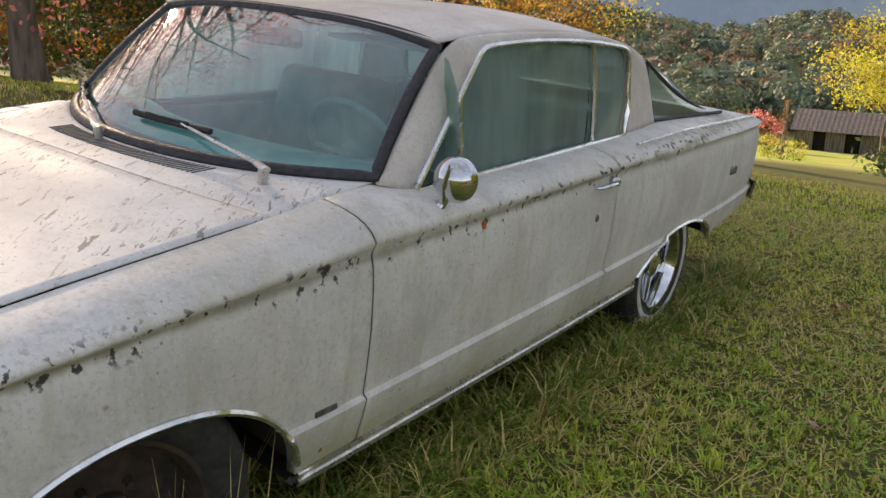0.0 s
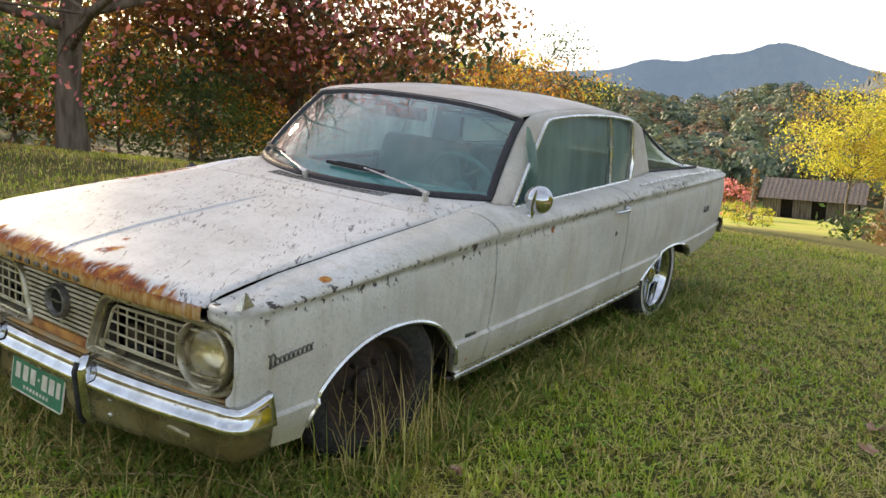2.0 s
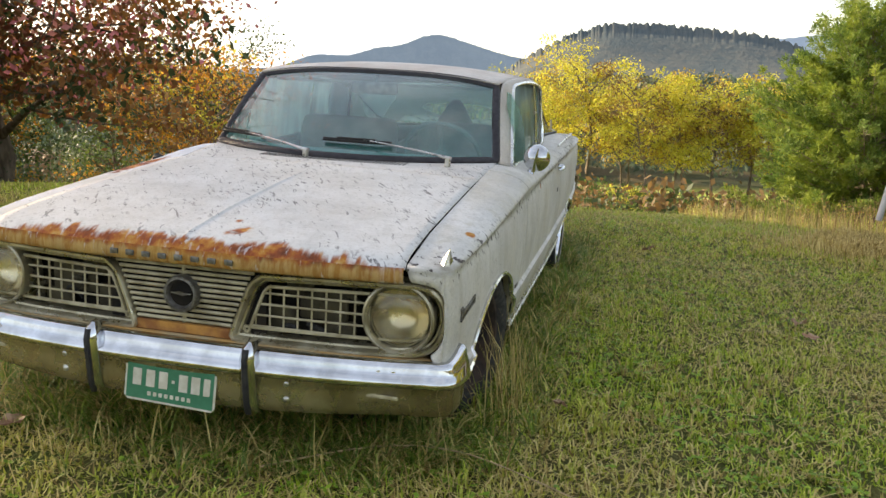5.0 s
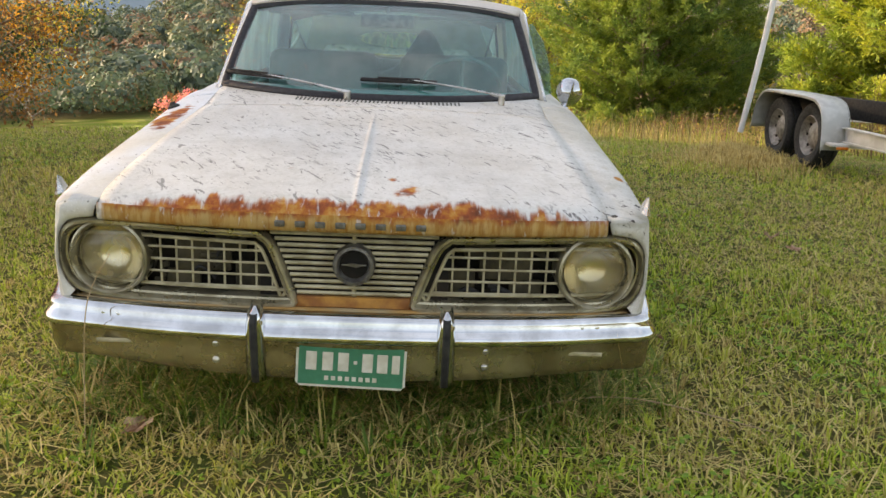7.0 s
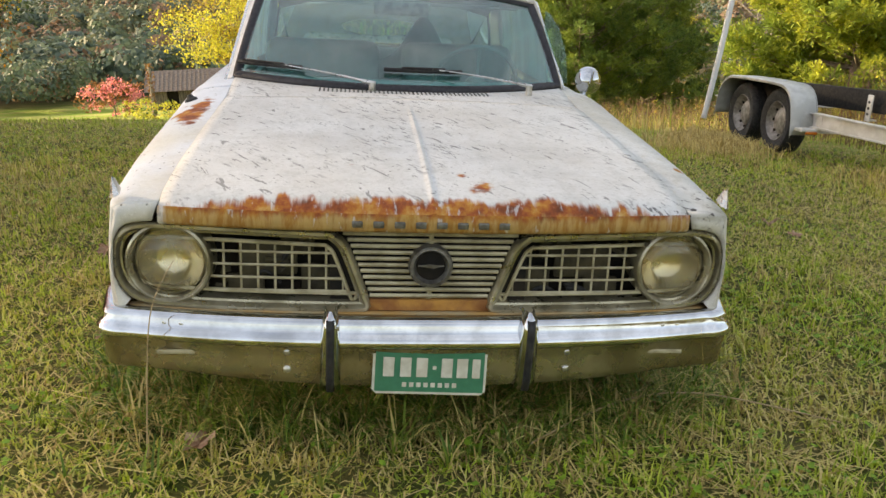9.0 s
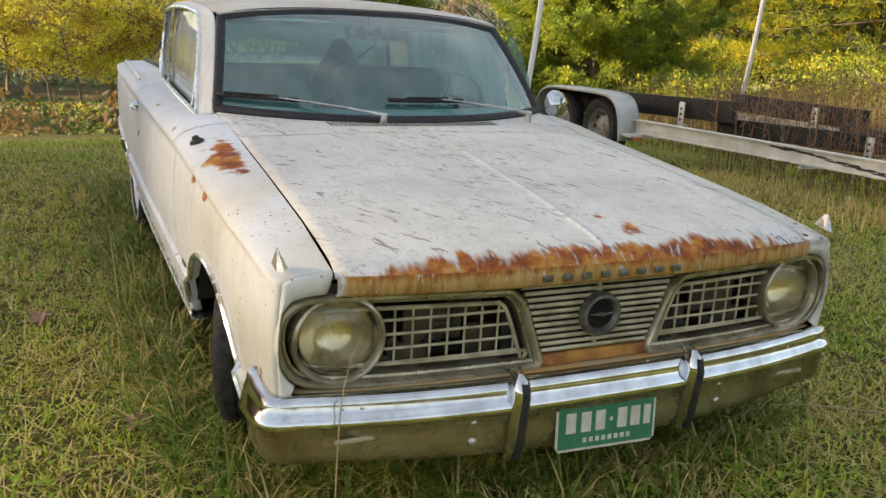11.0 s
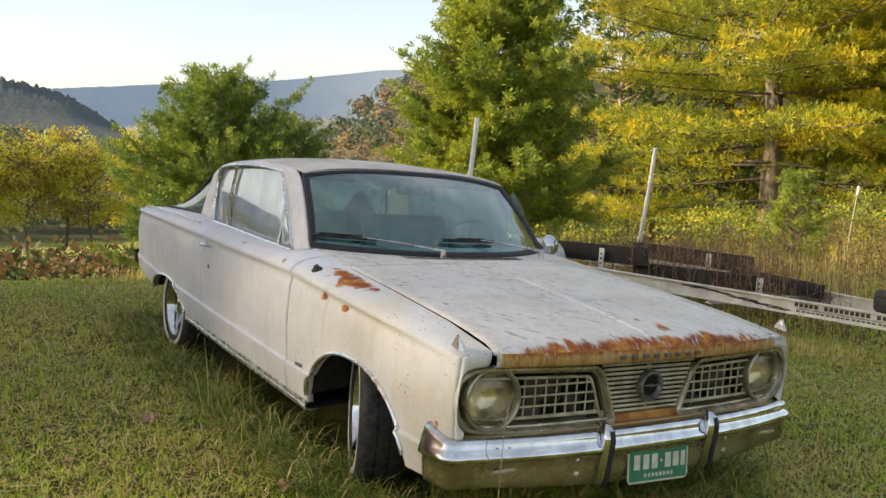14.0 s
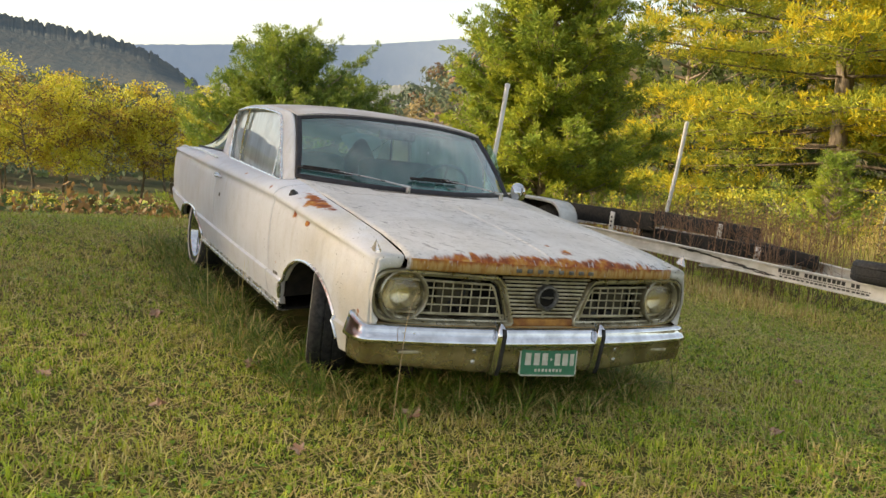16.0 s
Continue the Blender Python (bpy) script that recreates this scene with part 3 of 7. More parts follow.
M_BARK = bark_mat("bark", (0.10, 0.08, 0.06), (0.20, 0.165, 0.13))
M_BARK_PALE = bark_mat("pine_bark", (0.20, 0.155, 0.115), (0.36, 0.30, 0.24))
M_TWIG = bark_mat("grey_twigs", (0.16, 0.14, 0.12), (0.28, 0.25, 0.22))
L_RED = leaf_mat("maroon_leaves", [(0.60, 0.19, 0.24), (0.74, 0.28, 0.31), (0.64, 0.20, 0.22), (0.76, 0.35, 0.24), (0.50, 0.14, 0.19)], .62)
L_DARKRED = leaf_mat("dark_red_leaves", [(0.17, 0.065, 0.045), (0.28, 0.10, 0.055), (0.12, 0.10, 0.045), (0.46, 0.19, 0.045)], .45)
L_ORANGE = leaf_mat("orange_leaves", [(0.575, 0.237, 0.034), (0.71, 0.372, 0.051), (0.372, 0.169, 0.034), (0.338, 0.287, 0.051)], .45)
L_YELLOW = leaf_mat("yellow_leaves", [(0.52, 0.50, 0.07), (0.66, 0.60, 0.10), (0.38, 0.41, 0.06), (0.62, 0.50, 0.06)], .45)
L_GOLD = leaf_mat("gold_brown_leaves", [(0.46, 0.34, 0.06), (0.32, 0.23, 0.06), (0.58, 0.42, 0.06), (0.27, 0.23, 0.06)], .4)
L_GREEN = leaf_mat("green_leaves", [(0.063, 0.119, 0.031), (0.105, 0.168, 0.042), (0.154, 0.210, 0.049)], .35)
L_DARKGREEN = leaf_mat("dark_green_leaves", [(0.035, 0.063, 0.028), (0.063, 0.098, 0.039), (0.084, 0.112, 0.042)], .3)
L_BROWN = leaf_mat("brown_leaves", [(0.169, 0.104, 0.052), (0.247, 0.150, 0.058), (0.130, 0.098, 0.052)], .3)
L_RUSTY = leaf_mat("rusty_leaves", [(0.286, 0.130, 0.046), (0.208, 0.098, 0.039), (0.351, 0.195, 0.065)], .3)
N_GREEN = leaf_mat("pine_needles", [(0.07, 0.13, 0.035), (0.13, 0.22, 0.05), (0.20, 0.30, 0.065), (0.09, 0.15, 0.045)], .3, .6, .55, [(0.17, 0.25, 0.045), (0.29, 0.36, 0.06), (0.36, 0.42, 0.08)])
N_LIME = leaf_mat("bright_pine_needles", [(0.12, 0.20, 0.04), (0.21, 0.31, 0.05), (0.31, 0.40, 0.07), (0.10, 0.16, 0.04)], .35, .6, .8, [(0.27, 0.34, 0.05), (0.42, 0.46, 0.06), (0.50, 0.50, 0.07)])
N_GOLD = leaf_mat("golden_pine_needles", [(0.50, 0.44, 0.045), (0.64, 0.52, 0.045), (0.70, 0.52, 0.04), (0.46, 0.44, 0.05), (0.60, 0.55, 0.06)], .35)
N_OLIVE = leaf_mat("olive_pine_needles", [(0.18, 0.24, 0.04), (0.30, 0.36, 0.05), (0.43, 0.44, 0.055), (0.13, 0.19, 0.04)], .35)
# darkened needles: the shade inside the wood is put into their colour
N_DARK = leaf_mat("shaded_pine_needles", [(0.05, 0.085, 0.03), (0.09, 0.14, 0.04), (0.14, 0.19, 0.05)], .25)
B_GRASS = grass_mat("grass_blades", [(0.10, 0.16, 0.018), (0.32, 0.46, 0.035), (0.56, 0.66, 0.08), (0.15, 0.25, 0.025), (0.72, 0.70, 0.16), (0.38, 0.52, 0.05)], [(0.16, 0.17, 0.024), (0.52, 0.50, 0.07), (0.76, 0.64, 0.18), (0.25, 0.27, 0.035), (0.86, 0.72, 0.34), (0.44, 0.45, 0.07)])
B_STRAW = leaf_mat("dry_straw", [(0.46, 0.35, 0.12), (0.70, 0.56, 0.22), (0.25, 0.16, 0.055), (0.78, 0.64, 0.28), (0.40, 0.27, 0.09)], .25, .7)
B_CLOVER = leaf_mat("clover_leaves", [(0.128, 0.254, 0.027), (0.214, 0.373, 0.038), (0.299, 0.451, 0.049)], .35, .5)
B_GOLDENROD = leaf_mat("goldenrod", [(0.312, 0.228, 0.072), (0.456, 0.336, 0.060), (0.264, 0.264, 0.060), (0.204, 0.144, 0.072), (0.540, 0.396, 0.060)], .35)


def at(az, d, eye=(-2.3, -2.0)):
    """A place on the land at a bearing and distance from a standpoint."""
    x, y = eye[0] - d * math.sin(radians(az)), eye[1] + d * math.cos(radians(az))
    return x, y, float(ground_z(x, y))


def leaf_tree(name, label, place, h, cr, mats, n_leaf, size, seed, low=.25, trunk=.03, limbs=16, group="", bark=None, gap=1.0, sub=4, flat=1.0):
    r_ = np.random.default_rng(seed)
    ob = thing(name, label, "tree", pose(*place), group)
    g, ends = Geo(), []
    wob = np.cumsum(r_.normal(0, .012 * h, (9, 2)), 0)
    line = np.c_[wob[:, 0], wob[:, 1], np.linspace(-.2, h * .82, 9)]
    line[0, :2] = 0
    tr = trunk * h
    tube(g, line, np.linspace(tr, tr * .2, 9) * np.r_[1.35, np.ones(8)], 9)
    for i in range(limbs):
        f = low + (0.80 - low) * (i + r_.random()) / limbs
        z0 = f * h * .95
        p0 = np.array((np.interp(z0, line[:, 2], line[:, 0]), np.interp(z0, line[:, 2], line[:, 1]), z0))
        a = i * 2.399 + r_.normal(0, .4)
        prof = math.sin(min(1, (f - low + .12) / (1 - low + .12)) * math.pi * .80 + .45)
        ln = cr * max(.35, prof) * r_.uniform(.75, 1.12)
        rise = r_.uniform(.25, .75) * (.4 + f) * flat
        p1 = p0 + np.array((math.cos(a) * ln, math.sin(a) * ln, ln * rise))
        bend = (p0 + p1) / 2 + r_.normal(0, .06 * ln, 3) + np.array((0, 0, .08 * ln))
        q = smooth_line([p0, bend, p1], 7, 1)
        tube(g, q, np.linspace(tr * .42, tr * .07, 7), 6, caps=False)
        ends.append((p1, ln * .36))
        for k in range(sub):
            s = q[int(r_.integers(2, 6))]
            e = s + r_.normal(0, 1, 3) * (ln * .30, ln * .30, ln * .22) + np.array((0, 0, ln * .10))
            tube(g, [s, (s + e) / 2 + r_.normal(0, .03 * ln, 3), e], [tr * .12, tr * .08, tr * .03], 5, caps=False)
            ends.append((e, ln * .30))
    top = line[-1]
    ends.append((top + np.array((0, 0, .10 * h)), cr * .35))
    part("trunk", g, bark or M_BARK, ob, "", True, 0, 0)
    if n_leaf:
        wts = np.array([e[1] ** 1.5 for e in ends])
        cnt = r_.multinomial(n_leaf, wts / wts.sum())
        pts, sz = [], []
        for (p, s), k in zip(ends, cnt):
            v = r_.standard_normal((k, 3))
            v /= np.linalg.norm(v, axis=1)[:, None] + 1e-6
            v *= (r_.random((k, 1)) ** .5) * s * np.array((1.25, 1.25, .80)) * gap
            pts.append(p + v)
        pts = np.concatenate(pts)
        g = Geo()
        pick = r_.integers(0, len(mats), len(ends))
        col = np.concatenate([np.full(k, pick[i]) for i, k in enumerate(cnt)])
        for mi in range(len(mats)):
            sel = pts[col == mi]
            if len(sel):
                g.add(*quads(sel, size, r_), mat=mi)
        part("crown", g, mats, ob, "", False, 0, 0)
    return ob


def pine(name, label, place, h, cr, mat, seed, tufts=3.4, length=.17, levels=26, low=.04, droop=-.10, gaps=.15, trunk=.022, k=9, group="", shape=0.9, lift=.55, width=.085, arms=6, twigs=2.2):
    """A pine of boughs, side twigs and round tufts of needles along each twig."""
    r_ = np.random.default_rng(seed)
    ob = thing(name, label, "tree", pose(*place), group)
    g = Geo()
    wob = np.cumsum(r_.normal(0, .004 * h, (12, 2)), 0)
    wob -= wob[0]
    line = np.c_[wob, np.linspace(-.3, h, 12)]
    tube(g, line, np.linspace(trunk * h, .012, 12), 10)
    cs, ds, ls = [], [], []
    up = np.array((0, 0, 1.0))
    for i in range(levels):
        f = min(max(low + (1 - low) * (i + r_.uniform(-.3, .3)) / levels, low), .985)
        z0 = f * h
        reach = cr * (1 - f) ** shape * r_.uniform(.72, 1.15) + .05 * cr
        c0 = np.array((np.interp(z0, line[:, 2], line[:, 0]), np.interp(z0, line[:, 2], line[:, 1]), z0))
        for j in range(arms):
            if r_.random() < gaps:
                continue
            a = j * 2 * math.pi / arms + i * .7 + r_.normal(0, .25)
            ln = reach * r_.uniform(.62, 1.12)
            rise = droop + lift * f + r_.normal(0, .09)
            out = np.array((math.cos(a), math.sin(a), 0))
            side = np.array((-out[1], out[0], 0))
            ss = np.linspace(0, 1, 7)
            q = c0 + out * (ss * ln)[:, None] + up * (rise * ln * ss + .20 * ln * ss ** 2.2)[:, None]
            tube(g, q, np.linspace(.014 * ln + .012, .006, 7), 4, caps=False)
            n = max(3, int(twigs * ln + 2))
            for t in np.r_[.28 + .68 * (np.arange(n) + r_.random(n)) / n, 1.0]:
                b = np.array([np.interp(t, ss, q[:, x]) for x in range(3)])
                sg = r_.choice((-1, 1))
                d = out * r_.uniform(.5, 1.0) + side * sg * r_.uniform(.2, 1.0) * (t < .99) + up * r_.uniform(.10, .60)
                d /= np.linalg.norm(d)
                tl = min(.95, .34 * ln * (1.25 - .75 * t) + .14) * r_.uniform(.7, 1.2)
                e = b + d * tl
                tube(g, [b, (b + e) / 2 - up * .03 * tl, e], [.010, .007, .004], 3, caps=False)
                m_ = max(2, int(tufts * tl / length * .5))
                u = np.r_[r_.uniform(.15, 1.0, m_), 1.0]
                cs.append(b + (e - b) * u[:, None] + r_.normal(0, .22 * length, (m_ + 1, 3)))
                ds.append(np.tile(d * .8 + up * .35, (m_ + 1, 1)))
                ls.append(np.full(m_ + 1, length * r_.uniform(.85, 1.2)))
    cs.append(np.stack([np.full(10, line[-1, 0]), np.full(10, line[-1, 1]), np.linspace(h * .94, h * 1.01, 10)], 1))
    ds.append(np.tile((0, 0, 1.0), (10, 1)))
    ls.append(np.full(10, length))
    part("trunk", g, M_BARK_PALE, ob, "", True, 0, 0)
    part("needles", Geo().add(*needles(np.concatenate(cs), np.concatenate(ds), np.concatenate(ls), k, r_, width, .75)), mat, ob, "", False, 0, 0)
    return ob


def scales(c, nrm, size, r_, jitter=.4):
    """Leaf clumps lying on a crown, facing outwards with some disorder."""
    nrm = nrm + jitter * r_.standard_normal(nrm.shape)
    nrm /= np.linalg.norm(nrm, axis=1)[:, None]
    a = np.cross(nrm, r_.standard_normal(nrm.shape))
    a /= np.linalg.norm(a, axis=1)[:, None]
    b = np.cross(nrm, a)
    s = (size * r_.uniform(.6, 1.3, len(c)))[:, None]
    v = np.stack([c - a * s, c - b * s * .7, c + a * s, c + b * s * .7], 1)
    return v.reshape(-1, 3), np.arange(len(c) * 4).reshape(-1, 4)


# wooded hills: far trees in one mesh
r_ = np.random.default_rng(21)
# leaf colours greyed and blued: distance haze is mixed into them
FAR_A = leaf_mat("hazed_green_woods", [(0.105, 0.155, 0.105), (0.135, 0.185, 0.115), (0.12, 0.17, 0.115)], .3)
FAR_B = leaf_mat("hazed_olive_woods", [(0.15, 0.18, 0.11), (0.185, 0.20, 0.115), (0.14, 0.17, 0.105)], .3)
FAR_C = leaf_mat("hazed_russet_woods", [(0.22, 0.15, 0.105), (0.28, 0.18, 0.11), (0.20, 0.145, 0.11)], .3)
FAR_D = leaf_mat("hazed_dark_woods", [(0.09, 0.13, 0.105), (0.11, 0.15, 0.115)], .3)
FAR_E = leaf_mat("hazed_gold_woods", [(0.32, 0.24, 0.10), (0.26, 0.21, 0.10)], .3)
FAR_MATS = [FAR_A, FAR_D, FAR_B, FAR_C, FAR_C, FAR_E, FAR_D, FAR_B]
N_FAR = 2300
fa = np.concatenate([r_.uniform(-36, 64, 1350), r_.uniform(4, 30, 500), r_.uniform(14.5, 42, 450)])
fr = 170 + 240 * r_.random(N_FAR) ** .8
fr[1850:] = 135 + 95 * r_.random(450)
fx, fy = -2.3 - fr * np.sin(np.radians(fa)), -2 + fr * np.cos(np.radians(fa))
fz = ground_z(fx, fy)
g = Geo()
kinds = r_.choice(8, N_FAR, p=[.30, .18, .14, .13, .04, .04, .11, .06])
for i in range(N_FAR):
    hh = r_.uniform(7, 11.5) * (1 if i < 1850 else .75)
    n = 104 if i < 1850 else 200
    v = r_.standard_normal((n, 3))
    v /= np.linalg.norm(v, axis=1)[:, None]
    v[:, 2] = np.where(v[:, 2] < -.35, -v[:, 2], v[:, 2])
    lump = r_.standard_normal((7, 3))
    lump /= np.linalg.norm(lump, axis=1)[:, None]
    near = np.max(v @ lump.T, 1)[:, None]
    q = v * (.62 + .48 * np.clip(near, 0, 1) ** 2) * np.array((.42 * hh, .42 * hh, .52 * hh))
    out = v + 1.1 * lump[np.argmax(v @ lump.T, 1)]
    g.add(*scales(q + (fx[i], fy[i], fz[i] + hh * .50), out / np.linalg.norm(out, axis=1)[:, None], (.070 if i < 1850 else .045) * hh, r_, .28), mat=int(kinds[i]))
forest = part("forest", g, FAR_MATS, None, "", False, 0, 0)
tagged(forest, "mixed autumn woods in green and rust on the hills", "woods", kind="stuff")

# grove of yellow trees beyond the field
grove = [(7.5, 98, 13.2, 6.6, 0), (3.0, 102, 17.8, 5.4, 0), (.9, 104, 13, 4.8, 1), (-3.2, 96, 12.5, 4.4, 1), (-5.2, 100, 12.5, 4.4, 0), (-7.4, 97, 12, 4.4, 1), (-9.5, 100, 12, 4.4, 0), (-11.3, 98, 11.5, 4.2, 1), (-13.5, 103, 12.5, 4.0, 0), (-1.9, 118, 14, 5, 1), (-16.3, 108, 11, 4, 1), (5.0, 118, 13, 4, 0), (-5.8, 112, 13.5, 4.5, 0), (-20.5, 90, 8, 3, 1), (-23.5, 95, 8, 3, 1)]
for i, (az, d, h, cr, k) in enumerate(grove):
    leaf_tree("yellow_tree" if k == 0 else "golden_tree", "broadleaf tree in bright yellow autumn leaf" if k == 0 else "thin broadleaf tree in golden brown autumn leaf", at(az, d, (0.23, -2.03) if az > 0 else (-4.54, -2.49)), h * (1.08 if az > 0 else 1.28), cr * .9, [L_YELLOW, L_YELLOW, L_GOLD] if k == 0 else [L_GOLD, L_YELLOW, L_BROWN, L_YELLOW], 8500 if k == 0 else 4600, .155, 100 + i, .30, .012, 18, "trees beyond the field", M_BARK, .95)
# low growth under the grove
r_ = np.random.default_rng(5)
g = Geo()
for _ in range(420):
    az, d = r_.uniform(-32, 3), r_.uniform(50, 112)
    x, y, z = at(az, d, (-4.75, -2.7))
    n, s = 46, r_.uniform(.7, 2.0)
    v = r_.standard_normal((n, 3)) * (.5 * s, .5 * s, .42 * s) + (x, y, z + .5 * s)
    g.add(*quads(v, .16 * s, r_), mat=int(r_.integers(0, 4)))
tagged(part("undergrowth", g, [L_BROWN, L_DARKGREEN, L_GREEN, L_BROWN], None, "", False, 0, 0), "tangled brown and green undergrowth below the trees", "undergrowth", kind="stuff")

# red and orange trees uphill
EYE_A = (0.23, -2.03)
leaf_tree("red_maple", "spreading tree with dark maroon autumn leaves", at(54.2, 16.5, EYE_A), 11.5, 6.8, [L_RED, L_RED, L_RED, L_DARKRED], 32000, .062, 31, .16, .020, 44, "", M_BARK, 1.0, 5, .55)
leaf_tree("dark_maple", "tall tree with dark red and brown leaves", at(41.5, 24, EYE_A), 10.5, 5.6, [L_DARKRED, L_DARKRED, L_RUSTY, L_DARKGREEN], 32000, .11, 32, .14, .026, 22, "", M_BARK, .95, 5, .8)
leaf_tree("orange_tree", "small tree with orange and yellow leaves", at(61.15, 22, EYE_A), 6.0, 4.2, [L_ORANGE, L_GREEN, L_DARKGREEN], 13000, .058, 33, .12, .024, 16, "", M_BARK)
leaf_tree("orange_tree", "small tree with orange and green leaves", at(48.15, 26, EYE_A), 5.4, 4.5, [L_ORANGE, L_DARKGREEN, L_DARKGREEN, L_GREEN], 13000, .06, 34, .06, .024, 16, "", M_BARK)
leaf_tree("orange_tree", "small tree with orange leaves and dark branches", at(29.15, 38, EYE_A), 5.6, 4.2, [L_ORANGE, L_RUSTY, L_DARKGREEN], 9000, .075, 35, .12, .02, 14, "", M_BARK)
leaf_tree("orange_tree", "slender tree with orange and yellow leaves", at(25.5, 36, (-1.8, -2.3)), 6.2, 3.4, [L_ORANGE, L_YELLOW, L_RUSTY], 6000, .075, 36, .22, .022, 12, "", M_BARK)
leaf_tree("bare_tree", "nearly bare tree with fine grey twigs", at(24.65, 60, EYE_A), 8.5, 4.6, [L_BROWN], 260, .12, 37, .2, .014, 18, "", M_TWIG, 1.0, 9)
for i, (az, d, h) in enumerate(((64, 24, 5), (41, 33, 5), (33, 40, 5.5), (55, 34, 7))):
    leaf_tree("shrub_tree", "dense dark green shrubby tree with some orange", at(az + 1.15, d, EYE_A), h, h * .62, [L_DARKGREEN, L_GREEN, L_DARKGREEN, L_ORANGE], 9000, .07, 50 + i, .04, .02, 14, "shrubs uphill", M_BARK)

for i, (az, d, h) in enumerate(((46, 19.5, 1.9), (51, 22, 2.4), (56.5, 20.5, 2.1), (61.5, 19, 1.8), (67, 20, 2.2), (41, 25, 2.4))):
    leaf_tree("shrub", "low dark green shrub below the trees", at(az + 1.15, d, EYE_A), h, h * .75, [L_DARKGREEN, L_GREEN, L_DARKGREEN, L_GREEN, L_ORANGE], 4500, .05, 140 + i, .02, .02, 14, "shrubs uphill", M_BARK)
B_LONG = leaf_mat("long_grass_blades", [(0.06, 0.12, 0.02), (0.13, 0.23, 0.03), (0.26, 0.35, 0.05), (0.09, 0.16, 0.025), (0.40, 0.38, 0.12)], .35, .5)
# pines downhill
def layered_pine(name, label, place, h, reach, seed, levels, low, facing, clusters=13, tr=.52):
    """Old pine: flat plates of needles on long bare limbs; facing is the bearing kept open low down."""
    r_ = np.random.default_rng(seed)
    ob = thing(name, label, "tree", pose(*place))
    g = Geo()
    wob = np.cumsum(r_.normal(0, .05, (12, 2)), 0)
    wob[0] = 0
    line = np.c_[wob, np.linspace(-.3, h, 12)]
    tube(g, line, np.interp(np.linspace(0, 1, 12), [0, .5, 1], [tr, tr * .72, .03]), 12)
    cs, ds, gold = [], [], []
    for i in range(levels):
        f = low + (.97 - low) * (i + r_.uniform(-.25, .25)) / levels
        z0 = f * h
        c0 = np.array((np.interp(z0, line[:, 2], line[:, 0]), np.interp(z0, line[:, 2], line[:, 1]), z0))
        a0 = r_.uniform(0, 6.28)
        for j in range(5):
            a = a0 + j * 1.257 + r_.normal(0, .22)
            off = (math.degrees(a) - facing + 180) % 360 - 180
            if (abs(off) < 40 and f < .24) or r_.random() < .08:
                continue
            ln = reach * min(1, 1.35 * (1 - f) ** .75 + .05) * r_.uniform(.72, 1.08)
            out = np.array((math.cos(a), math.sin(a), 0))
            side = np.array((-out[1], out[0], 0))
            ss = np.linspace(0, 1, 8)
            sag = (-.10 if f < .3 else .02 + .25 * (f - .3)) + r_.normal(0, .04)
            q = c0 + out * (ss * ln)[:, None] + side * (np.sin(ss * 3 + j) * .03 * ln)[:, None] + np.array((0, 0, 1)) * (sag * ln * ss + .05 * ln * ss ** 2.5)[:, None]
            tube(g, q, np.linspace(.0052 * ln + .02, .01, 8), 5, 1, False)
            n = max(8, int(clusters * ln / reach * 3.4))
            for _ in range(n):
                s = .22 + .78 * r_.random() ** .75
                b = np.array([np.interp(s, ss, q[:, k]) for k in range(3)])
                w = r_.normal(0, 1) * .17 * ln * (1.2 - .75 * s)
                p = b + side * w - out * abs(w) * .25 + np.array((0, 0, .08 + abs(r_.normal(0, .16))))
                if r_.random() < .45:
                    tube(g, [b, (b + p) / 2 + (0, 0, .05), p], [.028, .02, .008], 4, 1, False)
                m_ = 11
                v = r_.standard_normal((m_, 3)) * np.array((.36, .36, .17)) * r_.uniform(.7, 1.4)
                cs.append(p + v)
                ds.append(np.tile(out * .45 + (0, 0, .75), (m_, 1)) + v * .9)
                gold.append(np.full(m_, r_.random() < .16 + .50 * s ** 3))
    cs.append(np.stack([np.full(10, line[-1, 0]), np.full(10, line[-1, 1]), np.linspace(h * .93, h * 1.01, 10)], 1))
    ds.append(np.tile((0, 0, 1.0), (10, 1)))
    gold.append(np.zeros(10, bool))
    cs, ds, gold = np.concatenate(cs), np.concatenate(ds), np.concatenate(gold)
    part("trunk", g, [M_BARK_PALE, M_BARK], ob, "", True, 0, 0)
    g = Geo()
    for k, sel in enumerate((gold, ~gold)):
        g.add(*needles(cs[sel], ds[sel], np.full(int(sel.sum()), .28), 8, r_, .07, .75), mat=k)
    part("needles", g, [N_GOLD, N_OLIVE], ob, "", False, 0, 0)
    return ob


EYE_B = (-4.54, -2.49)
pine("pine", "bushy green white pine with dense soft needles", at(-18.7, 45, EYE_B), 9.9, 5.4, N_GREEN, 61, 4.6, .26, 32, .02, .05, .05, shape=.62, arms=7, twigs=2.7)
pine("pine", "smaller bushy green white pine", at(-22.4, 52, EYE_B), 9.0, 4.6, N_GREEN, 62, 4.4, .28, 24, .02, .05, .08, shape=.65, arms=7, twigs=2.4)
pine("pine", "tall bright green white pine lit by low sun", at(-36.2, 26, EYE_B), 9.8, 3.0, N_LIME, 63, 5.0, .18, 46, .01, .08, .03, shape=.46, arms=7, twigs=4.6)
OPEN = -127
layered_pine("yellowing_pine", "old pine with layered yellowing needles and a grey trunk", at(-53.65, 43, EYE_B), 21, 12.0, 65, 23, .07, OPEN, 14)
layered_pine("yellowing_pine", "old pine with yellow-green needles and a pale trunk", at(-60.75, 45, EYE_B), 20, 8.5, 66, 17, .20, OPEN - 8, 11, .30)
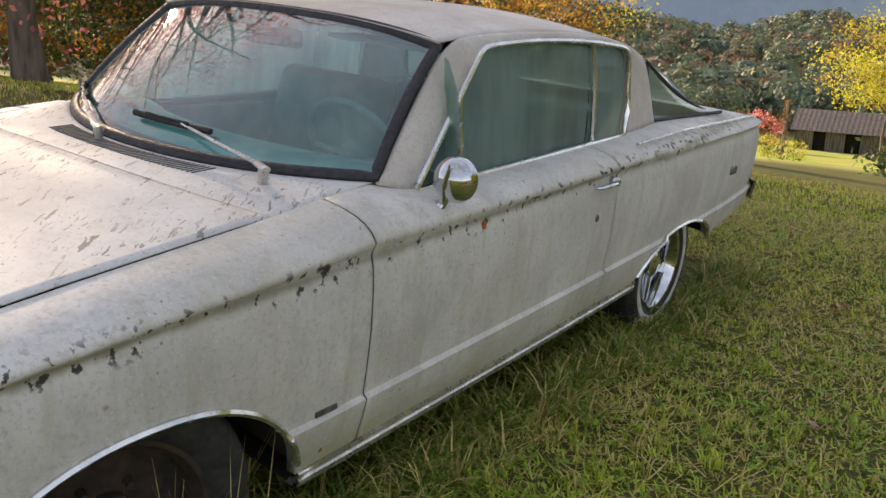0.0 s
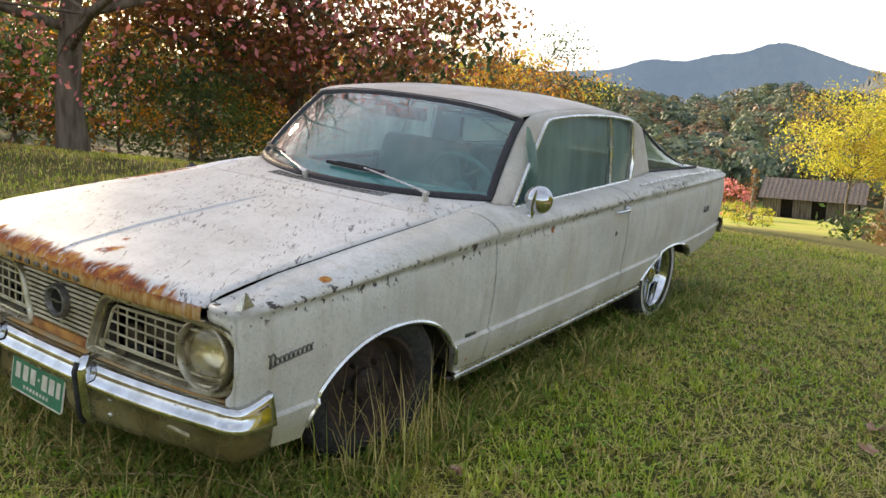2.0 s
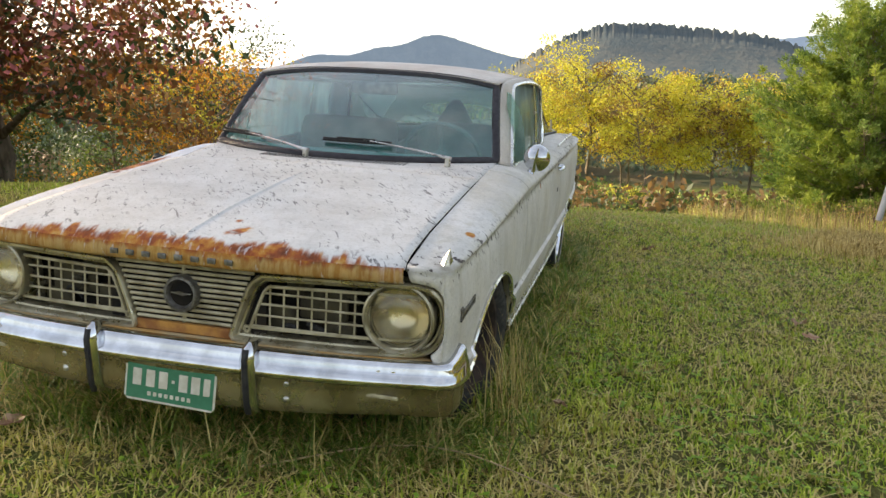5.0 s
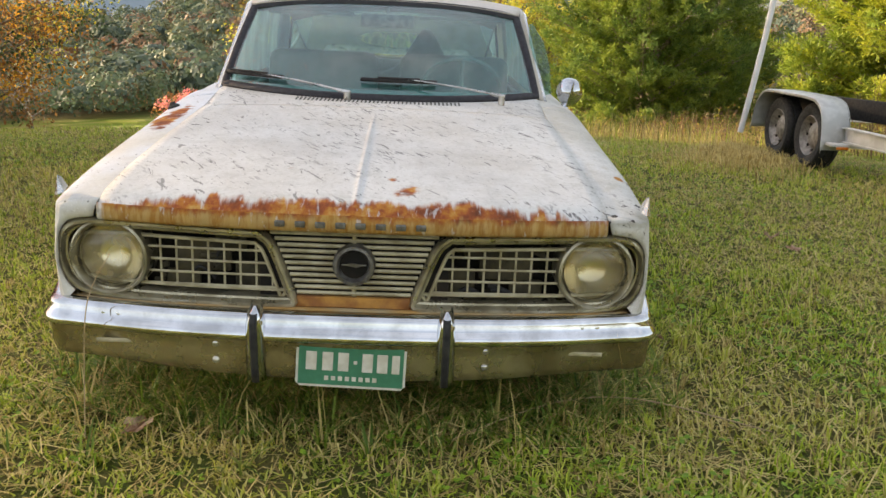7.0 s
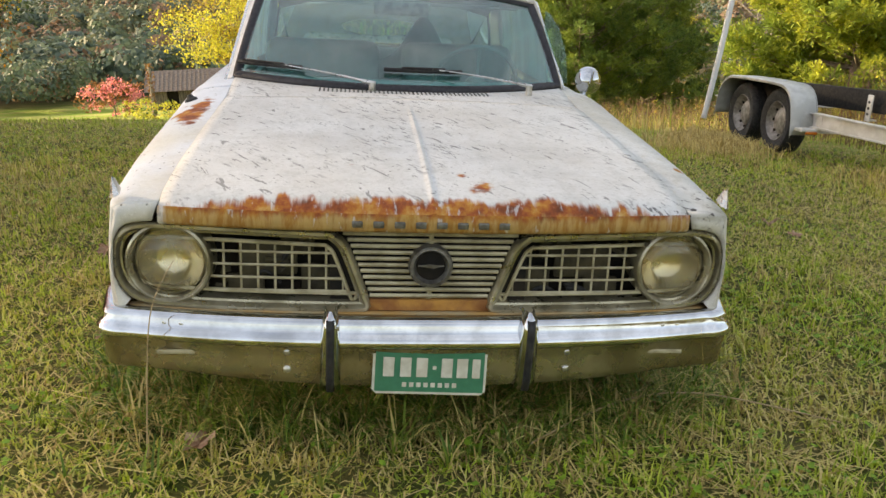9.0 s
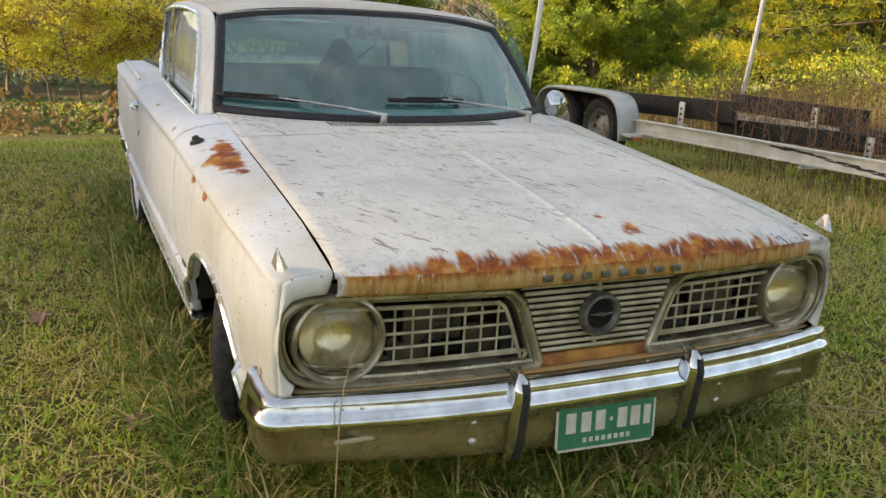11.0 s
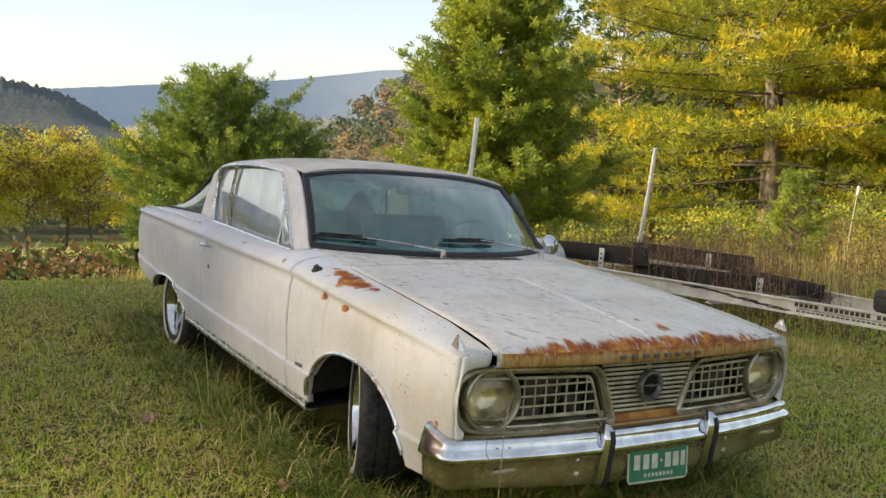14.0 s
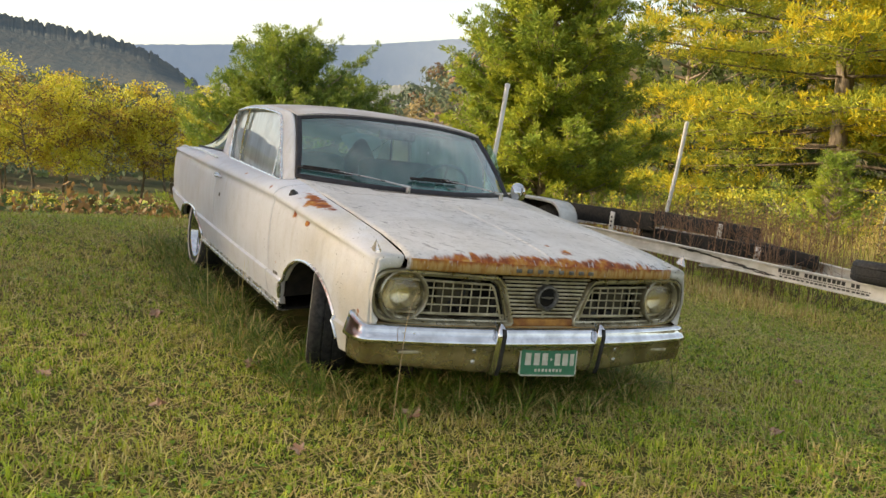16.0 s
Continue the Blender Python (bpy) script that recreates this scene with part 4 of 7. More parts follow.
layered_pine("yellowing_pine", "pine with yellow-green needles on bare limbs", at(-62.05, 46, EYE_B), 19, 8.0, 67, 14, .20, OPEN - 8, 10, .28)
layered_pine("yellowing_pine", "pine with yellow-green needles at the edge of the wood", at(-68.85, 40, EYE_B), 17, 8.0, 69, 14, .14, OPEN - 90, 11, .3)
wx, wy = (np.array(pose(-2.306, 0.108, 0.055, 0.09, 4.57, -1.67)) @ (12.5, 8.4, 0, 1))[:2]
pine("pine", "young bright green pine in tall weeds", (wx, wy, float(ground_z(wx, wy))), 1.9, .62, N_LIME, 68, 3, .08, 16, .02, .35, .1, .012, 11, shape=.8, arms=5, twigs=6)
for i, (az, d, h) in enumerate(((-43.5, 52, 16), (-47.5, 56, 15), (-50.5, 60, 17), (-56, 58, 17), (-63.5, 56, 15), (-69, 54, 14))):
    pine("pine", "dark green pine with the wood's shade put into its needles", at(az - .85, d, EYE_B), h, h * .40, N_DARK, 70 + i, 2.2, .42, 20, .01, -.05, .05, .018, 9, "pines in the wood", .55, width=.12, arms=5, twigs=.8)
for i, (az, d, h) in enumerate(((-38, 52, 9), (-27.5, 60, 9), (-31, 48, 8), (-29, 56, 9))):
    leaf_tree("bare_tree" if i else "shrub_tree", "leafless grey tree among the pines" if i else "dense green and brown shrubby tree", at(az - .85, d, EYE_B), h, h * .5, [L_BROWN] if i else [L_DARKGREEN, L_GREEN, L_BROWN, L_GOLD], 160 if i else 7000, .09, 80 + i, .06, .016, 16, "", M_TWIG if i else M_BARK, 1.0, 8 if i else 4)

# ---- the car ----
CAR = pose(-2.306, 0.108, 0.055, 0.09, 4.57, -1.67)
car = thing("car", "old off-white two-door fastback coupe, weathered and rusty, parked on grass", "car", CAR)

HALF_W = [(0.118, .826), (0.13, .838), (0.16, .845), (0.2, .849), (0.6, .863), (1.4, .874), (2.5, .882), (3.4, .880), (4.2, .862), (4.55, .838), (4.70, .81), (4.76, .78)]
CREASE = [(0.07, .668), (0.3, .690), (1.47, .776), (2.1, .792), (3.0, .808), (4.0, .822), (4.76, .826)]
LOWLINE = [(0.07, .335), (1.25, .358), (2.2, .388), (3.3, .428), (4.76, .49)]
INNER_X = [(0.07, .715), (1.30, .695), (1.66, .703), (1.73, .738), (1.80, .752), (2.9, .728), (3.5, .700), (4.4, .645), (4.76, .60)]
INNER_Z = [(0.07, .682), (0.12, .694), (0.4, .742), (0.8, .782), (1.30, .826), (1.47, .848), (1.64, .862), (1.74, .846), (1.80, .842), (2.9, .868), (3.5, .886), (4.4, .868), (4.76, .846)]


def low_edge(y):
    """Lower edge of the body side, with both wheel arches."""
    z = interp([(0.12, .385), (0.15, .33), (0.20, .245), (0.30, .228), (0.40, .222), (1.25, .225), (1.27, .228), (3.15, .283), (3.18, .285), (4.03, .33), (4.5, .385), (4.76, .43)], y)
    for c, a, top, base in ((0.83, 0.425, 0.522, 0.21), (3.60, 0.435, 0.460, 0.27)):
        u = np.clip(1 - np.abs((y - c) / a) ** 2.25, 0, 1)
        z = np.where(np.abs(y - c) < a, np.maximum(z, base + (top - base) * u ** 0.52), z)
    return z


def side_x(y, z):
    w, zc, zl = interp(HALF_W, y), interp(CREASE, y), interp(LOWLINE, y)
    t = (z - zl) / np.maximum(zc - zl, .05)
    up = 0.012 * np.sin(np.pi * np.clip(t, 0, 1)) + np.clip((y - .12) / .4, 0, 1) * (0.010 * np.exp(-((t - 1.0) / .035) ** 2) - 0.007 * np.exp(-((t - .93) / .06) ** 2)) + 0.015 * np.clip(1 - (z - zl) / .009, 0, 1)
    dn = 0.015 - 0.30 * np.maximum(zl - z, 0) ** 1.15
    return w + np.where(t >= 0, up, np.maximum(dn, -.055))


def shell(y0, y1, n, side):
    """One body-side panel from the lower edge over the shoulder to the inner edge."""
    ys = np.linspace(y0, y1, n)
    rows = []
    lo, zc = low_edge(ys), interp(CREASE, ys)
    zl = np.maximum(lo, interp(LOWLINE, ys))
    levels = [lo + (zl - lo) * s for s in np.linspace(0, 1, 6)]
    levels += [np.minimum(zl + d, np.maximum(zc - .08, lo)) for d in (.002, .009, .013)]
    levels += [levels[-1] + (zc - levels[-1]) * s for s in np.concatenate([np.linspace(.08, .8, 9), np.linspace(.84, 1, 6)])]
    for z in levels:
        rows.append(np.stack([side_x(ys, z), ys, z], 1))
    xa, xb, zb = rows[-1][:, 0], interp(INNER_X, ys), interp(INNER_Z, ys)
    for f, g in ((.03, .16), (.10, .36), (.22, .58), (.40, .76), (.65, .91), (1.0, 1.0)):
        rows.append(np.stack([xa + (xb - xa) * f, ys, zc + (zb - zc) * g], 1))
    p = np.stack(rows)
    # rolled inner edge
    p = np.concatenate([p, p[-1:] + np.array([-0.004, 0, -0.02])])
    first = p[:1].copy()
    first[..., 0] -= 0.03
    p = np.concatenate([first, p])
    p[..., 0] *= side
    return p


def side_panels(side, paint, fender_paint):
    tag = " on driver side" if side > 0 else " on passenger side"
    flip = side > 0
    fender = part("front_fender", Geo().add(*grid(shell(0.120, 1.468, 110, side), flip)), fender_paint, car, "", True, 0.003, 60)
    door = part("door", Geo().add(*grid(shell(1.474, 2.800, 50, side), flip)), paint, car, "", True, 0.003, 60)
    quarter = part("rear_quarter", Geo().add(*grid(shell(2.806, 4.76, 110, side), flip)), paint, car, "", True, 0.003, 60)
    # chrome lips of the arches
    for c, a, y0, y1, own in ((0.83, .425, .415, 1.247, fender), (3.60, .435, 3.172, 4.03, quarter)):
        th = np.linspace(np.pi, 0, 60)
        ys = c + a * 0.985 * np.cos(th)
        zs = low_edge(ys)
        pts = np.stack([side * (side_x(ys, zs) + 0.002), ys, zs], 1)
        part("arch_trim", tube(Geo(), pts, 0.011, 6, flat=0.8), M_BRIGHT, own, "dull chrome wheel arch lip")
        # wheel house behind the opening, near-black to carry its shade
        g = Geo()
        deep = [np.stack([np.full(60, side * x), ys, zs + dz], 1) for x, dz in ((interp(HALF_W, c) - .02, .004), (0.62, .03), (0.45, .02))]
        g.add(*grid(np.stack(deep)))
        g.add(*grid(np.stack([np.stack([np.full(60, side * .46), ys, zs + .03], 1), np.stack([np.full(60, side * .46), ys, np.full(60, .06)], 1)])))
        part("wheel_house", g, M_DARK, own, "wheel house, its shade put into a near-black colour", True, 0.003)
    # sill moulding
    ys = np.linspace(1.262, 3.16, 30)
    zt = low_edge(ys)
    g = Geo()
    prof = ((.000, .006), (.008, .004), (.010, -.006), (.003, -.012), (.010, -.018), (.008, -.034), (-.02, -.040), (-.05, -.036))
    g.add(*grid(np.stack([np.stack([side * (side_x(ys, zt) + a), ys, zt + b], 1) for a, b in prof]), not flip))
    part("sill_moulding", g, M_TRIM, door, "dull metal moulding along the sill", True, 0.003)
    # underside behind the sill
    g = Geo()
    g.add(*grid(np.stack([np.stack([np.full(30, side * x), ys, zt - .035 + dz], 1) for x, dz in ((.82, 0), (.70, .01), (.5, .03), (0, .03))]), not flip))
    part("underbody", g, M_DARK, car, "", True, 0.003)
    # lock and handle
    hy, hz = 2.70, 0.765
    hx = float(side_x(np.array(hy), np.array(hz)))
    g = Geo()
    tube(g, [(side * (hx + .012), hy + .075, hz + .002), (side * (hx + .034), hy + .05, hz + .004), (side * (hx + .036), hy - .03, hz), (side * (hx + .030), hy - .075, hz - .002), (side * (hx + .018), hy - .09, hz - .004)], [.010, .011, .010, .009, .006], 8, flat=.7)
    lathe(g, [(0, .034), (.012, .034), (.016, .028), (.018, 0)], 14, Matrix.Translation((side * hx, hy + .06, hz)) @ Matrix.Rotation(side * math.pi / 2, 4, "Y"))
    part("door_handle", g, M_CHROME, door, "chrome push-button door handle")
    g = Geo()
    kx = float(side_x(np.array(2.63), np.array(0.645)))
    lathe(g, [(0, .004), (.011, .004), (.014, 0), (.014, -.01)], 14, Matrix.Translation((side * kx, 2.66, .645)) @ Matrix.Rotation(side * math.pi / 2, 4, "Y"))
    part("key_lock", g, M_BADGE, door, "round metal key lock")
    # upper trim line on the quarter
    ys = np.linspace(3.02, 4.70, 40)
    p = np.stack([side * (interp(INNER_X, ys) * .25 + interp(HALF_W, ys) * .75 + .004), ys, interp(CREASE, ys) + (interp(INNER_Z, ys) - interp(CREASE, ys)) * .86 + .004], 1)
    part("quarter_trim", tube(Geo(), p, .006, 6), M_TRIM, quarter, "thin dull metal trim along the shoulder")
    # small plate on the fender
    bx = float(side_x(np.array(1.34), np.array(.375)))
    part("fender_plate", box(Geo(), (side * (bx + .002), 1.335, .378), (.005, .075, .016), .002), M_BADGE, fender, "small grey metal badge plate")
    # script badge near the lamp, as plain pieces
    if side > 0:
        g = Geo()
        s_ = np.linspace(0, 1, 120)
        amp = np.where(s_ < .16, .021, .0085)
        y = .222 + .185 * s_ + .006 * np.sin(2 * np.pi * 10 * s_)
        z = .522 + .022 * s_ + np.where(s_ < .16, .006, 0) + amp * np.cos(2 * np.pi * 10 * s_)
        tube(g, np.stack([side_x(y, z) + .003, y, z], 1), .0034, 5)
        y = np.array([.225, .31, .405])
        z = .510 + (y - .225) * .12
        tube(g, np.stack([side_x(y, z) + .003, y, z], 1), .003, 5)
        part("script_badge", g, M_BADGE, fender, "grey metal script badge")
    # blade ornament on the fender
    ob = Geo()
    y = np.array([.10, .13, .17, .20])
    base = [(side * .822, .142, .704), (side * .834, .156, .701), (side * .834, .196, .708), (side * .818, .196, .714), (side * .812, .156, .708)]
    tip = (side * .830, .168, .748)
    verts = np.array(base + [tip, (side * .826, .182, .741)])
    verts = (verts - (side * .823, .17, .706)) * (1.2, 1.2, 1.15) + (side * .826, .148, .704)
    ob.add(verts, [[0, 1, 5], [1, 2, 5], [2, 6, 5], [2, 3, 6], [3, 4, 6], [4, 0, 5], [4, 5, 6], [4, 3, 2], [4, 2, 1, 0]])
    part("fender_ornament", ob, M_TRIM, fender, "small chrome blade ornament on the fender", False)
    return fender, door, quarter


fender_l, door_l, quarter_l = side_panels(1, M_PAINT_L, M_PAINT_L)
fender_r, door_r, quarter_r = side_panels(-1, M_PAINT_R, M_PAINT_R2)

# ---- hood and cowl ----
def hood_z(x, y):
    edge = interp([(0.04, .655), (0.07, .692), (0.12, .710), (0.4, .748), (0.8, .786), (1.24, .822)], y)
    k = np.clip(1 - (np.abs(x) / .72) ** 2.2, 0, 1)
    ridge = .006 * np.exp(-(x / .0065) ** 2) * np.clip((y - .03) * 8, 0, 1) * np.clip((1.12 - y) * 4, 0, 1)
    return edge + k * interp([(0, .004), (.12, .014), (1.24, .026)], y) + ridge


us = np.concatenate([np.linspace(-1, -.1, 18), np.linspace(-.045, .045, 15), np.linspace(.1, 1, 18)])
vs = np.concatenate([[0.0, .012, .03, .055, .09], np.linspace(.14, 1.0, 26)])
rows = []
for v in vs:
    row = []
    for u in us:
        y_front = .038 + .055 * abs(u) ** 2.4
        y_back = 1.235 + .075 * abs(u) ** 2.5
        y = y_front + (y_back - y_front) * v
        x = u * float(interp(INNER_X, max(y, .07))) - math.copysign(.0035, u) * (abs(u) > .99)
        row.append((x, y, float(hood_z(np.array(x), np.array(y - .9 * (y_front - .038) * max(0, 1 - v * 8))))))
    rows.append(row)
hp = np.array(rows)
lip = []
for dy, z in ((.020, .640), (.004, .640), (-.006, .650), (-.006, .672), (-.002, .690)):
    r = hp[0].copy()
    r[:, 1] += dy
    r[:, 2] = z + (.005 * np.exp(-(us / .012) ** 2)) * (z > .645)
    lip.append(r)
hp = np.concatenate([np.array(lip), hp[1:]])
hood = part("hood", Geo().add(*grid(hp, True)), M_HOOD, car, "pale hood with a rusted front edge and dark scratches", True, 0.004, 70)
for i, x in enumerate(np.linspace(-.20, .185, 8)):
    yy = .028 + .05 * (abs(x) / .72) ** 2.2
    g = Geo()
    box(g, (x, yy - .001, .664), (.028, .006, .018), .003)
    part("metal_mark", g, M_BADGE, hood, "small grey metal bar")

# dark grey that paints the shade inside the louvre slots
M_SLOT = plain("slot_shade", (0.05, 0.047, 0.042), (0.09, 0.084, 0.075), 30, 0.9)
# cowl between hood and windshield, with its louvre
def ws_bottom(u):
    """Lower windshield line."""
    return np.array((.70 * u, 1.425 + .245 * abs(u) ** 2.3, .858 + .014 * u * u))


def ws_top(u):
    return np.array((.622 * u, 1.985 + .02 * abs(u) ** 2, 1.252 - .042 * abs(u) ** 3))


uu = np.linspace(-1, 1, 41)
g = Geo()
a = np.array([(u * .70, 1.2385 + .075 * abs(u) ** 2.5, float(hood_z(np.array(u * .70), np.array(1.235))) + .001) for u in uu])
b = np.array([ws_bottom(u) * (1.0, 1, 1) + (0, .006, -.004) for u in uu])
mid = [(1 - s) * a + s * b + np.array((0, 0, .003 * math.sin(s * math.pi))) for s in np.linspace(0, 1, 8)]
mid.insert(0, mid[0] + np.array((0, .002, -.02)))
cowl = part("cowl", Geo().add(*grid(np.stack(mid), True)), M_HOOD, car, "", True, 0.004)
g, gd = Geo(), Geo()
def cowl_at(x, s):
    u = x / .70
    k = np.interp(u, uu, np.arange(41))
    i = int(min(k, 39)); f = k - i
    pa, pb = a[i] * (1 - f) + a[i + 1] * f, b[i] * (1 - f) + b[i + 1] * f
    p = (1 - s) * pa + s * pb
    p[2] += .003 * math.sin(s * math.pi)
    return p
for x in np.arange(-.338, .339, .0169):
    p0, p1 = cowl_at(x, .46), cowl_at(x, .80)
    part("louvre_slot", box(Geo(), (0, 0, 0), (.0066, float(np.linalg.norm(p1 - p0)), .003), 0, pose(*((p0 + p1) / 2 + (0, 0, .0006)), math.degrees(math.atan2(p1[2] - p0[2], p1[1] - p0[1])), 0, 0)), M_SLOT, cowl, "", False)

# ---- windshield ----
vv = np.linspace(0, 1, 16)
ws = np.array([[(1 - v) * ws_bottom(u) + v * ws_top(u) + np.array((0, -.035, .02)) * math.sin(v * math.pi) * (1 - .6 * u * u) for u in uu] for v in vv])
windshield = part("windshield", Geo().add(*grid(ws, True)), M_WINDSHIELD, car, "tinted windshield with a hazy film of dirt", True, 0, 0)
windshield.visible_shadow = False
edge = np.concatenate([ws[0], ws[1:, -1], ws[-1, -2::-1], ws[-2:0:-1, 0]])
ctr = np.array((0, 1.7, 1.06))
edge = np.concatenate([edge, edge[:2]])
def ring_strip(line, width, lift, outward):
    """A flat rubber band round a pane."""
    t = np.gradient(line, axis=0)
    t /= np.linalg.norm(t, axis=1)[:, None]
    n = np.asarray(outward, float)
    s = np.cross(t, n)
    s /= np.linalg.norm(s, axis=1)[:, None]
    n2 = np.cross(s, t)
    rows = []
    for a_, h in ((-width, 0), (-width * .9, lift * .7), (-width * .4, lift), (width * .3, lift), (width * .55, 0)):
        rows.append(line + s * a_ + n2 * h)
    return np.stack(rows)
ring = ring_strip(edge, .021, .009, (0, -.75, .66))
part("windshield_seal", Geo().add(*grid(ring, True)), M_SEAL, windshield, "black rubber seal round the windshield", True, 0.004, 0)

# ---- roof and pillars ----
ROOF_SIDE = [(.632, 1.99, 1.222), (.655, 2.13, 1.246), (.672, 2.45, 1.262), (.676, 2.8, 1.258), (.672, 3.10, 1.232), (.662, 3.28, 1.195), (.655, 3.43, 1.145)]
side_line = smooth_line(ROOF_SIDE, 31)
rows = []
for i, s in enumerate(side_line):
    v = i / 30
    yc = 1.975 + (3.36 - 1.975) * v
    zc = float(interp([(1.975, 1.262), (2.15, 1.292), (2.5, 1.309), (2.9, 1.303), (3.2, 1.268), (3.36, 1.235)], yc))
    row = []
    for u in np.linspace(-1, 1, 33):
        k = 1 - abs(u) ** 2.6
        row.append((s[0] * u, s[1] + (yc - s[1]) * k, s[2] + (zc - s[2]) * (1 - abs(u) ** 2.4)))
    rows.append(row)
rp = np.array(rows)
first = rp[0] + np.array((0, .012, -.022))
roof = part("roof", Geo().add(*grid(np.concatenate([first[None], rp]), True)), M_ROOF, car, "off-white roof with brownish lichen stain", True, 0.004, 60)
inner = rp.copy()
inner[..., 2] -= .045
inner[..., 0] *= .96
part("headliner", Geo().add(*grid(inner[1:-1], True)), M_HEADLINER, roof, "faded cloth headliner")

for side in (1, -1):
    s = np.array((side, 1, 1))
    outer = smooth_line([(.712, 1.655, .862), (.632, 2.005, 1.222), (.655, 2.13, 1.246), (.672, 2.45, 1.262), (.676, 2.8, 1.258), (.672, 3.10, 1.232), (.660, 3.30, 1.19), (.655, 3.43, 1.145), (.690, 3.53, .886)], 81, 2)
    inn = smooth_line([(.748, 1.775, .838), (.677, 2.11, 1.172), (.672, 2.15, 1.210), (.675, 2.20, 1.220), (.688, 2.45, 1.236), (.692, 2.8, 1.232), (.690, 3.04, 1.214), (.688, 3.12, 1.205), (.688, 3.155, 1.175), (.692, 3.168, 1.12), (.716, 3.165, .96), (.722, 3.14, .872)], 81, 2)
    rows = []
    for f, lift in ((0, 0), (.1, .006), (.35, .010), (.65, .010), (.92, .006), (1, -.004)):
        r = outer * (1 - f) + inn * f
        r[:, 0] += lift
        rows.append(r)
    rows.append(inn + np.array((-.03, 0, 0)))
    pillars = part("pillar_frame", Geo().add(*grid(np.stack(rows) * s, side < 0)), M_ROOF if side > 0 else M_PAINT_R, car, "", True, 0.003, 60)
    # bright frame round the side windows
    closed = np.concatenate([inn, resample([inn[-1], (.742, 2.4, .855), inn[0]], 20)[1:]])
    closed = np.concatenate([closed, closed[:2]])
    part("window_trim", tube(Geo(), (closed + (.006, 0, 0)) * s, .0115, 8, flat=.8), M_BRIGHT, pillars, "dull chrome frame round the side windows")
    # panes: main pane and quarter pane, with the upright between
    def pane(y0, y1, n=14, inset=.006):
        cols = []
        top = inn[(inn[:, 2] > 0.84)]
        for y in np.linspace(y0, y1, n):
            front = np.interp(y, [1.775, 2.145], [.838, 1.206])
            up = inn[10:-10]
            zt = np.interp(y, up[:, 1], up[:, 2]) if y > 2.145 else front
            zt = min(zt, 1.232)
            zb = np.interp(y, [1.775, 3.135], [.838, .872])
            xb, xt = np.interp(y, [1.775, 3.135], [.742, .716]), np.interp(zt, [.838, 1.22], [.742, .682])
            cols.append([(side * ((1 - f) * xb + f * xt - .012 + .008 * math.sin(f * math.pi)), y, (1 - f) * zb + f * max(zt, zb + .003)) for f in np.linspace(0, 1, 9)])
        return np.array(cols)
    gl = M_SIDEGLASS if side > 0 else M_SIDEGLASS_R
    a0 = 2.02 if side > 0 else 2.02
    w1 = part("main_window", Geo().add(*grid(pane(a0, 2.845), side < 0)), gl, car, "fogged greenish side window, sky reflection painted into the passenger film", True, 0, 0)
    w2 = part("rear_side_window", Geo().add(*grid(pane(2.855, 3.15), side < 0)), gl, car, "fogged greenish rear side window, sky reflection painted into the passenger film", True, 0, 0)
    w1.visible_shadow = w2.visible_shadow = False
    part("window_upright", tube(Geo(), [(side * .722, 2.885, .866), (side * .712, 2.868, 1.05), (side * .688, 2.85, 1.228)], .009, 6), M_BRIGHT, pillars, "thin metal upright between the windows")
    if side > 0:
        # vent pane swung open: its upright and the turned glass
        part("vent_upright", tube(Geo(), [(.736, 2.02, .848), (.70, 2.02, 1.09)], .007, 6), M_BRIGHT, pillars, "thin metal upright of the vent window")
        p = np.array([[(.713, 1.96, .842), (.700, 1.96, .98), (.682, 1.96, 1.13), (.680, 1.955, 1.186)], [(.757, 1.93, .852), (.742, 1.94, .99), (.718, 1.945, 1.12), (.690, 1.95, 1.182)], [(.797, 1.90, .867), (.785, 1.91, .99), (.752, 1.93, 1.10), (.702, 1.945, 1.174)]])
        vw = part("vent_window", Geo().add(*grid(p)), M_REARGLASS, car, "small vent window standing open", False, 0.004)
    else:
        v1 = part("vent_window", Geo().add(*grid(pane(1.80, 2.01, 8), side < 0)), gl, car, "small closed vent window", True, 0, 0)
        v1.visible_shadow = False
        part("vent_upright", tube(Geo(), [(-.738, 2.015, .848), (-.70, 2.02, 1.075)], .007, 6), M_BRIGHT, pillars, "thin metal upright of the vent window")

# wraparound rear window
g = Geo()
rows = []
for v in np.linspace(0, 1, 14):
    row = []
    for u in np.linspace(-1, 1, 33):
        k = abs(u)
        top = np.array((.640 * u, 3.385 + .06 * k ** 3, 1.228 - .085 * k ** 2.4))
        bot = np.array((.640 * u, 4.46 - .55 * max(0, k - .80) / .2 * .35, .875 + .008 * k))
        p = (1 - v) * top + v * bot
        p[2] += .075 * math.sin(v * math.pi) * (1 - k ** 4)
        if k > .8:
            p[2] -= (k - .8) * .12 * math.sin(v * math.pi)
        row.append(p)
    rows.append(row)
rg = np.array(rows)
rear_window = part("rear_window", Geo().add(*grid(rg, True)), M_REARGLASS, car, "large sloping wraparound rear window", True, 0, 0)
rear_window.visible_shadow = False
for side, col in ((1, -1), (-1, 0)):
    e = rg[:, col]
    low = np.stack([np.full(14, side * .675), np.linspace(3.50, 4.42, 14), np.linspace(.892, .872, 14)], 1)
    q = part("quarter_glass", Geo().add(*grid(np.stack([e, (e + low) / 2 + (side * .012, 0, 0), low]), side < 0)), M_REARGLASS, rear_window, "", True, 0, 0)
    q.visible_shadow = False
    ln = np.concatenate([low[::-1], e[:1], e])
    part("rear_window_seal", tube(Geo(), smooth_line(ln, 60, 1) + (side * .006, 0, .003), .008, 6), M_SEAL, rear_window, "black rubber seal of the rear window")

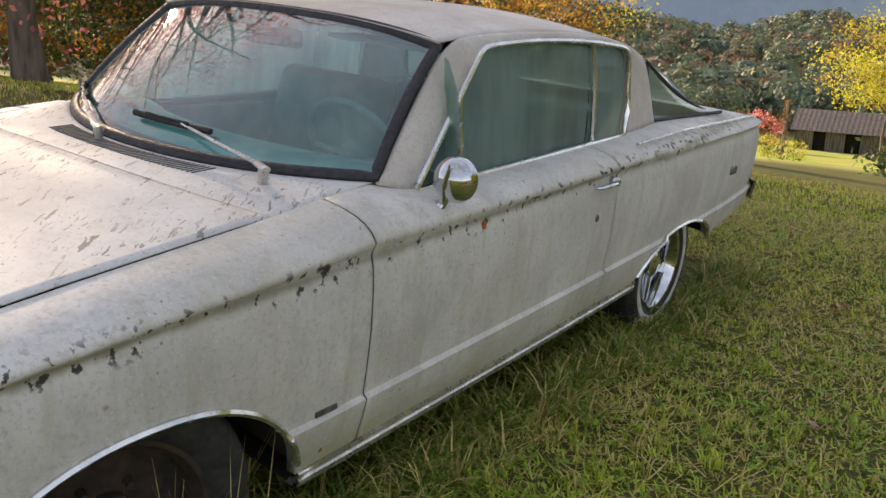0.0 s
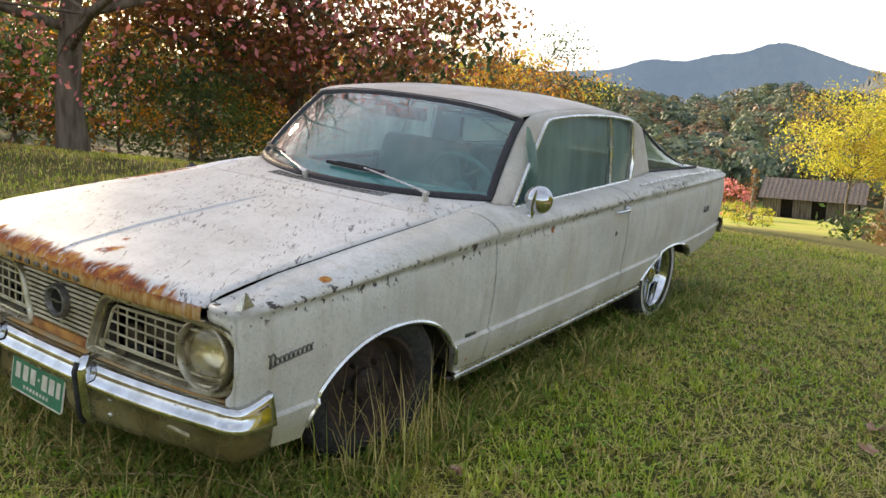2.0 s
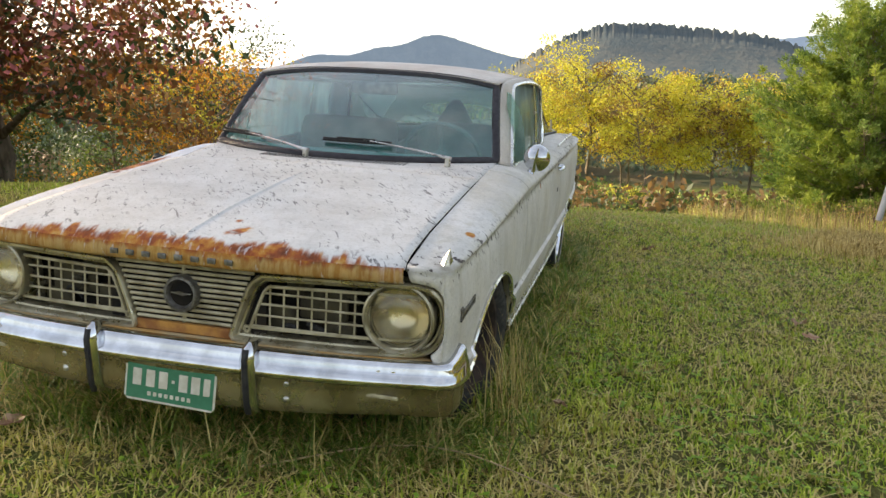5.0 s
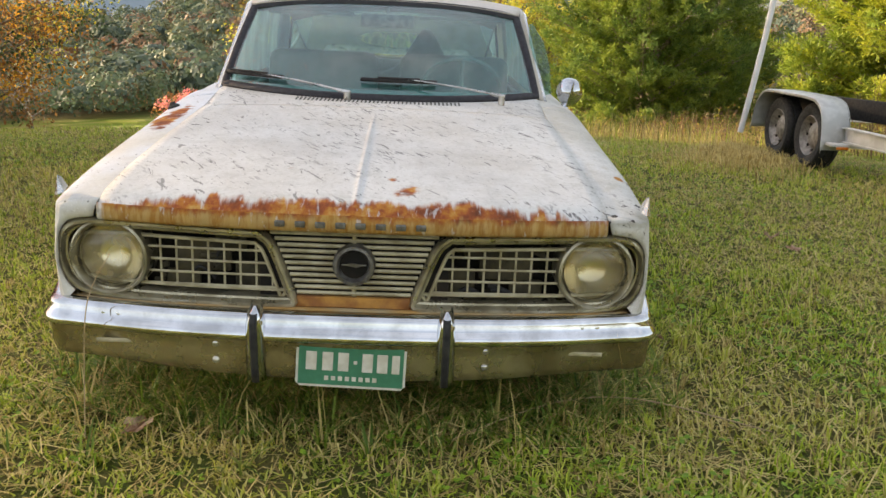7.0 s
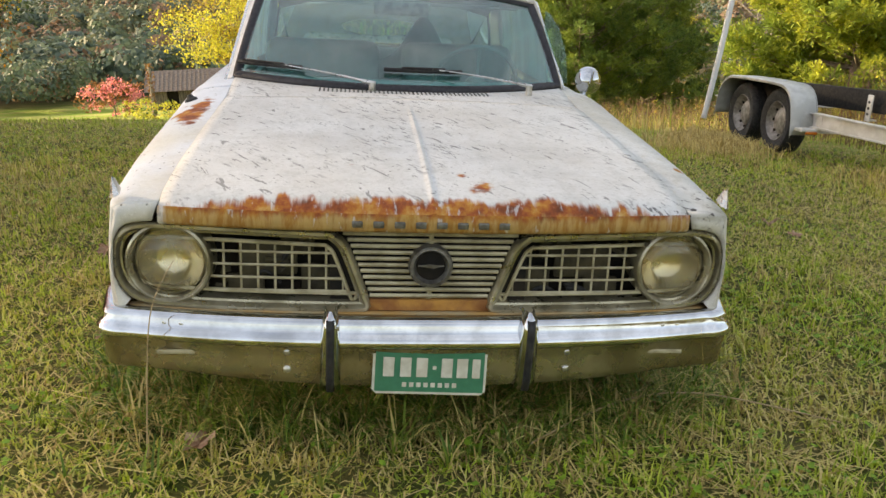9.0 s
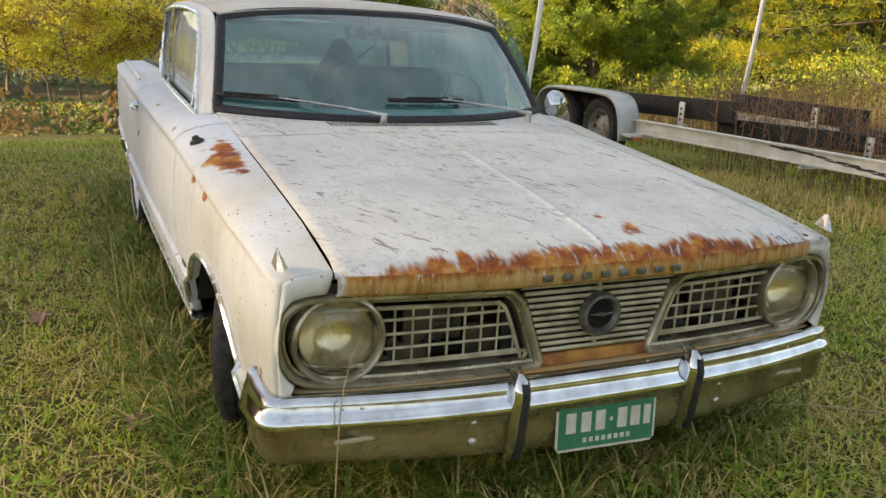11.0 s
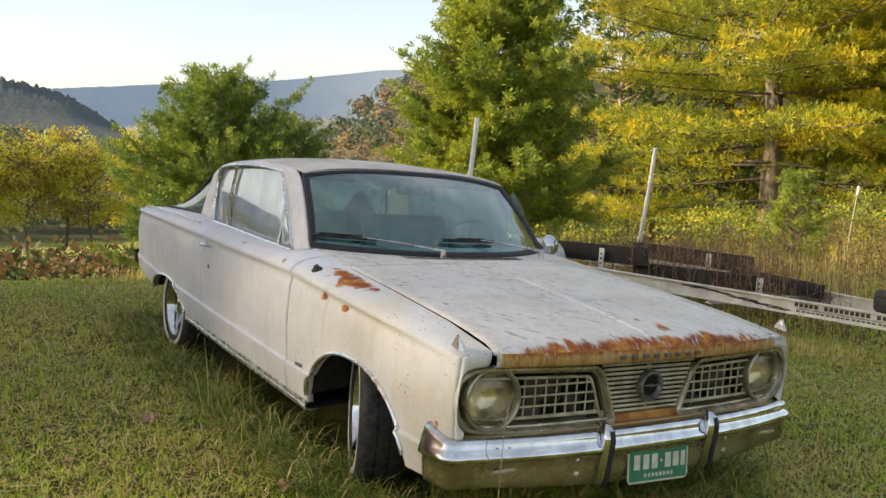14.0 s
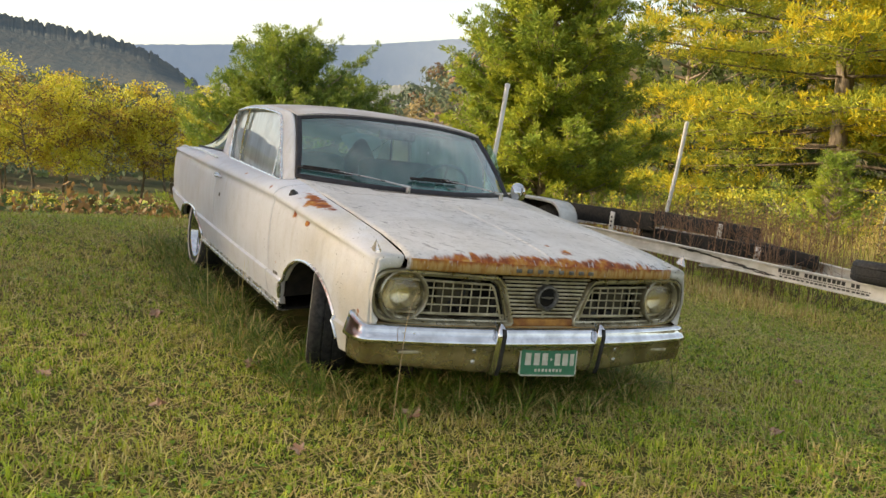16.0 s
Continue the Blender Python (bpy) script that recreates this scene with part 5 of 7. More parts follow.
# rear deck and tail
us = np.linspace(-1, 1, 25)
ys = np.linspace(4.40, 4.76, 8)
dk = np.array([[(u * float(interp(INNER_X, y)), y, float(interp(INNER_Z, y)) + .008 * (1 - u * u)) for u in us] for y in ys])
part("deck", Geo().add(*grid(dk, True)), M_PAINT_L, car, "", True, 0.004)
tl = np.array([[(u * float(interp(HALF_W, 4.76)) * (1 if z > .4 else .96), 4.765 + .02 * math.sin((z - .35) / .5 * math.pi) - .05 * (abs(u) ** 6), z) for u in us] for z in np.linspace(.846, .38, 10)])
tail = part("tail_panel", Geo().add(*grid(tl, True)), M_PAINT_L, car, "", True, 0.004)
g = Geo()
th = np.linspace(-1, 1, 41)
line = np.stack([.86 * th, 4.84 - .20 * np.abs(th) ** 8, np.full(41, .47)], 1)
rows = [line + (0, a, b) for a, b in ((-.03, .055), (0, .05), (.022, .03), (.025, 0), (.015, -.035), (-.01, -.055))]
part("rear_bumper", Geo().add(*grid(np.stack(rows), True)), M_CHROME_DIRTY, car, "chrome rear bumper", True, 0.004)
# shelf, floor, cabin
g = Geo()
box(g, (0, 3.85, .80), (1.24, .9, .03), .01)
part("rear_shelf", g, M_VINYL, car, "dark rear shelf under the glass")
g = Geo()
box(g, (0, 2.4, .27), (1.4, 2.0, .04), .01)
box(g, (0, 1.50, .52), (1.38, .04, .55), .01)
part("cabin_floor", g, M_DARK, car, "dark cabin floor and bulkhead")
for side in (1, -1):
    box_g = Geo()
    box(box_g, (side * .70, 2.45, .56), (.05, 1.9, .52), .02)
    part("door_lining", box_g, M_VINYL, door_l if side > 0 else door_r, "dark vinyl door lining")

# ---- dashboard and seats ----
g = Geo()
dash = np.array([[(x, 1.55 + .17 * abs(x / .68) ** 2.2 + dy, z) for x in np.linspace(-.68, .68, 15)] for dy, z in ((0, .845), (.10, .862), (.22, .858), (.27, .83), (.27, .72), (.22, .66))])
part("dashboard", Geo().add(*grid(dash)), M_VINYL_PALE, car, "faded dashboard with a padded top", True, 0.006)
g = Geo()
sw = pose(.37, 1.97, .845, -62, 0, 0)
a = np.linspace(0, 2 * np.pi, 41)
tube(g, (np.stack([.195 * np.cos(a), .195 * np.sin(a), 0 * a, 1 + 0 * a], 1) @ np.array(sw).T)[:, :3], .011, 8, caps=False, up=(.1, .3, 1))
for q in (0, math.pi, -math.pi / 2):
    tube(g, (np.array([(.03 * math.cos(q), .03 * math.sin(q), -.02, 1), (.19 * math.cos(q), .19 * math.sin(q), 0, 1)]) @ np.array(sw).T)[:, :3], .009, 6)
lathe(g, [(0, .0), (.05, -.005), (.055, -.03), (.02, -.05), (.02, -.35)], 18, sw)
part("steering_wheel", g, M_VINYL, car, "dark thin-rimmed steering wheel")


def seat(cx, cy, w, label, h=.50):
    n = Geo()
    box(n, (cx, cy, .47), (w, .50, .16), .06, seg=3)
    s_ = part("seat", n, M_VINYL, car, label)
    n = Geo()
    box(n, (0, 0, h / 2), (w, .13, h), .06, m=pose(cx, cy + .20, .50, -14), seg=3)
    part("backrest", n, M_VINYL, s_, "dark vinyl seat backrest")
    return s_


seat(.36, 2.33, .60, "dark vinyl front seat")
pass_seat = seat(-.36, 2.33, .60, "dark vinyl front seat with a folded back")
seat(0, 3.1, 1.2, "dark vinyl rear bench seat", .42)
# slumped cover over the passenger backrest
n = 22
P = np.zeros((n, n, 3))
for i in range(n):
    for j in range(n):
        u, v = i / (n - 1) * 2 - 1, j / (n - 1) * 2 - 1
        r2 = u * u + v * v
        P[i, j] = (.17 + .36 * u, 2.98 + .24 * v, .85 + .21 * math.exp(-9 * ((u - .07) ** 2 + .6 * v * v)) + .05 * math.exp(-2.2 * r2) + .018 * math.sin(6 * u + 2 * v) * math.cos(4 * v - u) - .05 * r2)
part("loose_cover", Geo().add(*grid(P)), M_VINYL, car, "dark slumped seat cover heaped on the rear seat", True, 0.01)
# interior mirror with its stem
g = Geo()
box(g, (.01, 1.93, 1.17), (.25, .03, .062), .014)
tube(g, [(.01, 1.94, 1.19), (.01, 1.985, 1.235)], .007, 6)
part("interior_mirror", g, M_BADGE, car, "grey interior mirror hanging from the roof")
for x in (-.36, .36):
    part("sun_visor", box(Geo(), (x, 2.09, 1.19), (.40, .14, .016), .007, m=None), M_HEADLINER, car, "folded sun visor")

# ---- wipers ----
def wiper(piv, ang, length, lean):
    """Arm from the pivot and a blade lying on the lower glass."""
    g1, g2 = Geo(), Geo()
    p0 = np.array(piv)
    u0 = piv[0] / .70
    def onglass(x, v):
        u = np.clip(x / .68, -1, 1)
        q = (1 - v) * ws_bottom(u) + v * ws_top(u) + np.array((0, -.035, .02)) * math.sin(v * math.pi) * (1 - .6 * u * u)
        return q + np.array((0, -.016, .012))
    x1 = piv[0] - length
    arm_end = onglass(x1 + .06, lean)
    tube(g1, [p0 + (0, 0, -.02), p0 + (0, 0, .02)], .014, 10)
    tube(g1, [p0 + (.012, 0, .016), p0 + (-.04, .012, .024)], [.013, .011], 8, flat=.7)
    tube(g1, smooth_line([p0 + (-.03, .010, .024), p0 * .6 + arm_end * .4 + (0, -.015, .02), arm_end + (0, -.006, .006)], 12), np.linspace(.009, .005, 12), 6, flat=.6)
    blade = np.array([onglass(x, lean + d) for x, d in zip(np.linspace(x1 - .13, x1 + .19, 10), np.linspace(-.006, -.012, 10))])
    tube(g2, blade, .0095, 6)
    tube(g2, blade[2:8] + (0, -.010, .012), .004, 5)
    w_ = part("wiper", g1, M_TRIM, car, "dull metal wiper arm")
    part("wiper_blade", g2, M_RUBBER, w_, "black rubber wiper blade")


wiper((.520, 1.435, .874), 0, .47, .15)
wiper((-.13, 1.385, .870), 0, .47, .13)

# ---- outside mirror ----
g = Geo()
mm = pose(.868, 1.800, .890, 82, 0, 12)
lathe(g, [(0, .052), (.030, .047), (.052, .032), (.062, .012), (.064, 0), (.060, -.003)], 26, mm)
mirror = part("side_mirror", g, M_CHROME, car, "round chrome side mirror on the driver door")
g = Geo()
lathe(g, [(.060, -.003), (.0, -.003)], 26, mm)
part("mirror_glass", g, M_CHROME, mirror, "round mirror glass")
g = Geo()
tube(g, [(.838, 1.770, .803), (.842, 1.772, .815), (.852, 1.785, .840), (.862, 1.798, .875)], [.030, .024, .015, .012], 10, flat=.7)
tube(g, [(.858, 1.765, .828), (.870, 1.750, .883), (.878, 1.750, .938)], [.013, .012, .003], 8, flat=.5)
part("mirror_foot", g, M_CHROME, mirror, "swept chrome mirror foot")
# aerial base and stub
g = Geo()
lathe(g, [(0, .022), (.010, .022), (.014, .012), (.024, .006), (.026, -.004)], 14, pose(-.826, 1.31, .806, 0, -20, 0))
part("aerial_base", g, M_RUBBER, fender_r, "black aerial base without its rod")
# fuel cap
g = Geo()
fx = float(side_x(np.array(4.15), np.array(.64)))
lathe(g, [(0, .018), (.012, .018), (.014, .010), (.020, .006), (.023, 0), (.023, -.01)], 18, pose(fx, 4.15, .635, 0, 90, 0))
box(g, (fx + .018, 4.15, .645), (.012, .010, .036), .004)
part("fuel_cap", g, M_BADGE, quarter_l, "grey metal fuel filler cap")

# ---- front end ----
M_DUSTY = plain("dusty_plate", (0.085, 0.072, 0.04), (0.035, 0.029, 0.017), 14, 0.85, 0, 0.3)


def face_y(x):
    """Depth of the front face across the car."""
    return .092 + .045 * np.abs(np.asarray(x) / .84) ** 3


OUT = [(.268, .628), (.45, .634), (.70, .640), (.79, .634), (.832, .600), (.846, .545), (.838, .485), (.812, .438), (.765, .412), (.60, .404), (.40, .402), (.20, .400), (.165, .404), (.158, .418), (.178, .470), (.205, .545), (.228, .600)]
loop0 = smooth_line([(x, 0, z) for x, z in OUT + OUT[:1]], 90, 2)[:-1]
cx, cz = .52, .517


def shrink(lp, d):
    t = np.roll(lp, -1, 0) - np.roll(lp, 1, 0)
    t /= np.linalg.norm(t, axis=1)[:, None]
    n_ = np.stack([-t[:, 2], 0 * t[:, 0], t[:, 0]], 1)
    inward = np.sign(np.sum(n_ * (np.array((cx, 0, cz)) - lp), 1))
    if np.median(inward) < 0:
        n_ = -n_
    return lp + n_ * d


grille_l = None
for side in (1, -1):
    s = np.array((side, 1, 1))
    tiers = []
    for d, dy in ((-.004, .012), (-.002, -.006), (.004, -.014), (.012, -.014), (.017, -.006), (.020, .004), (.026, .006), (.030, .045)):
        lp = shrink(loop0, d)
        lp[:, 1] = face_y(lp[:, 0]) + dy
        tiers.append(np.concatenate([lp, lp[:1]]))
    bezel = part("grille_surround", Geo().add(*grid(np.stack(tiers) * s, side < 0)), M_BEZEL, car, "dirty metal surround of grille and headlamp", True, 0, 50)
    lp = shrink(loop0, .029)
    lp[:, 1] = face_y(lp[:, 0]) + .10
    # shade behind the bars, drawn as a near-black sheet
    part("grille_backing", Geo().add(lp * s, [list(range(len(lp)))]), M_DARK, bezel, "near-black sheet standing in for shade behind the grille", False)
    for bx, bz, bw, bh in ((.30, .47, .10, .09), (.44, .53, .16, .10), (.36, .57, .09, .05), (.50, .45, .10, .07)):
        part("radiator_piece", box(Geo(), (side * bx, .17, bz), (bw, .02, bh), .01), M_DUSTY, bezel, "dusty plate behind the grille")
    r3 = np.random.default_rng(11 + side)
    for k in range(5):
        x0, z0 = r3.uniform(.26, .56), r3.uniform(.44, .60)
        pts = [(side * (x0 + r3.uniform(-.05, .05)), .155, z0 + r3.uniform(-.03, .03)) for _ in range(4)]
        part("hose", tube(Geo(), smooth_line(pts, 14), r3.uniform(.004, .009), 6), M_RUBBER if k % 2 else M_DUSTY, bezel, "dusty hose behind the grille")
    # bars
    lp2 = shrink(loop0, .046)
    poly = lp2[:, [0, 2]]

    def spans(val, axis):
        o = 1 - axis
        hits = []
        for i in range(len(poly)):
            p, q = poly[i], poly[(i + 1) % len(poly)]
            if (p[axis] - val) * (q[axis] - val) < 0:
                hits.append(p[o] + (val - p[axis]) / (q[axis] - p[axis]) * (q[o] - p[o]))
        return (min(hits), max(hits)) if len(hits) > 1 else None

    g = Geo()
    for z in (.452, .488, .524, .560, .592):
        a_, b_ = spans(z, 1)
        xs = np.linspace(a_, min(b_, .60), 8)
        tube(g, np.stack([side * xs, face_y(xs) + .022, np.full(8, z)], 1), .0038, 6)
    for x in np.arange(.235, .60, .0455):
        r = spans(x, 0)
        if r:
            tube(g, [(side * x, float(face_y(x)) + .026, r[0]), (side * x, float(face_y(x)) + .026, r[1])], .0034, 6, up=(0, 1, 0))
    keep = [i for i in range(len(lp2)) if lp2[i, 0] < .60]
    rim = np.concatenate([lp2, lp2[:1]])
    rim[:, 1] = face_y(rim[:, 0]) + .020
    tube(g, rim * s, .0055, 6, caps=False, up=(0, 1, 0))
    part("grille_mesh", g, M_GRILLE, bezel, "cream metal grid bars of the grille")
    # lamp
    lm = pose(side * .694, .143, .527, 90, 0, side * 3)
    g = Geo()
    lathe(g, [(.114, -.05), (.114, .018), (.111, .032), (.105, .036), (.099, .030), (.097, .010), (.095, -.004), (.093, .006), (.089, .008), (.087, -.004)], 44, lm)
    lamp = part("headlamp", g, M_BEZEL, car, "round headlamp with a dull metal ring")
    g = Geo()
    lathe(g, [(0, -.055), (.03, -.052), (.06, -.035), (.088, .0)], 36, lm)
    part("reflector", g, M_REFLECTOR, lamp, "yellowed lamp reflector")
    g = Geo()
    lathe(g, [(.089, .002), (.080, .010), (.055, .020), (.028, .025), (0, .026)], 36, lm)
    lens = part("lens", g, M_LAMPGLASS, lamp, "dusty ribbed lamp glass")
    lens.visible_shadow = False
    # lower apron corner of the fender
    n_ = 12
    P = np.array([[(side * x, float(face_y(x)) + .02 + dy, z) for x in np.linspace(.16, .83, n_)] for z, dy in ((.412, -.004), (.404, -.02), (.401, -.045), (.392, -.05), (.37, .0))])
    part("lower_valance", Geo().add(*grid(P, side < 0)), M_RUSTPALE, car, "rust-stained valance above the bumper", True, 0.003)
    # painted nose of the fender, closing onto the surround
    edge_ = shell(0.120, 1.468, 110, 1)[1:-1, 0, :]
    ring_ = shrink(loop0, -.004)
    ring_[:, 1] = face_y(ring_[:, 0]) - .004
    near_ = ring_[np.argmin(np.hypot(edge_[:, None, 0] - ring_[None, :, 0], edge_[:, None, 2] - ring_[None, :, 2]), 1)]
    near_ = np.stack([np.convolve(np.pad(near_[:, k], 2, mode="edge"), np.ones(5) / 5, "valid") for k in range(3)], 1)
    rows = [edge_ * (1 - f) + near_ * f + np.array((0, -dy, 0)) for f, dy in ((0, 0), (.12, .007), (.35, .013), (.65, .014), (.9, .009), (1, .0))]
    part("fender_nose", Geo().add(*grid(np.stack(rows) * s, side > 0)), M_PAINT_L if side > 0 else M_PAINT_R2, fender_l if side > 0 else fender_r, "", True, 0.003)

# centre panel with its thin horizontal bars
P = np.array([[(x, float(face_y(x)) + .024, z) for x in np.linspace(-.27, .27, 11)] for z in (.395, .435, .62, .645)])
center = part("centre_panel", Geo().add(*grid(P, True)), M_DARK, car, "dark panel behind the thin bars", False, 0.003)
for z in np.linspace(.448, .622, 11):
    half = np.interp(z, [.418, .47, .60, .628], [.156, .174, .225, .245]) - .004
    xs = np.linspace(-half, half, 9)
    part("thin_bar", tube(Geo(), np.stack([xs, face_y(xs) + .004, np.full(9, z)], 1), .0058, 6, flat=1.0), M_GRILLE, center, "cream horizontal metal bar")
part("centre_strip", tube(Geo(), [(0, .098, .44), (0, .096, .632)], .007, 8, flat=.8), M_GRILLE, center, "cream upright rib")
g = Geo()
P = np.array([[(x, float(face_y(x)) + dy, z) for x in np.linspace(-.165, .165, 9)] for z, dy in ((.440, .008), (.436, -.004), (.408, -.006), (.398, .01))])
part("rust_strip", Geo().add(*grid(P)), M_RUSTY, center, "rusty strip below the bars", True, 0.003)
em = pose(0, .088, .537, 90, 0, 0)
g = Geo()
lathe(g, [(.060, -.02), (.060, .010), (.056, .018), (.048, .020), (.043, .012), (.040, .004)], 36, em)
for k in range(30):
    q = k / 30 * 2 * math.pi
    box(g, (.054 * math.cos(q), .054 * math.sin(q), .018), (.005, .005, .006), 0, m=em)
emblem = part("emblem", g, M_BADGE, car, "round dark metal grille emblem with a toothed ring")
g = Geo()
lathe(g, [(.042, .004), (0, .010)], 28, em)
part("emblem_disc", g, M_DARK, emblem, "dark disc")
g = Geo()
box(g, (0, .002, .012), (.070, .004, .005), .0015, m=em)
extrude(g, [(-.030, .002), (-.006, .008), (.030, .002), (.006, -.005)], .003, em @ Matrix.Translation((0, 0, .012)))
part("emblem_mark", g, M_BADGE, emblem, "pale bar across the emblem")

# ---- front bumper ----
def bump_line(u):
    """Depth and half width of the bumper along u from -1 to 1."""
    k = abs(u)
    if k < .88:
        return np.array((.80 * u / .88, .022 + .075 * (k / .88) ** 2.6, 0))
    q = (k - .88) / .12
    ang = q * math.pi / 2
    return np.array((math.copysign(.80 + .075 * math.sin(ang), u), .097 + .055 * (1 - math.cos(ang)) + .21 * max(0, q - .62), 0))


bu = np.concatenate([np.linspace(-1, -.88, 14), np.linspace(-.86, .86, 61), np.linspace(.88, 1, 14)])
def bumper_rows(prof):
    rows = []
    for off, z, dip in prof:
        r = np.array([bump_line(u) for u in bu])
        t = np.gradient(r, axis=0)
        t /= np.linalg.norm(t, axis=1)[:, None]
        n_ = np.stack([t[:, 1], -t[:, 0], 0 * t[:, 0]], 1)
        r = r + n_ * off
        sag = np.array([dip * (1 - min(1, abs(u) / .75) ** 2) for u in bu])
        r[:, 2] = z - sag + np.array([.030 * min(1, max(0, (abs(u) - .955) / .045)) ** 1.5 for u in bu]) * (z > .36)
        rows.append(r)
    return np.stack(rows)
g = Geo().add(*grid(bumper_rows([(-.045, .402, 0), (-.012, .409, 0), (.000, .406, 0), (.008, .399, 0), (.0115, .389, 0), (.0128, .378, 0), (.018, .367, 0), (.0265, .359, .002), (.031, .348, .003), (.030, .339, .003), (.020, .331, .004)])))
bumper = part("front_bumper", g, M_CHROME, car, "chrome front bumper, bright on top and dirty below", True, 0.004, 60)
g = Geo().add(*grid(bumper_rows([(.020, .331, .004), (.013, .325, .005), (.010, .300, .01), (.008, .262, .02), (.000, .240, .028), (-.020, .232, .03), (-.04, .240, .03)])))
part("bumper_face", g, M_CHROME_DIRTY, bumper, "dull stained lower bumper face", True, 0.004, 60)
g = Geo()
for x, z in ((-.70, .381), (-.655, .381), (.655, .381), (.70, .381), (-.38, .312), (.38, .312), (-.38, .262), (.38, .262)):
    yb = float(bump_line(x / .80 * .88)[1]) - (.008 if z > .35 else .010)
    part("bolt", lathe(Geo(), [(0, .005), (.007, .0045), (.011, .001), (.012, -.005)], 12, pose(x, yb + .001, z, 90 if z < .35 else 60, 0, 0)), M_TRIM, bumper, "round bolt head")
for side in (1, -1):
    yb = float(bump_line(.64 * .88 / .80)[1])
    part("bumper_slot", box(Geo(), (side * .655, yb - .010, .300), (.135, .006, .013), .005), M_GRILLE, bumper, "pale slot in the bumper face")
    # the opening's shade is a near-black block
    part("bumper_recess", box(Geo(), (side * .185, .019, .305), (.062, .008, .026), .008), M_DARK, bumper, "near-black block standing in for a shaded oblong opening")
    # over-rider
    g = Geo()
    prof = [(-.012, .205), (-.026, .24), (-.034, .30), (-.040, .345), (-.044, .385), (-.034, .418), (-.012, .434), (.008, .424)]
    rows = []
    for dy, z in prof:
        hw = np.interp(z, [.205, .38, .42, .434], [.030, .026, .020, .012])
        rows.append([(side * .266 + a_ * hw, .022 + dy + b_, z) for a_, b_ in ((-1, .034), (-.92, .012), (-.45, .0), (0, -.006), (.45, .0), (.92, .012), (1, .034))])
    over = part("over_rider", Geo().add(*grid(np.array(rows), True)), M_CHROME, bumper, "upright chrome bumper guard", True, 0.004, 60)
    g = Geo()
    rows = []
    for dy, z in prof[:-2]:
        rows.append([(side * .266 + a_ * .011, .022 + dy - .010 + b_, z) for a_, b_ in ((-1, .006), (-.5, -.001), (.5, -.001), (1, .006))])
    part("rubber_strip", Geo().add(*grid(np.array(rows), True)), M_RUBBER, over, "black rubber strip", True, 0.003)
# filler between bumper and body
P = np.array([[(x, .055 + .06 * abs(x / .8) ** 2.4 + dy, z) for x in np.linspace(-.80, .80, 25)] for dy, z in ((.005, .4065), (.04, .404), (.09, .400))])
part("bumper_filler", Geo().add(*grid(P, True)), M_RUSTPALE, car, "rusty filler panel behind the bumper", True, 0.003)

# ---- number plate ----
pm = pose(.002, .010, .274, 84, 1.8, 0)
g = Geo()
o = [(-.155 + .012, -.077), (.155 - .012, -.077), (.155, -.065), (.155, .065), (.143, .077), (-.143, .077), (-.155, .065), (-.155, -.065)]
plate = part("number_plate", extrude(Geo(), o, .003, pm), M_PLATE_WHITE, car, "green number plate with pale marks, slightly tilted", False)
ridge_line = [(-.148, .052), (-.11, .060), (-.075, .050), (-.04, .062), (0, .054), (.045, .062), (.08, .050), (.12, .060), (.148, .052)]
part("plate_field", extrude(Geo(), [(-.148, -.070), (.148, -.070)] + ridge_line[::-1], .0015, pm @ Matrix.Translation((0, 0, .0028))), M_PLATE, plate, "green field with a hill outline", False)
for x, w in ((-.112, .030), (-.066, .030), (-.022, .030), (.012, .010), (.046, .030), (.088, .030), (.126, .022)):
    h = .054 if w > .015 else .010
    part("raised_mark", box(Geo(), (x, -.001, .0055), (w, h, .0022), .003, m=pm), M_PLATE_WHITE, plate, "pale raised bar", False)
for x in np.linspace(-.068, .068, 8):
    part("small_mark", box(Geo(), (x, -.050, .0052), (.012, .013, .0016), .002, m=pm), M_PLATE_WHITE, plate, "small pale bar", False)

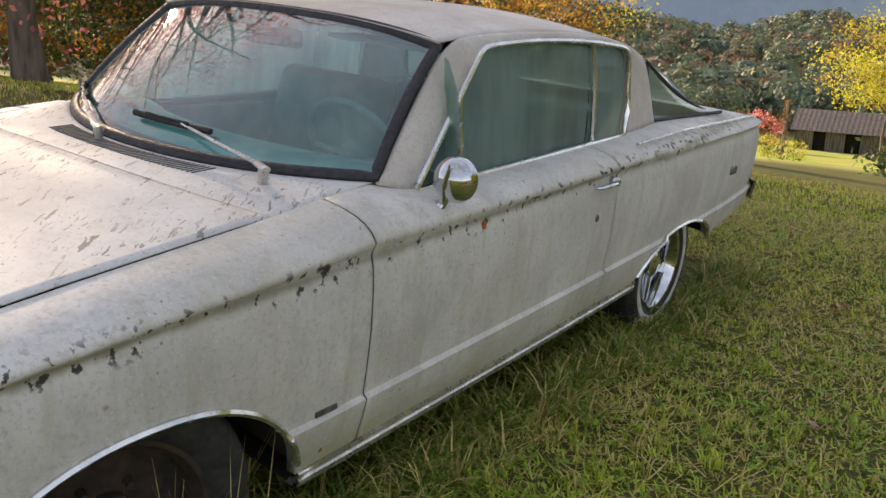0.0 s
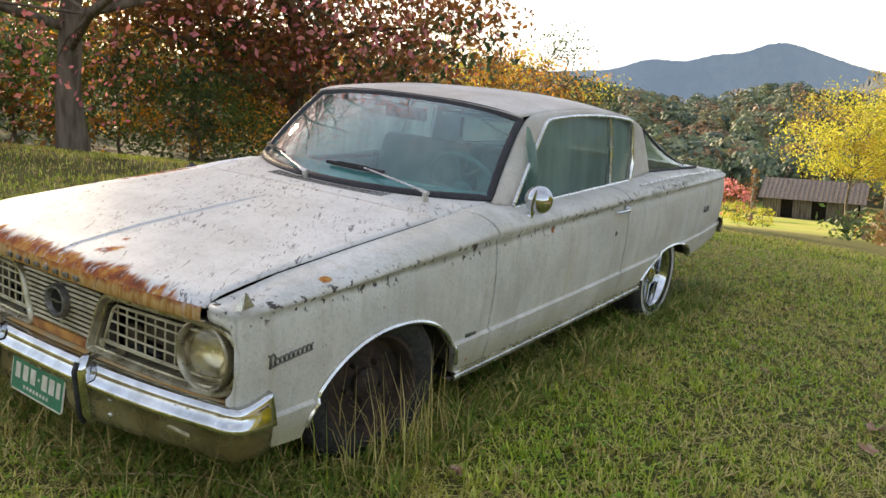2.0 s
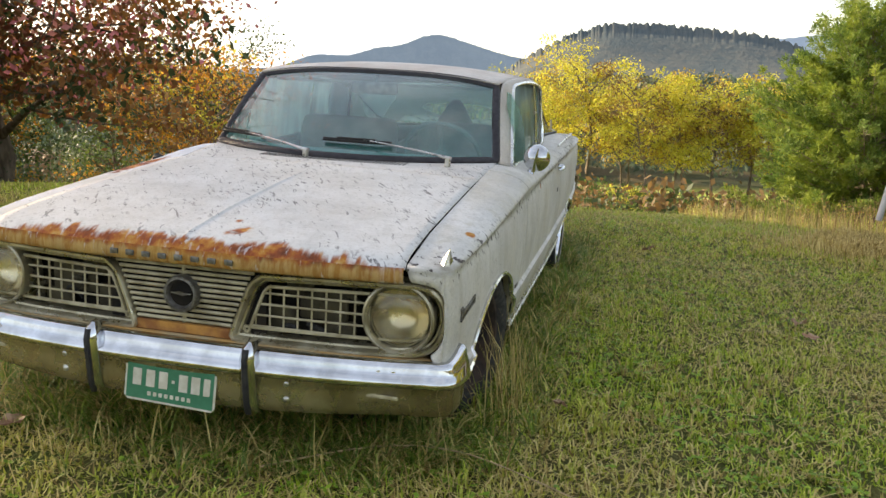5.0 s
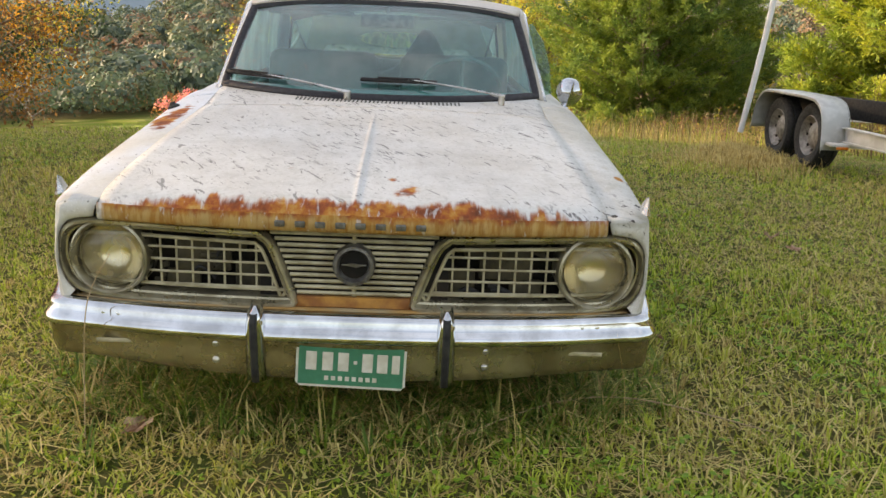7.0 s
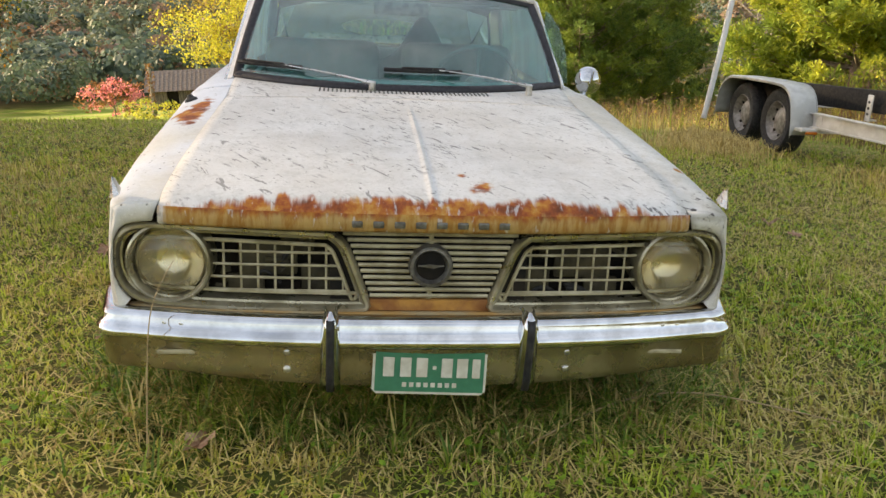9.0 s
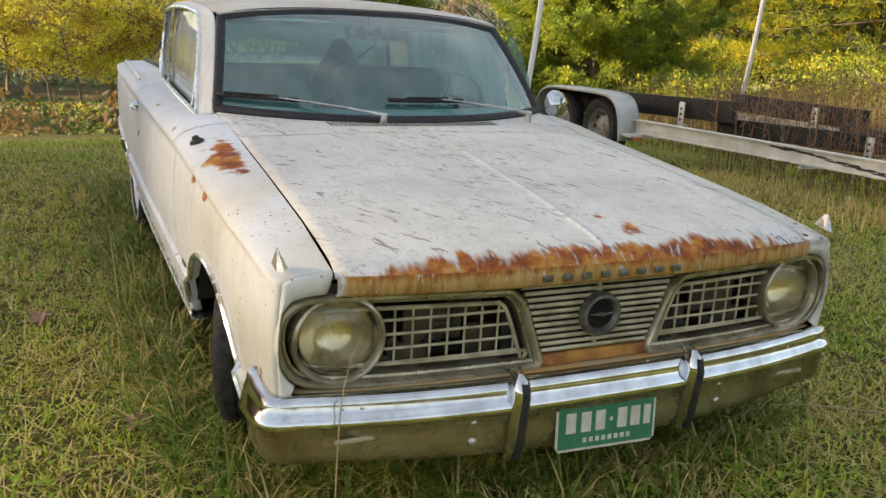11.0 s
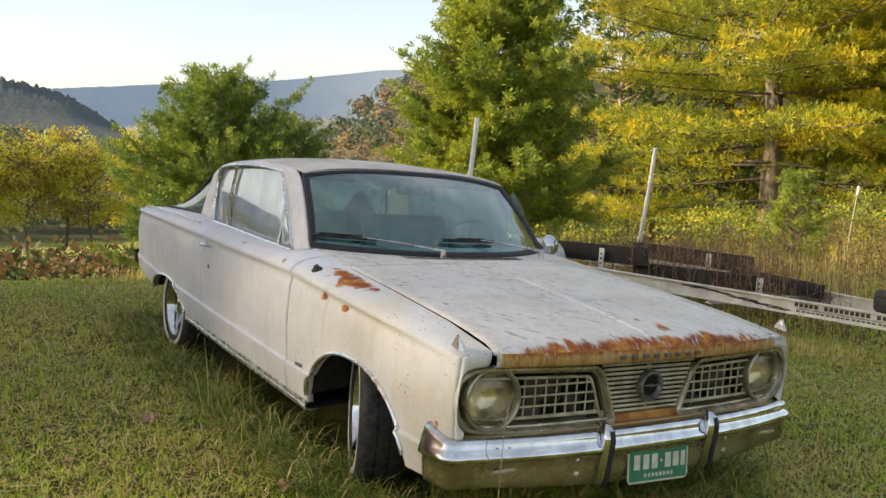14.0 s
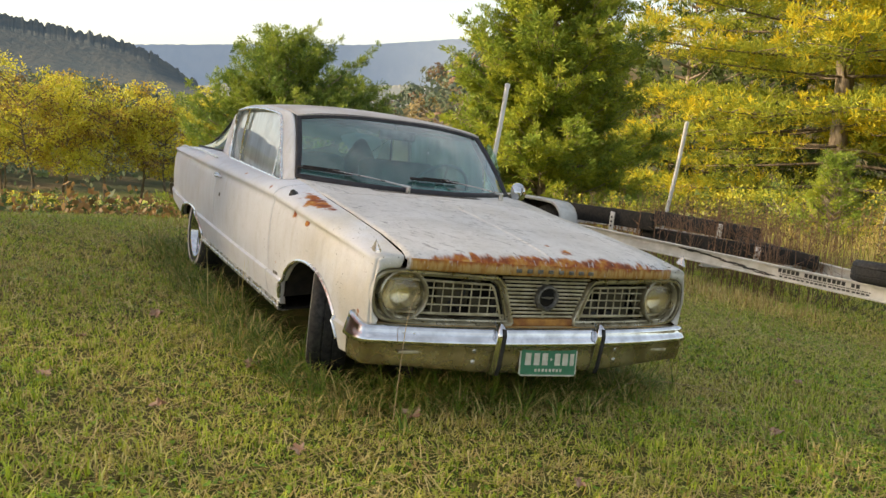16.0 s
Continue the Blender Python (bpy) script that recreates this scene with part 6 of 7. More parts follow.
# ---- wheels ----
def wheel(x, y, z, side, style, steer=0.0, r=.302):
    m = pose(x, y, z, 0, 0, steer) @ Matrix.Rotation(side * math.pi / 2, 4, "Y")
    g = Geo()
    lathe(g, [(r * .62, -.075), (r * .70, -.092), (r * .90, -.094), (r * .97, -.080), (r, -.060), (r, -.030), (r - .006, -.028), (r - .006, -.022), (r, -.020), (r, .020), (r - .006, .022), (r - .006, .028), (r, .030), (r, .060), (r * .97, .080), (r * .90, .094), (r * .70, .092), (r * .62, .075)], 56, m)
    tyre_parent = thing_wheel = part("wheel", g, M_RUBBER, car, "road wheel with a worn black tyre")
    if style != "steel":
        g = Geo()
        lathe(g, [(r * .74, .0935), (r * .75, .0955), (r * .83, .0965), (r * .84, .0945)], 48, m)
        part("whitewall", g, M_WHITEWALL, tyre_parent, "narrow whitewall band")
    g = Geo()
    lathe(g, [(r * .64, .078), (r * .66, .086), (r * .62, .084), (r * .57, .060), (r * .55, .010), (r * .40, .005), (r * .2, .02), (.0, .03)], 44, m)
    part("rim", g, M_RUSTDARK if style == "steel" else M_CHROME, tyre_parent, "rusty steel rim" if style == "steel" else "chrome rim")
    g = Geo()
    if style == "steel":
        lathe(g, [(.055, .02), (.055, .045), (.035, .06), (0, .062)], 24, m)
        for k in range(5):
            q = k / 5 * 2 * math.pi
            lathe(g, [(0, .035), (.010, .033), (.012, .0)], 8, m @ Matrix.Translation((.062 * math.cos(q) * 1.3, .062 * math.sin(q) * 1.3, .01)))
        part("hub", g, M_RUSTDARK, tyre_parent, "rusty hub with studs")
    else:
        for k in range(5):
            q = k / 5 * 2 * math.pi
            rot = m @ Matrix.Rotation(q, 4, "Z")
            box(g, (.105, 0, .035), (.14, .052, .022), .010, m=rot)
        lathe(g, [(.060, .02), (.056, .055), (.040, .066), (0, .068)], 24, m)
        part("spokes", g, M_CHROME, tyre_parent, "five chrome spokes with hub cap")
    return tyre_parent


wheel(.725, 0.83, .275, 1, "steel", -14)
wheel(-.705, 0.90, .270, -1, "mag", -22)
wheel(.760, 3.50, .270, 1, "mag")
wheel(-.760, 3.50, .270, -1, "mag")
part("rear_axle", tube(Geo(), [(-.7, 3.5, .27), (.7, 3.5, .27)], .035, 10), M_DARK, car, "dark rear axle")
part("front_axle", tube(Geo(), [(-.66, .86, .26), (.66, .84, .26)], .03, 10), M_DARK, car, "dark front suspension beam")
part("engine_cradle", box(Geo(), (0, .55, .36), (.9, .7, .12), .03), M_DARK, car, "dark engine cradle")
part("fuel_tank", box(Geo(), (0, 4.2, .42), (1.2, .8, .14), .04), M_DARK, car, "dark fuel tank under the tail")

# ---- boat trailer ----
M_ALU = plain("white_painted_metal", (0.62, 0.61, 0.58), (0.48, 0.47, 0.43), 9, 0.45, 0.0, 0.05)
M_FENDER = plain("pale_grey_fender", (0.52, 0.52, 0.50), (0.42, 0.42, 0.40), 12, 0.4, 0.0, 0.05)
M_CARPET = plain("black_carpet", (0.012, 0.011, 0.010), (0.03, 0.026, 0.022), 40, 0.95, 0, 0.4)
M_PVC = plain("white_plastic", (0.68, 0.68, 0.66), (0.56, 0.56, 0.53), 5, 0.4)
M_YELLOW = plain("yellow_plastic", (0.62, 0.56, 0.05), (0.50, 0.44, 0.05), 9, 0.45)
M_RIM = plain("dirty_steel_rim", (0.34, 0.32, 0.29), (0.18, 0.16, 0.14), 22, 0.5, 0.4)
M_INK = plain("black_lettering", (0.02, 0.02, 0.02), (0.04, 0.04, 0.04), 30, 0.6)
TRAILER = CAR @ Matrix.Translation((.05, -.15, .03)) @ Matrix.Scale(1.06, 4)
trailer = thing("boat_trailer", "empty white boat trailer with black carpeted bunks", "trailer", TRAILER)


def rail(p, q, h, w, name, label=""):
    """A channel beam from p to q."""
    p, q = np.array(p, float), np.array(q, float)
    L = float(np.linalg.norm(q - p))
    d = Vector(q - p).normalized()
    m = Matrix.Translation((p + q) / 2) @ d.to_track_quat("Y", "Z").to_matrix().to_4x4()
    g = Geo()
    a, b, c, d = w / 2, w * .1, h / 2, h / 2 - .012
    extrude(g, [(-a, -c), (a, -c), (a, -d), (b, -d), (b, d), (a, d), (a, c), (-a, c), (-a, d), (-b, d), (-b, -d), (-a, -d)], L, m @ Matrix.Translation((0, L / 2, 0)) @ Matrix.Rotation(math.pi / 2, 4, "X"))
    part(name, g, M_ALU, trailer, label, True, 0, 30)
    return m, L


RA, RB = (3.68, 4.95, .265), (4.52, .55, .262)
mr, LR = rail(RA, RB, .125, .07, "side_rail", "white painted side beam with black lettering")
rail((3.68, 4.95, .265), (3.78, 7.3, .16), .125, .07, "side_rail")
rail((5.85, 5.2, .22), (4.72, .55, .262), .125, .07, "side_rail")
rail((5.85, 5.2, .22), (5.95, 7.3, .14), .125, .07, "side_rail")
rail((4.62, .9, .25), (4.72, -.9, .25), .11, .09, "tongue", "white tongue beam")
for y in (3.4, 5.0, 7.1):
    xa = float(np.interp(y, [.55, 4.95, 7.3], [4.5, 3.68, 3.78]))
    xb = float(np.interp(y, [.55, 5.2, 7.3], [4.74, 5.85, 5.95]))
    rail((xa, y, .20), (xb, y, .17), .07, .06, "cross_beam")
# black marks on the near beam: a jagged swoosh and rows of bars
g = Geo()
def on_rail(s, z):
    """Place on the outer face of the near beam: s metres from its rear end."""
    return mr @ Vector((0, s - LR / 2, z))
inv = mr
face = .0085
rr = np.random.default_rng(3)
def mark(s, z, w, h, lean=0.0):
    yv = s - LR / 2
    pts = [(face, yv, z), (face, yv + w, z), (face, yv + w - lean, z + h), (face, yv - lean, z + h)]
    b = np.array(inv)
    v = np.array(pts) @ b[:3, :3].T + b[:3, 3]
    v2 = np.array([(x + .003, y, z_) for x, y, z_ in pts]) @ b[:3, :3].T + b[:3, 3]
    g.add(np.concatenate([v, v2]), [[0, 1, 2, 3], [7, 6, 5, 4], [0, 4, 5, 1], [1, 5, 6, 2], [2, 6, 7, 3], [3, 7, 4, 0]])
S0 = 1.32
for k in range(26):
    s = S0 + k * .038 + rr.uniform(-.01, .01)
    mark(s, .034 - k * .0030 + rr.uniform(-.012, .012), rr.uniform(.05, .12), rr.uniform(.006, .018), .03)
s = 2.38
for n_ in (5, 9, 2):
    for k in range(n_):
        mark(s, .006, .030, .034)
        s += .042
    s += .04
for row, (z, h, n_) in enumerate(((-.012, .008, 42), (-.036, .014, 20))):
    s = 2.40
    for k in range(n_):
        w = .78 / n_ * .72
        mark(s, z, w, h)
        s += .78 / n_ * (1 if (k * 7) % 5 else 1.25)
part("lettering", g, M_INK, trailer, "black marks and bars on the beam", False)
# bunks and their brackets
def bunk(p, q, w, h):
    p, q = np.array(p, float), np.array(q, float)
    L = float(np.linalg.norm(q - p))
    m = Matrix.Translation((p + q) / 2) @ Vector(q - p).to_track_quat("Y", "Z").to_matrix().to_4x4()
    b = part("bunk", box(Geo(), (0, 0, 0), (w, L, h), .012, m), M_CARPET, trailer, "plank wrapped in ragged black carpet")
    # hanging threads
    g = Geo()
    r2 = np.random.default_rng(int(p[0] * 100))
    for _ in range(46):
        s = r2.uniform(-.5, .5) * L
        x = -w / 2 - .004
        pts = [m @ Vector((x, s, h * r2.uniform(.0, .5))), m @ Vector((x - .01, s + r2.normal(0, .03), -h * .3)), m @ Vector((x - .012, s + r2.normal(0, .05), -h * r2.uniform(.6, 1.1)))]
        tube(g, pts, .0025, 3, caps=False)
    part("loose_threads", g, M_RUSTY, b, "brown threads and vine stems hanging from the plank")
bunk((3.98, 6.9, .36), (4.25, 4.47, .46), .06, .19)
bunk((5.98, 6.4, .36), (5.725, 4.32, .405), .06, .19)
bunk((4.30, 4.72, .312), (5.05, 3.23, .318), .06, .15)
bunk((5.62, 4.5, .30), (5.22, 3.1, .30), .06, .14)
for p in ((4.10, 5.0, .385), (5.60, 4.83, .36), (4.83, 3.52, .27)):
    g = Geo()
    box(g, p, (.012, .075, .22), .004)
    box(g, (p[0] + .03, p[1], p[2] - .10), (.07, .075, .012), .004)
    br = part("bracket", g, M_ALU, trailer, "white upright bracket with bolt holes")
    for dz in (-.05, 0, .05):
        part("bolt", lathe(Geo(), [(0, .006), (.012, .006), (.014, 0)], 10, pose(p[0] - .006, p[1], p[2] + dz, 0, -90, 0)), M_INK, br, "dark bolt head")
# wheel guard
g = Geo()
prof = [(a_ * .95, z_ * 1.03) for a_, z_ in [(-.86, .06), (-.84, .20), (-.78, .34), (-.66, .43), (-.5, .455), (.45, .475), (.60, .455), (.70, .40), (.76, .30), (.79, .16), (.80, .07)]]
line = smooth_line([(0, -a, z) for a, z in prof], 40, 2)
rows = [line + (x, 0, dz) for x, dz in ((-.12, -.03), (-.118, -.008), (-.10, 0), (.12, 0))]
guard = part("wheel_guard", Geo().add(*grid(np.stack(rows) + np.array((3.60, 5.85, .055)), True)), M_FENDER, trailer, "rounded pale grey wheel guard over twin tyres", True, 0.006)
rows = [line + (.11, 0, 0), np.stack([np.full(40, .11), line[:, 1], np.full(40, .10)], 1)]
part("guard_back", Geo().add(*grid(np.stack(rows) + np.array((3.60, 5.85, .055)))), M_DARK, guard, "dark inner wall", True, 0.004)
g = Geo()
box(g, (3.64, 5.02, .185), (.26, .12, .025), .006)
step = part("step", g, M_ALU, guard, "small step in front of the guard")
part("marker_lamp", box(Geo(), (3.60, 4.955, .165), (.10, .02, .022), .006), M_AMBER, step, "amber side marker lamp")
for y in (5.56, 6.26):
    r = .29
    m = pose(3.66, y, .185 - (y - 5.5) * .03) @ Matrix.Rotation(-math.pi / 2, 4, "Y")
    g = Geo()
    lathe(g, [(r * .60, -.07), (r * .72, -.09), (r * .9, -.09), (r * .98, -.07), (r, -.04), (r - .007, -.035), (r - .007, -.028), (r, -.024), (r, .024), (r - .007, .028), (r - .007, .035), (r, .04), (r * .98, .07), (r * .9, .09), (r * .72, .09), (r * .60, .07)], 44, m)
    w_ = part("wheel", g, M_RUBBER, trailer, "black trailer tyre")
    g = Geo()
    lathe(g, [(r * .62, .075), (r * .60, .082), (r * .54, .05), (r * .42, .02), (r * .30, .045), (r * .16, .05), (0, .055)], 30, m)
    rim_ = part("rim", g, M_RIM, w_, "dirty pale steel rim")
    g = Geo()
    for k in range(8):
        q = k / 8 * 2 * math.pi
        lathe(g, [(0, .038), (.014, .036), (.017, .022)], 8, m @ Matrix.Translation((r * .46 * math.cos(q), r * .46 * math.sin(q), .0)))
    # hole shade drawn as near-black caps on the rim
    part("rim_holes", g, M_DARK, w_, "near-black caps standing in for shaded vent holes in the rim")
# upright guide poles
for p, q in (((3.46, 6.86, .02), (3.72, 7.03, 1.85)), ((7.22, 7.62, .02), (7.17, 7.37, 1.745))):
    d = np.array(q) - np.array(p)
    n_ = 7
    pts = [np.array(p) + d * f + np.array((.02 * math.sin(f * 3), 0, 0)) for f in np.linspace(0, 1, n_)]
    g = tube(Geo(), pts, .030, 14)
    pole = part("guide_pole", g, M_PVC, trailer, "upright white plastic guide pole")
    part("pole_cap", tube(Geo(), [pts[-1] - d * .02 / np.linalg.norm(d), pts[-1] + d * .03 / np.linalg.norm(d)], .034, 14), M_PVC, pole, "white cap")
# spare wheel lying on the tongue
m = pose(4.52, 1.80, .405, -1.5, 3, 0)
g = Geo()
r = .315
lathe(g, [(r * .60, -.07), (r * .72, -.09), (r * .9, -.09), (r * .98, -.07), (r, -.04), (r - .007, -.035), (r - .007, -.028), (r, -.024), (r, .024), (r - .007, .028), (r - .007, .035), (r, .04), (r * .98, .07), (r * .9, .09), (r * .72, .09), (r * .60, .07)], 44, m)
sp = part("spare_tyre", g, M_RUBBER, trailer, "spare tyre lying flat on the frame")
g = Geo()
lathe(g, [(r * .62, .075), (r * .60, .082), (r * .54, .05), (r * .42, .02), (0, .03)], 30, m)
part("rim", g, M_BADGE, sp, "grey steel rim")

# winch stand with its yellow bow roller
g = Geo()
box(g, (4.33, 1.46, .58), (.06, .07, .72), .008)
box(g, (4.25, 1.50, .80), (.14, .10, .09), .01)
box(g, (4.33, 1.33, .42), (.04, .22, .05), .006, pose(0, 0, 0))
stand = part("winch_stand", g, M_ALU, trailer, "white upright winch stand")
g = Geo()
m = pose(4.23, 1.52, 1.03) @ Matrix.Rotation(math.pi / 2, 4, "Y")
lathe(g, [(0, -.115), (.075, -.115), (.082, -.10), (.070, -.07), (.045, -.03), (.038, 0), (.045, .03), (.070, .07), (.082, .10), (.075, .115), (0, .115)], 24, m)
part("bow_roller", g, M_YELLOW, stand, "yellow plastic bow roller")
part("roller_bracket", box(Geo(), (4.33, 1.48, .98), (.02, .05, .14), .004), M_INK, stand, "dark roller bracket")
part("winch_drum", lathe(Geo(), [(0, -.05), (.05, -.05), (.05, .05), (0, .05)], 18, pose(4.23, 1.50, .70) @ Matrix.Rotation(math.pi / 2, 4, "Y")), M_INK, stand, "dark winch drum")

# ---- barn, poles ----
def planks(name, c1, c2):
    m = Mat(name, 0.9, 0, 0.2)
    k = m.noise(1, 5, m.mapped((5, 5, .5)))
    m.color(m.mix(m.span(k, 0.35, 0.65), c1, c2)).bump(k, 0.5, 0.02)
    return m.mat
M_BARNWOOD = planks("grey_barn_boards", (0.10, 0.085, 0.075), (0.20, 0.175, 0.155))
M_TIN = planks("rusty_tin_roof", (0.15, 0.115, 0.10), (0.24, 0.20, 0.175))
bx, by, bz = at(9.4, 134, EYE_A)
barn = thing("barn", "old grey board barn with a rusty tin gable roof", "barn", pose(bx, by, bz, 0, 0, 4))
g = Geo()
for i, x in enumerate(np.arange(-6.2, 6.2, .31)):
    if abs(x - 1.0) < .9 or abs(x + 3.2) < .8:
        continue
    part("board", box(Geo(), (x, -4, 1.5), (.285, .06, 3.4 + .08 * math.sin(i * 5)), .01, seg=1), M_BARNWOOD, barn, "", False)
for x in (-6.25, 6.25):
    for y in np.arange(-4, 4.1, .31):
        zt = 3.1 + 2.3 * (1 - abs(y) / 4)
        part("board", box(Geo(), (x, y, zt / 2), (.06, .285, zt), .01, seg=1), M_BARNWOOD, barn, "", False)
# inner shade of the barn, drawn as a near-black box
part("dark_inside", box(Geo(), (0, .2, 1.5), (12.2, 7.6, 3.0), .02), M_DARK, barn, "near-black box standing in for shade behind the open doors")
for s in (-1, 1):
    for k in range(22):
        x = -6.9 + k * .63
        g = Geo()
        rm = pose(0, s * 2.35, 4.28, 0, 0, 0) @ Matrix.Rotation(-s * .53, 4, "X")
        box(g, (x + .3, 0, 0), (.61, 5.1, .04), .006, m=rm, seg=1)
        box(g, (x, 0, .03), (.05, 5.1, .05), .01, m=rm, seg=1)
        part("roof_sheet", g, M_TIN, barn, "", False)
M_POLEWOOD = bark_mat("pole_wood", (0.24, 0.22, 0.19), (0.36, 0.33, 0.29))
x, y, z = at(5.5, 92, EYE_A)
upole = thing("utility_pole", "grey wooden utility pole in the field", "pole", pose(x, y, z - .3, 0, 0, 0))
part("post", tube(Geo(), [(0, 0, 0), (.12, 0, 9.2)], [.16, .11], 10), M_POLEWOOD, upole)
part("transformer", tube(Geo(), [(.3, 0, 7.4), (.3, 0, 8.2)], .2, 10), M_FENDER, upole, "small grey transformer can")
x, y, z = at(12.9, 81, EYE_A)
vpost = thing("vine_post", "old post wrapped in red-brown vines", "post", pose(x, y, z - .2, 0, 0, 0))
g = tube(Geo(), [(0, 0, 0), (.06, 0, 5.2)], [.14, .12], 9)
part("post", g, M_POLEWOOD, vpost)
r_ = np.random.default_rng(4)
part("vines", Geo().add(*quads(np.c_[r_.normal(0, .16, 420), r_.normal(0, .16, 420), r_.uniform(0, 5.2, 420)], .12, r_)), L_RUSTY, vpost, "red-brown creeper leaves", False, 0, 0)
x, y, z = at(14.55, 116, EYE_A)
leaf_tree("red_shrub", "round maroon autumn shrub near the barn", (x, y, z), 4.6, 3.2, [L_RED, L_RED, L_RUSTY], 1600, .2, 91, .04, .02, 12, "", M_BARK)
for az, d in ((12.3, 84), (10.2, 74), (-.6, 62), (-2.2, 58), (11.6, 70)):
    x, y, z = at(az, d)
    leaf_tree("yellow_shrub", "small bright yellow-green shrub in the grass", (x, y, z), 1.9, 1.0, [L_YELLOW, L_GREEN, L_YELLOW], 500, .09, int(400 + az * 10), .03, .015, 8, "shrubs in the field", M_BARK)
M_STEM = plain("dead_stem", (0.16, 0.085, 0.05), (0.26, 0.15, 0.085), 20, 0.8)
M_STEMPALE = plain("dry_stem_straw", (0.42, 0.30, 0.16), (0.34, 0.24, 0.13), 20, 0.7)
# ---- grass ----
INV = np.array(CAR.inverted())


def blades(pts, length, width, r_, lean=.55, curl=.5, head=None):
    """Bent grass blades standing at the points."""
    n = len(pts)
    a = r_.uniform(0, 2 * np.pi, n) if head is None else head
    d = np.stack([np.cos(a), np.sin(a), np.zeros(n)], 1)
    s = np.stack([-np.sin(a), np.cos(a), np.zeros(n)], 1)
    l = (np.asarray(length) * r_.uniform(.55, 1.3, n))[:, None]
    w = (np.asarray(width) * r_.uniform(.7, 1.25, n))[:, None]
    t = np.abs(r_.normal(0, lean, n))[:, None]
    up = np.array((0, 0, 1.0))
    k1 = d * np.sin(t * .6) + up * np.cos(t * .6)
    k2 = d * np.sin(np.minimum(t * 1.5 + curl * .5, 2.0)) + up * np.cos(np.minimum(t * 1.5 + curl * .5, 2.0))
    mid = pts + k1 * l * .55
    tip = mid + k2 * l * .5
    v = np.stack([pts - s * w, pts + s * w, mid + s * w * .8, mid - s * w * .8, tip], 1)
    b = np.arange(n)[:, None] * 5
    return v.reshape(-1, 3), b + np.array([[0, 1, 2, 3]]), b + np.array([[3, 2, 4]])


def lay(name, pts, length, width, mats, seed, label, lean=.55, curl=.5, split=None, head=None):
    r_ = np.random.default_rng(seed)
    v, q, t = blades(pts, length, width, r_, lean, curl, head)
    g = Geo()
    g.v.append(v)
    g.n = len(v)
    if split is None:
        g.f, g.m = [q, t], [0, 0]
    else:
        g.f, g.m = [q[split], t[split], q[~split], t[~split]], [0, 0, 1, 1]
    return tagged(part(name, g, mats, None, "", False, 0, 0), label, "grass", kind="stuff")


def scatter(n, x0, x1, y0, y1, r_):
    return np.stack([r_.uniform(x0, x1, n), r_.uniform(y0, y1, n)], 1)


def clump(p, scale, seed):
    """Smooth patchiness between 0 and 1."""
    q = np.random.default_rng(seed)
    out = np.zeros(len(p))
    for _ in range(6):
        k = q.normal(0, 1, 2) * scale
        out += np.sin(p @ k + q.uniform(0, 6.28))
    return 1 / (1 + np.exp(-out * .9))


def on_ground(p):
    return np.c_[p, ground_z(p[:, 0], p[:, 1])]


def under_car(p, m=0.0):
    q = np.c_[p, np.full(len(p), .1), np.ones(len(p))] @ INV.T
    return (np.abs(q[:, 0]) < .80 - m) & (q[:, 1] > .12 + m) & (q[:, 1] < 4.7 - m)


r_ = np.random.default_rng(77)
def tufts(c, k, spread, r_):
    """k points round each centre and the bearing in which each leans."""
    n = len(c)
    a = r_.uniform(0, 2 * np.pi, (n, k))
    rr_ = np.abs(r_.normal(0, spread, (n, k)))
    p = c[:, None] + np.stack([np.cos(a) * rr_, np.sin(a) * rr_], -1)
    drift = r_.uniform(0, 2 * np.pi, (n, 1))
    head = np.where(r_.random((n, k)) < .35, drift + r_.normal(0, .5, (n, k)), a + r_.normal(0, .5, (n, k)))
    return p.reshape(-1, 2), head.reshape(-1)


cen = scatter(43000, -8.2, 4.6, -3.6, 8.8, r_)
cen = cen[~under_car(cen)]
dist = np.hypot((cen[:, 0] + 2.3) / 1.0, (cen[:, 1] - .2) / 1.05)
cen = cen[r_.random(len(cen)) < np.clip(1.25 - dist / 9.0, .38, 1)]
size = np.repeat(.70 + .85 * clump(cen, 2.6, 4) ** 2 * r_.uniform(.4, 1.5, len(cen)), 8)
near, head = tufts(cen, 8, .022, r_)
dry = r_.random(len(near)) < np.repeat((r_.random(len(cen)) < .10 + .30 * clump(cen, 1.3, 2) ** 2) * .75 + .07, 8)
lay("grass", on_ground(near), .050 * size, .0033, [B_STRAW, B_GRASS], 1, "short mown grass mixed with dry straw", 1.0, 1.3, dry, head)
# thin carpet of leaf tips between the tufts
cp = scatter(330000, -7.4, 3.4, -3.4, 7.6, r_)
cp = cp[~under_car(cp)]
cp = cp[r_.random(len(cp)) < np.clip(1.2 - np.hypot(cp[:, 0] + 2.3, cp[:, 1] - .2) / 7.5, .25, 1)]
c3 = on_ground(cp)
a = r_.uniform(0, 6.28, len(cp))
rise = r_.uniform(.1, 1.1, len(cp))
ln = r_.uniform(.020, .048, len(cp))
d = np.stack([np.cos(a) * np.cos(rise), np.sin(a) * np.cos(rise), np.sin(rise)], 1) * ln[:, None]
s = np.stack([-np.sin(a), np.cos(a), np.zeros(len(cp))], 1) * r_.uniform(.003, .0055, len(cp))[:, None]
v = np.stack([c3 - s, c3 + s, c3 + d], 1).reshape(-1, 3)
f = np.arange(len(cp) * 3).reshape(-1, 3)
brown = r_.random(len(cp)) < .08 + .30 * clump(cp, 1.6, 41)
g = Geo().add(v, f[brown])
g.f.append(f[~brown])
g.m.append(1)
tagged(part("grass", g, [B_STRAW, B_GRASS], None, "", False, 0, 0), "low matted grass close to the ground", "grass", kind="stuff")
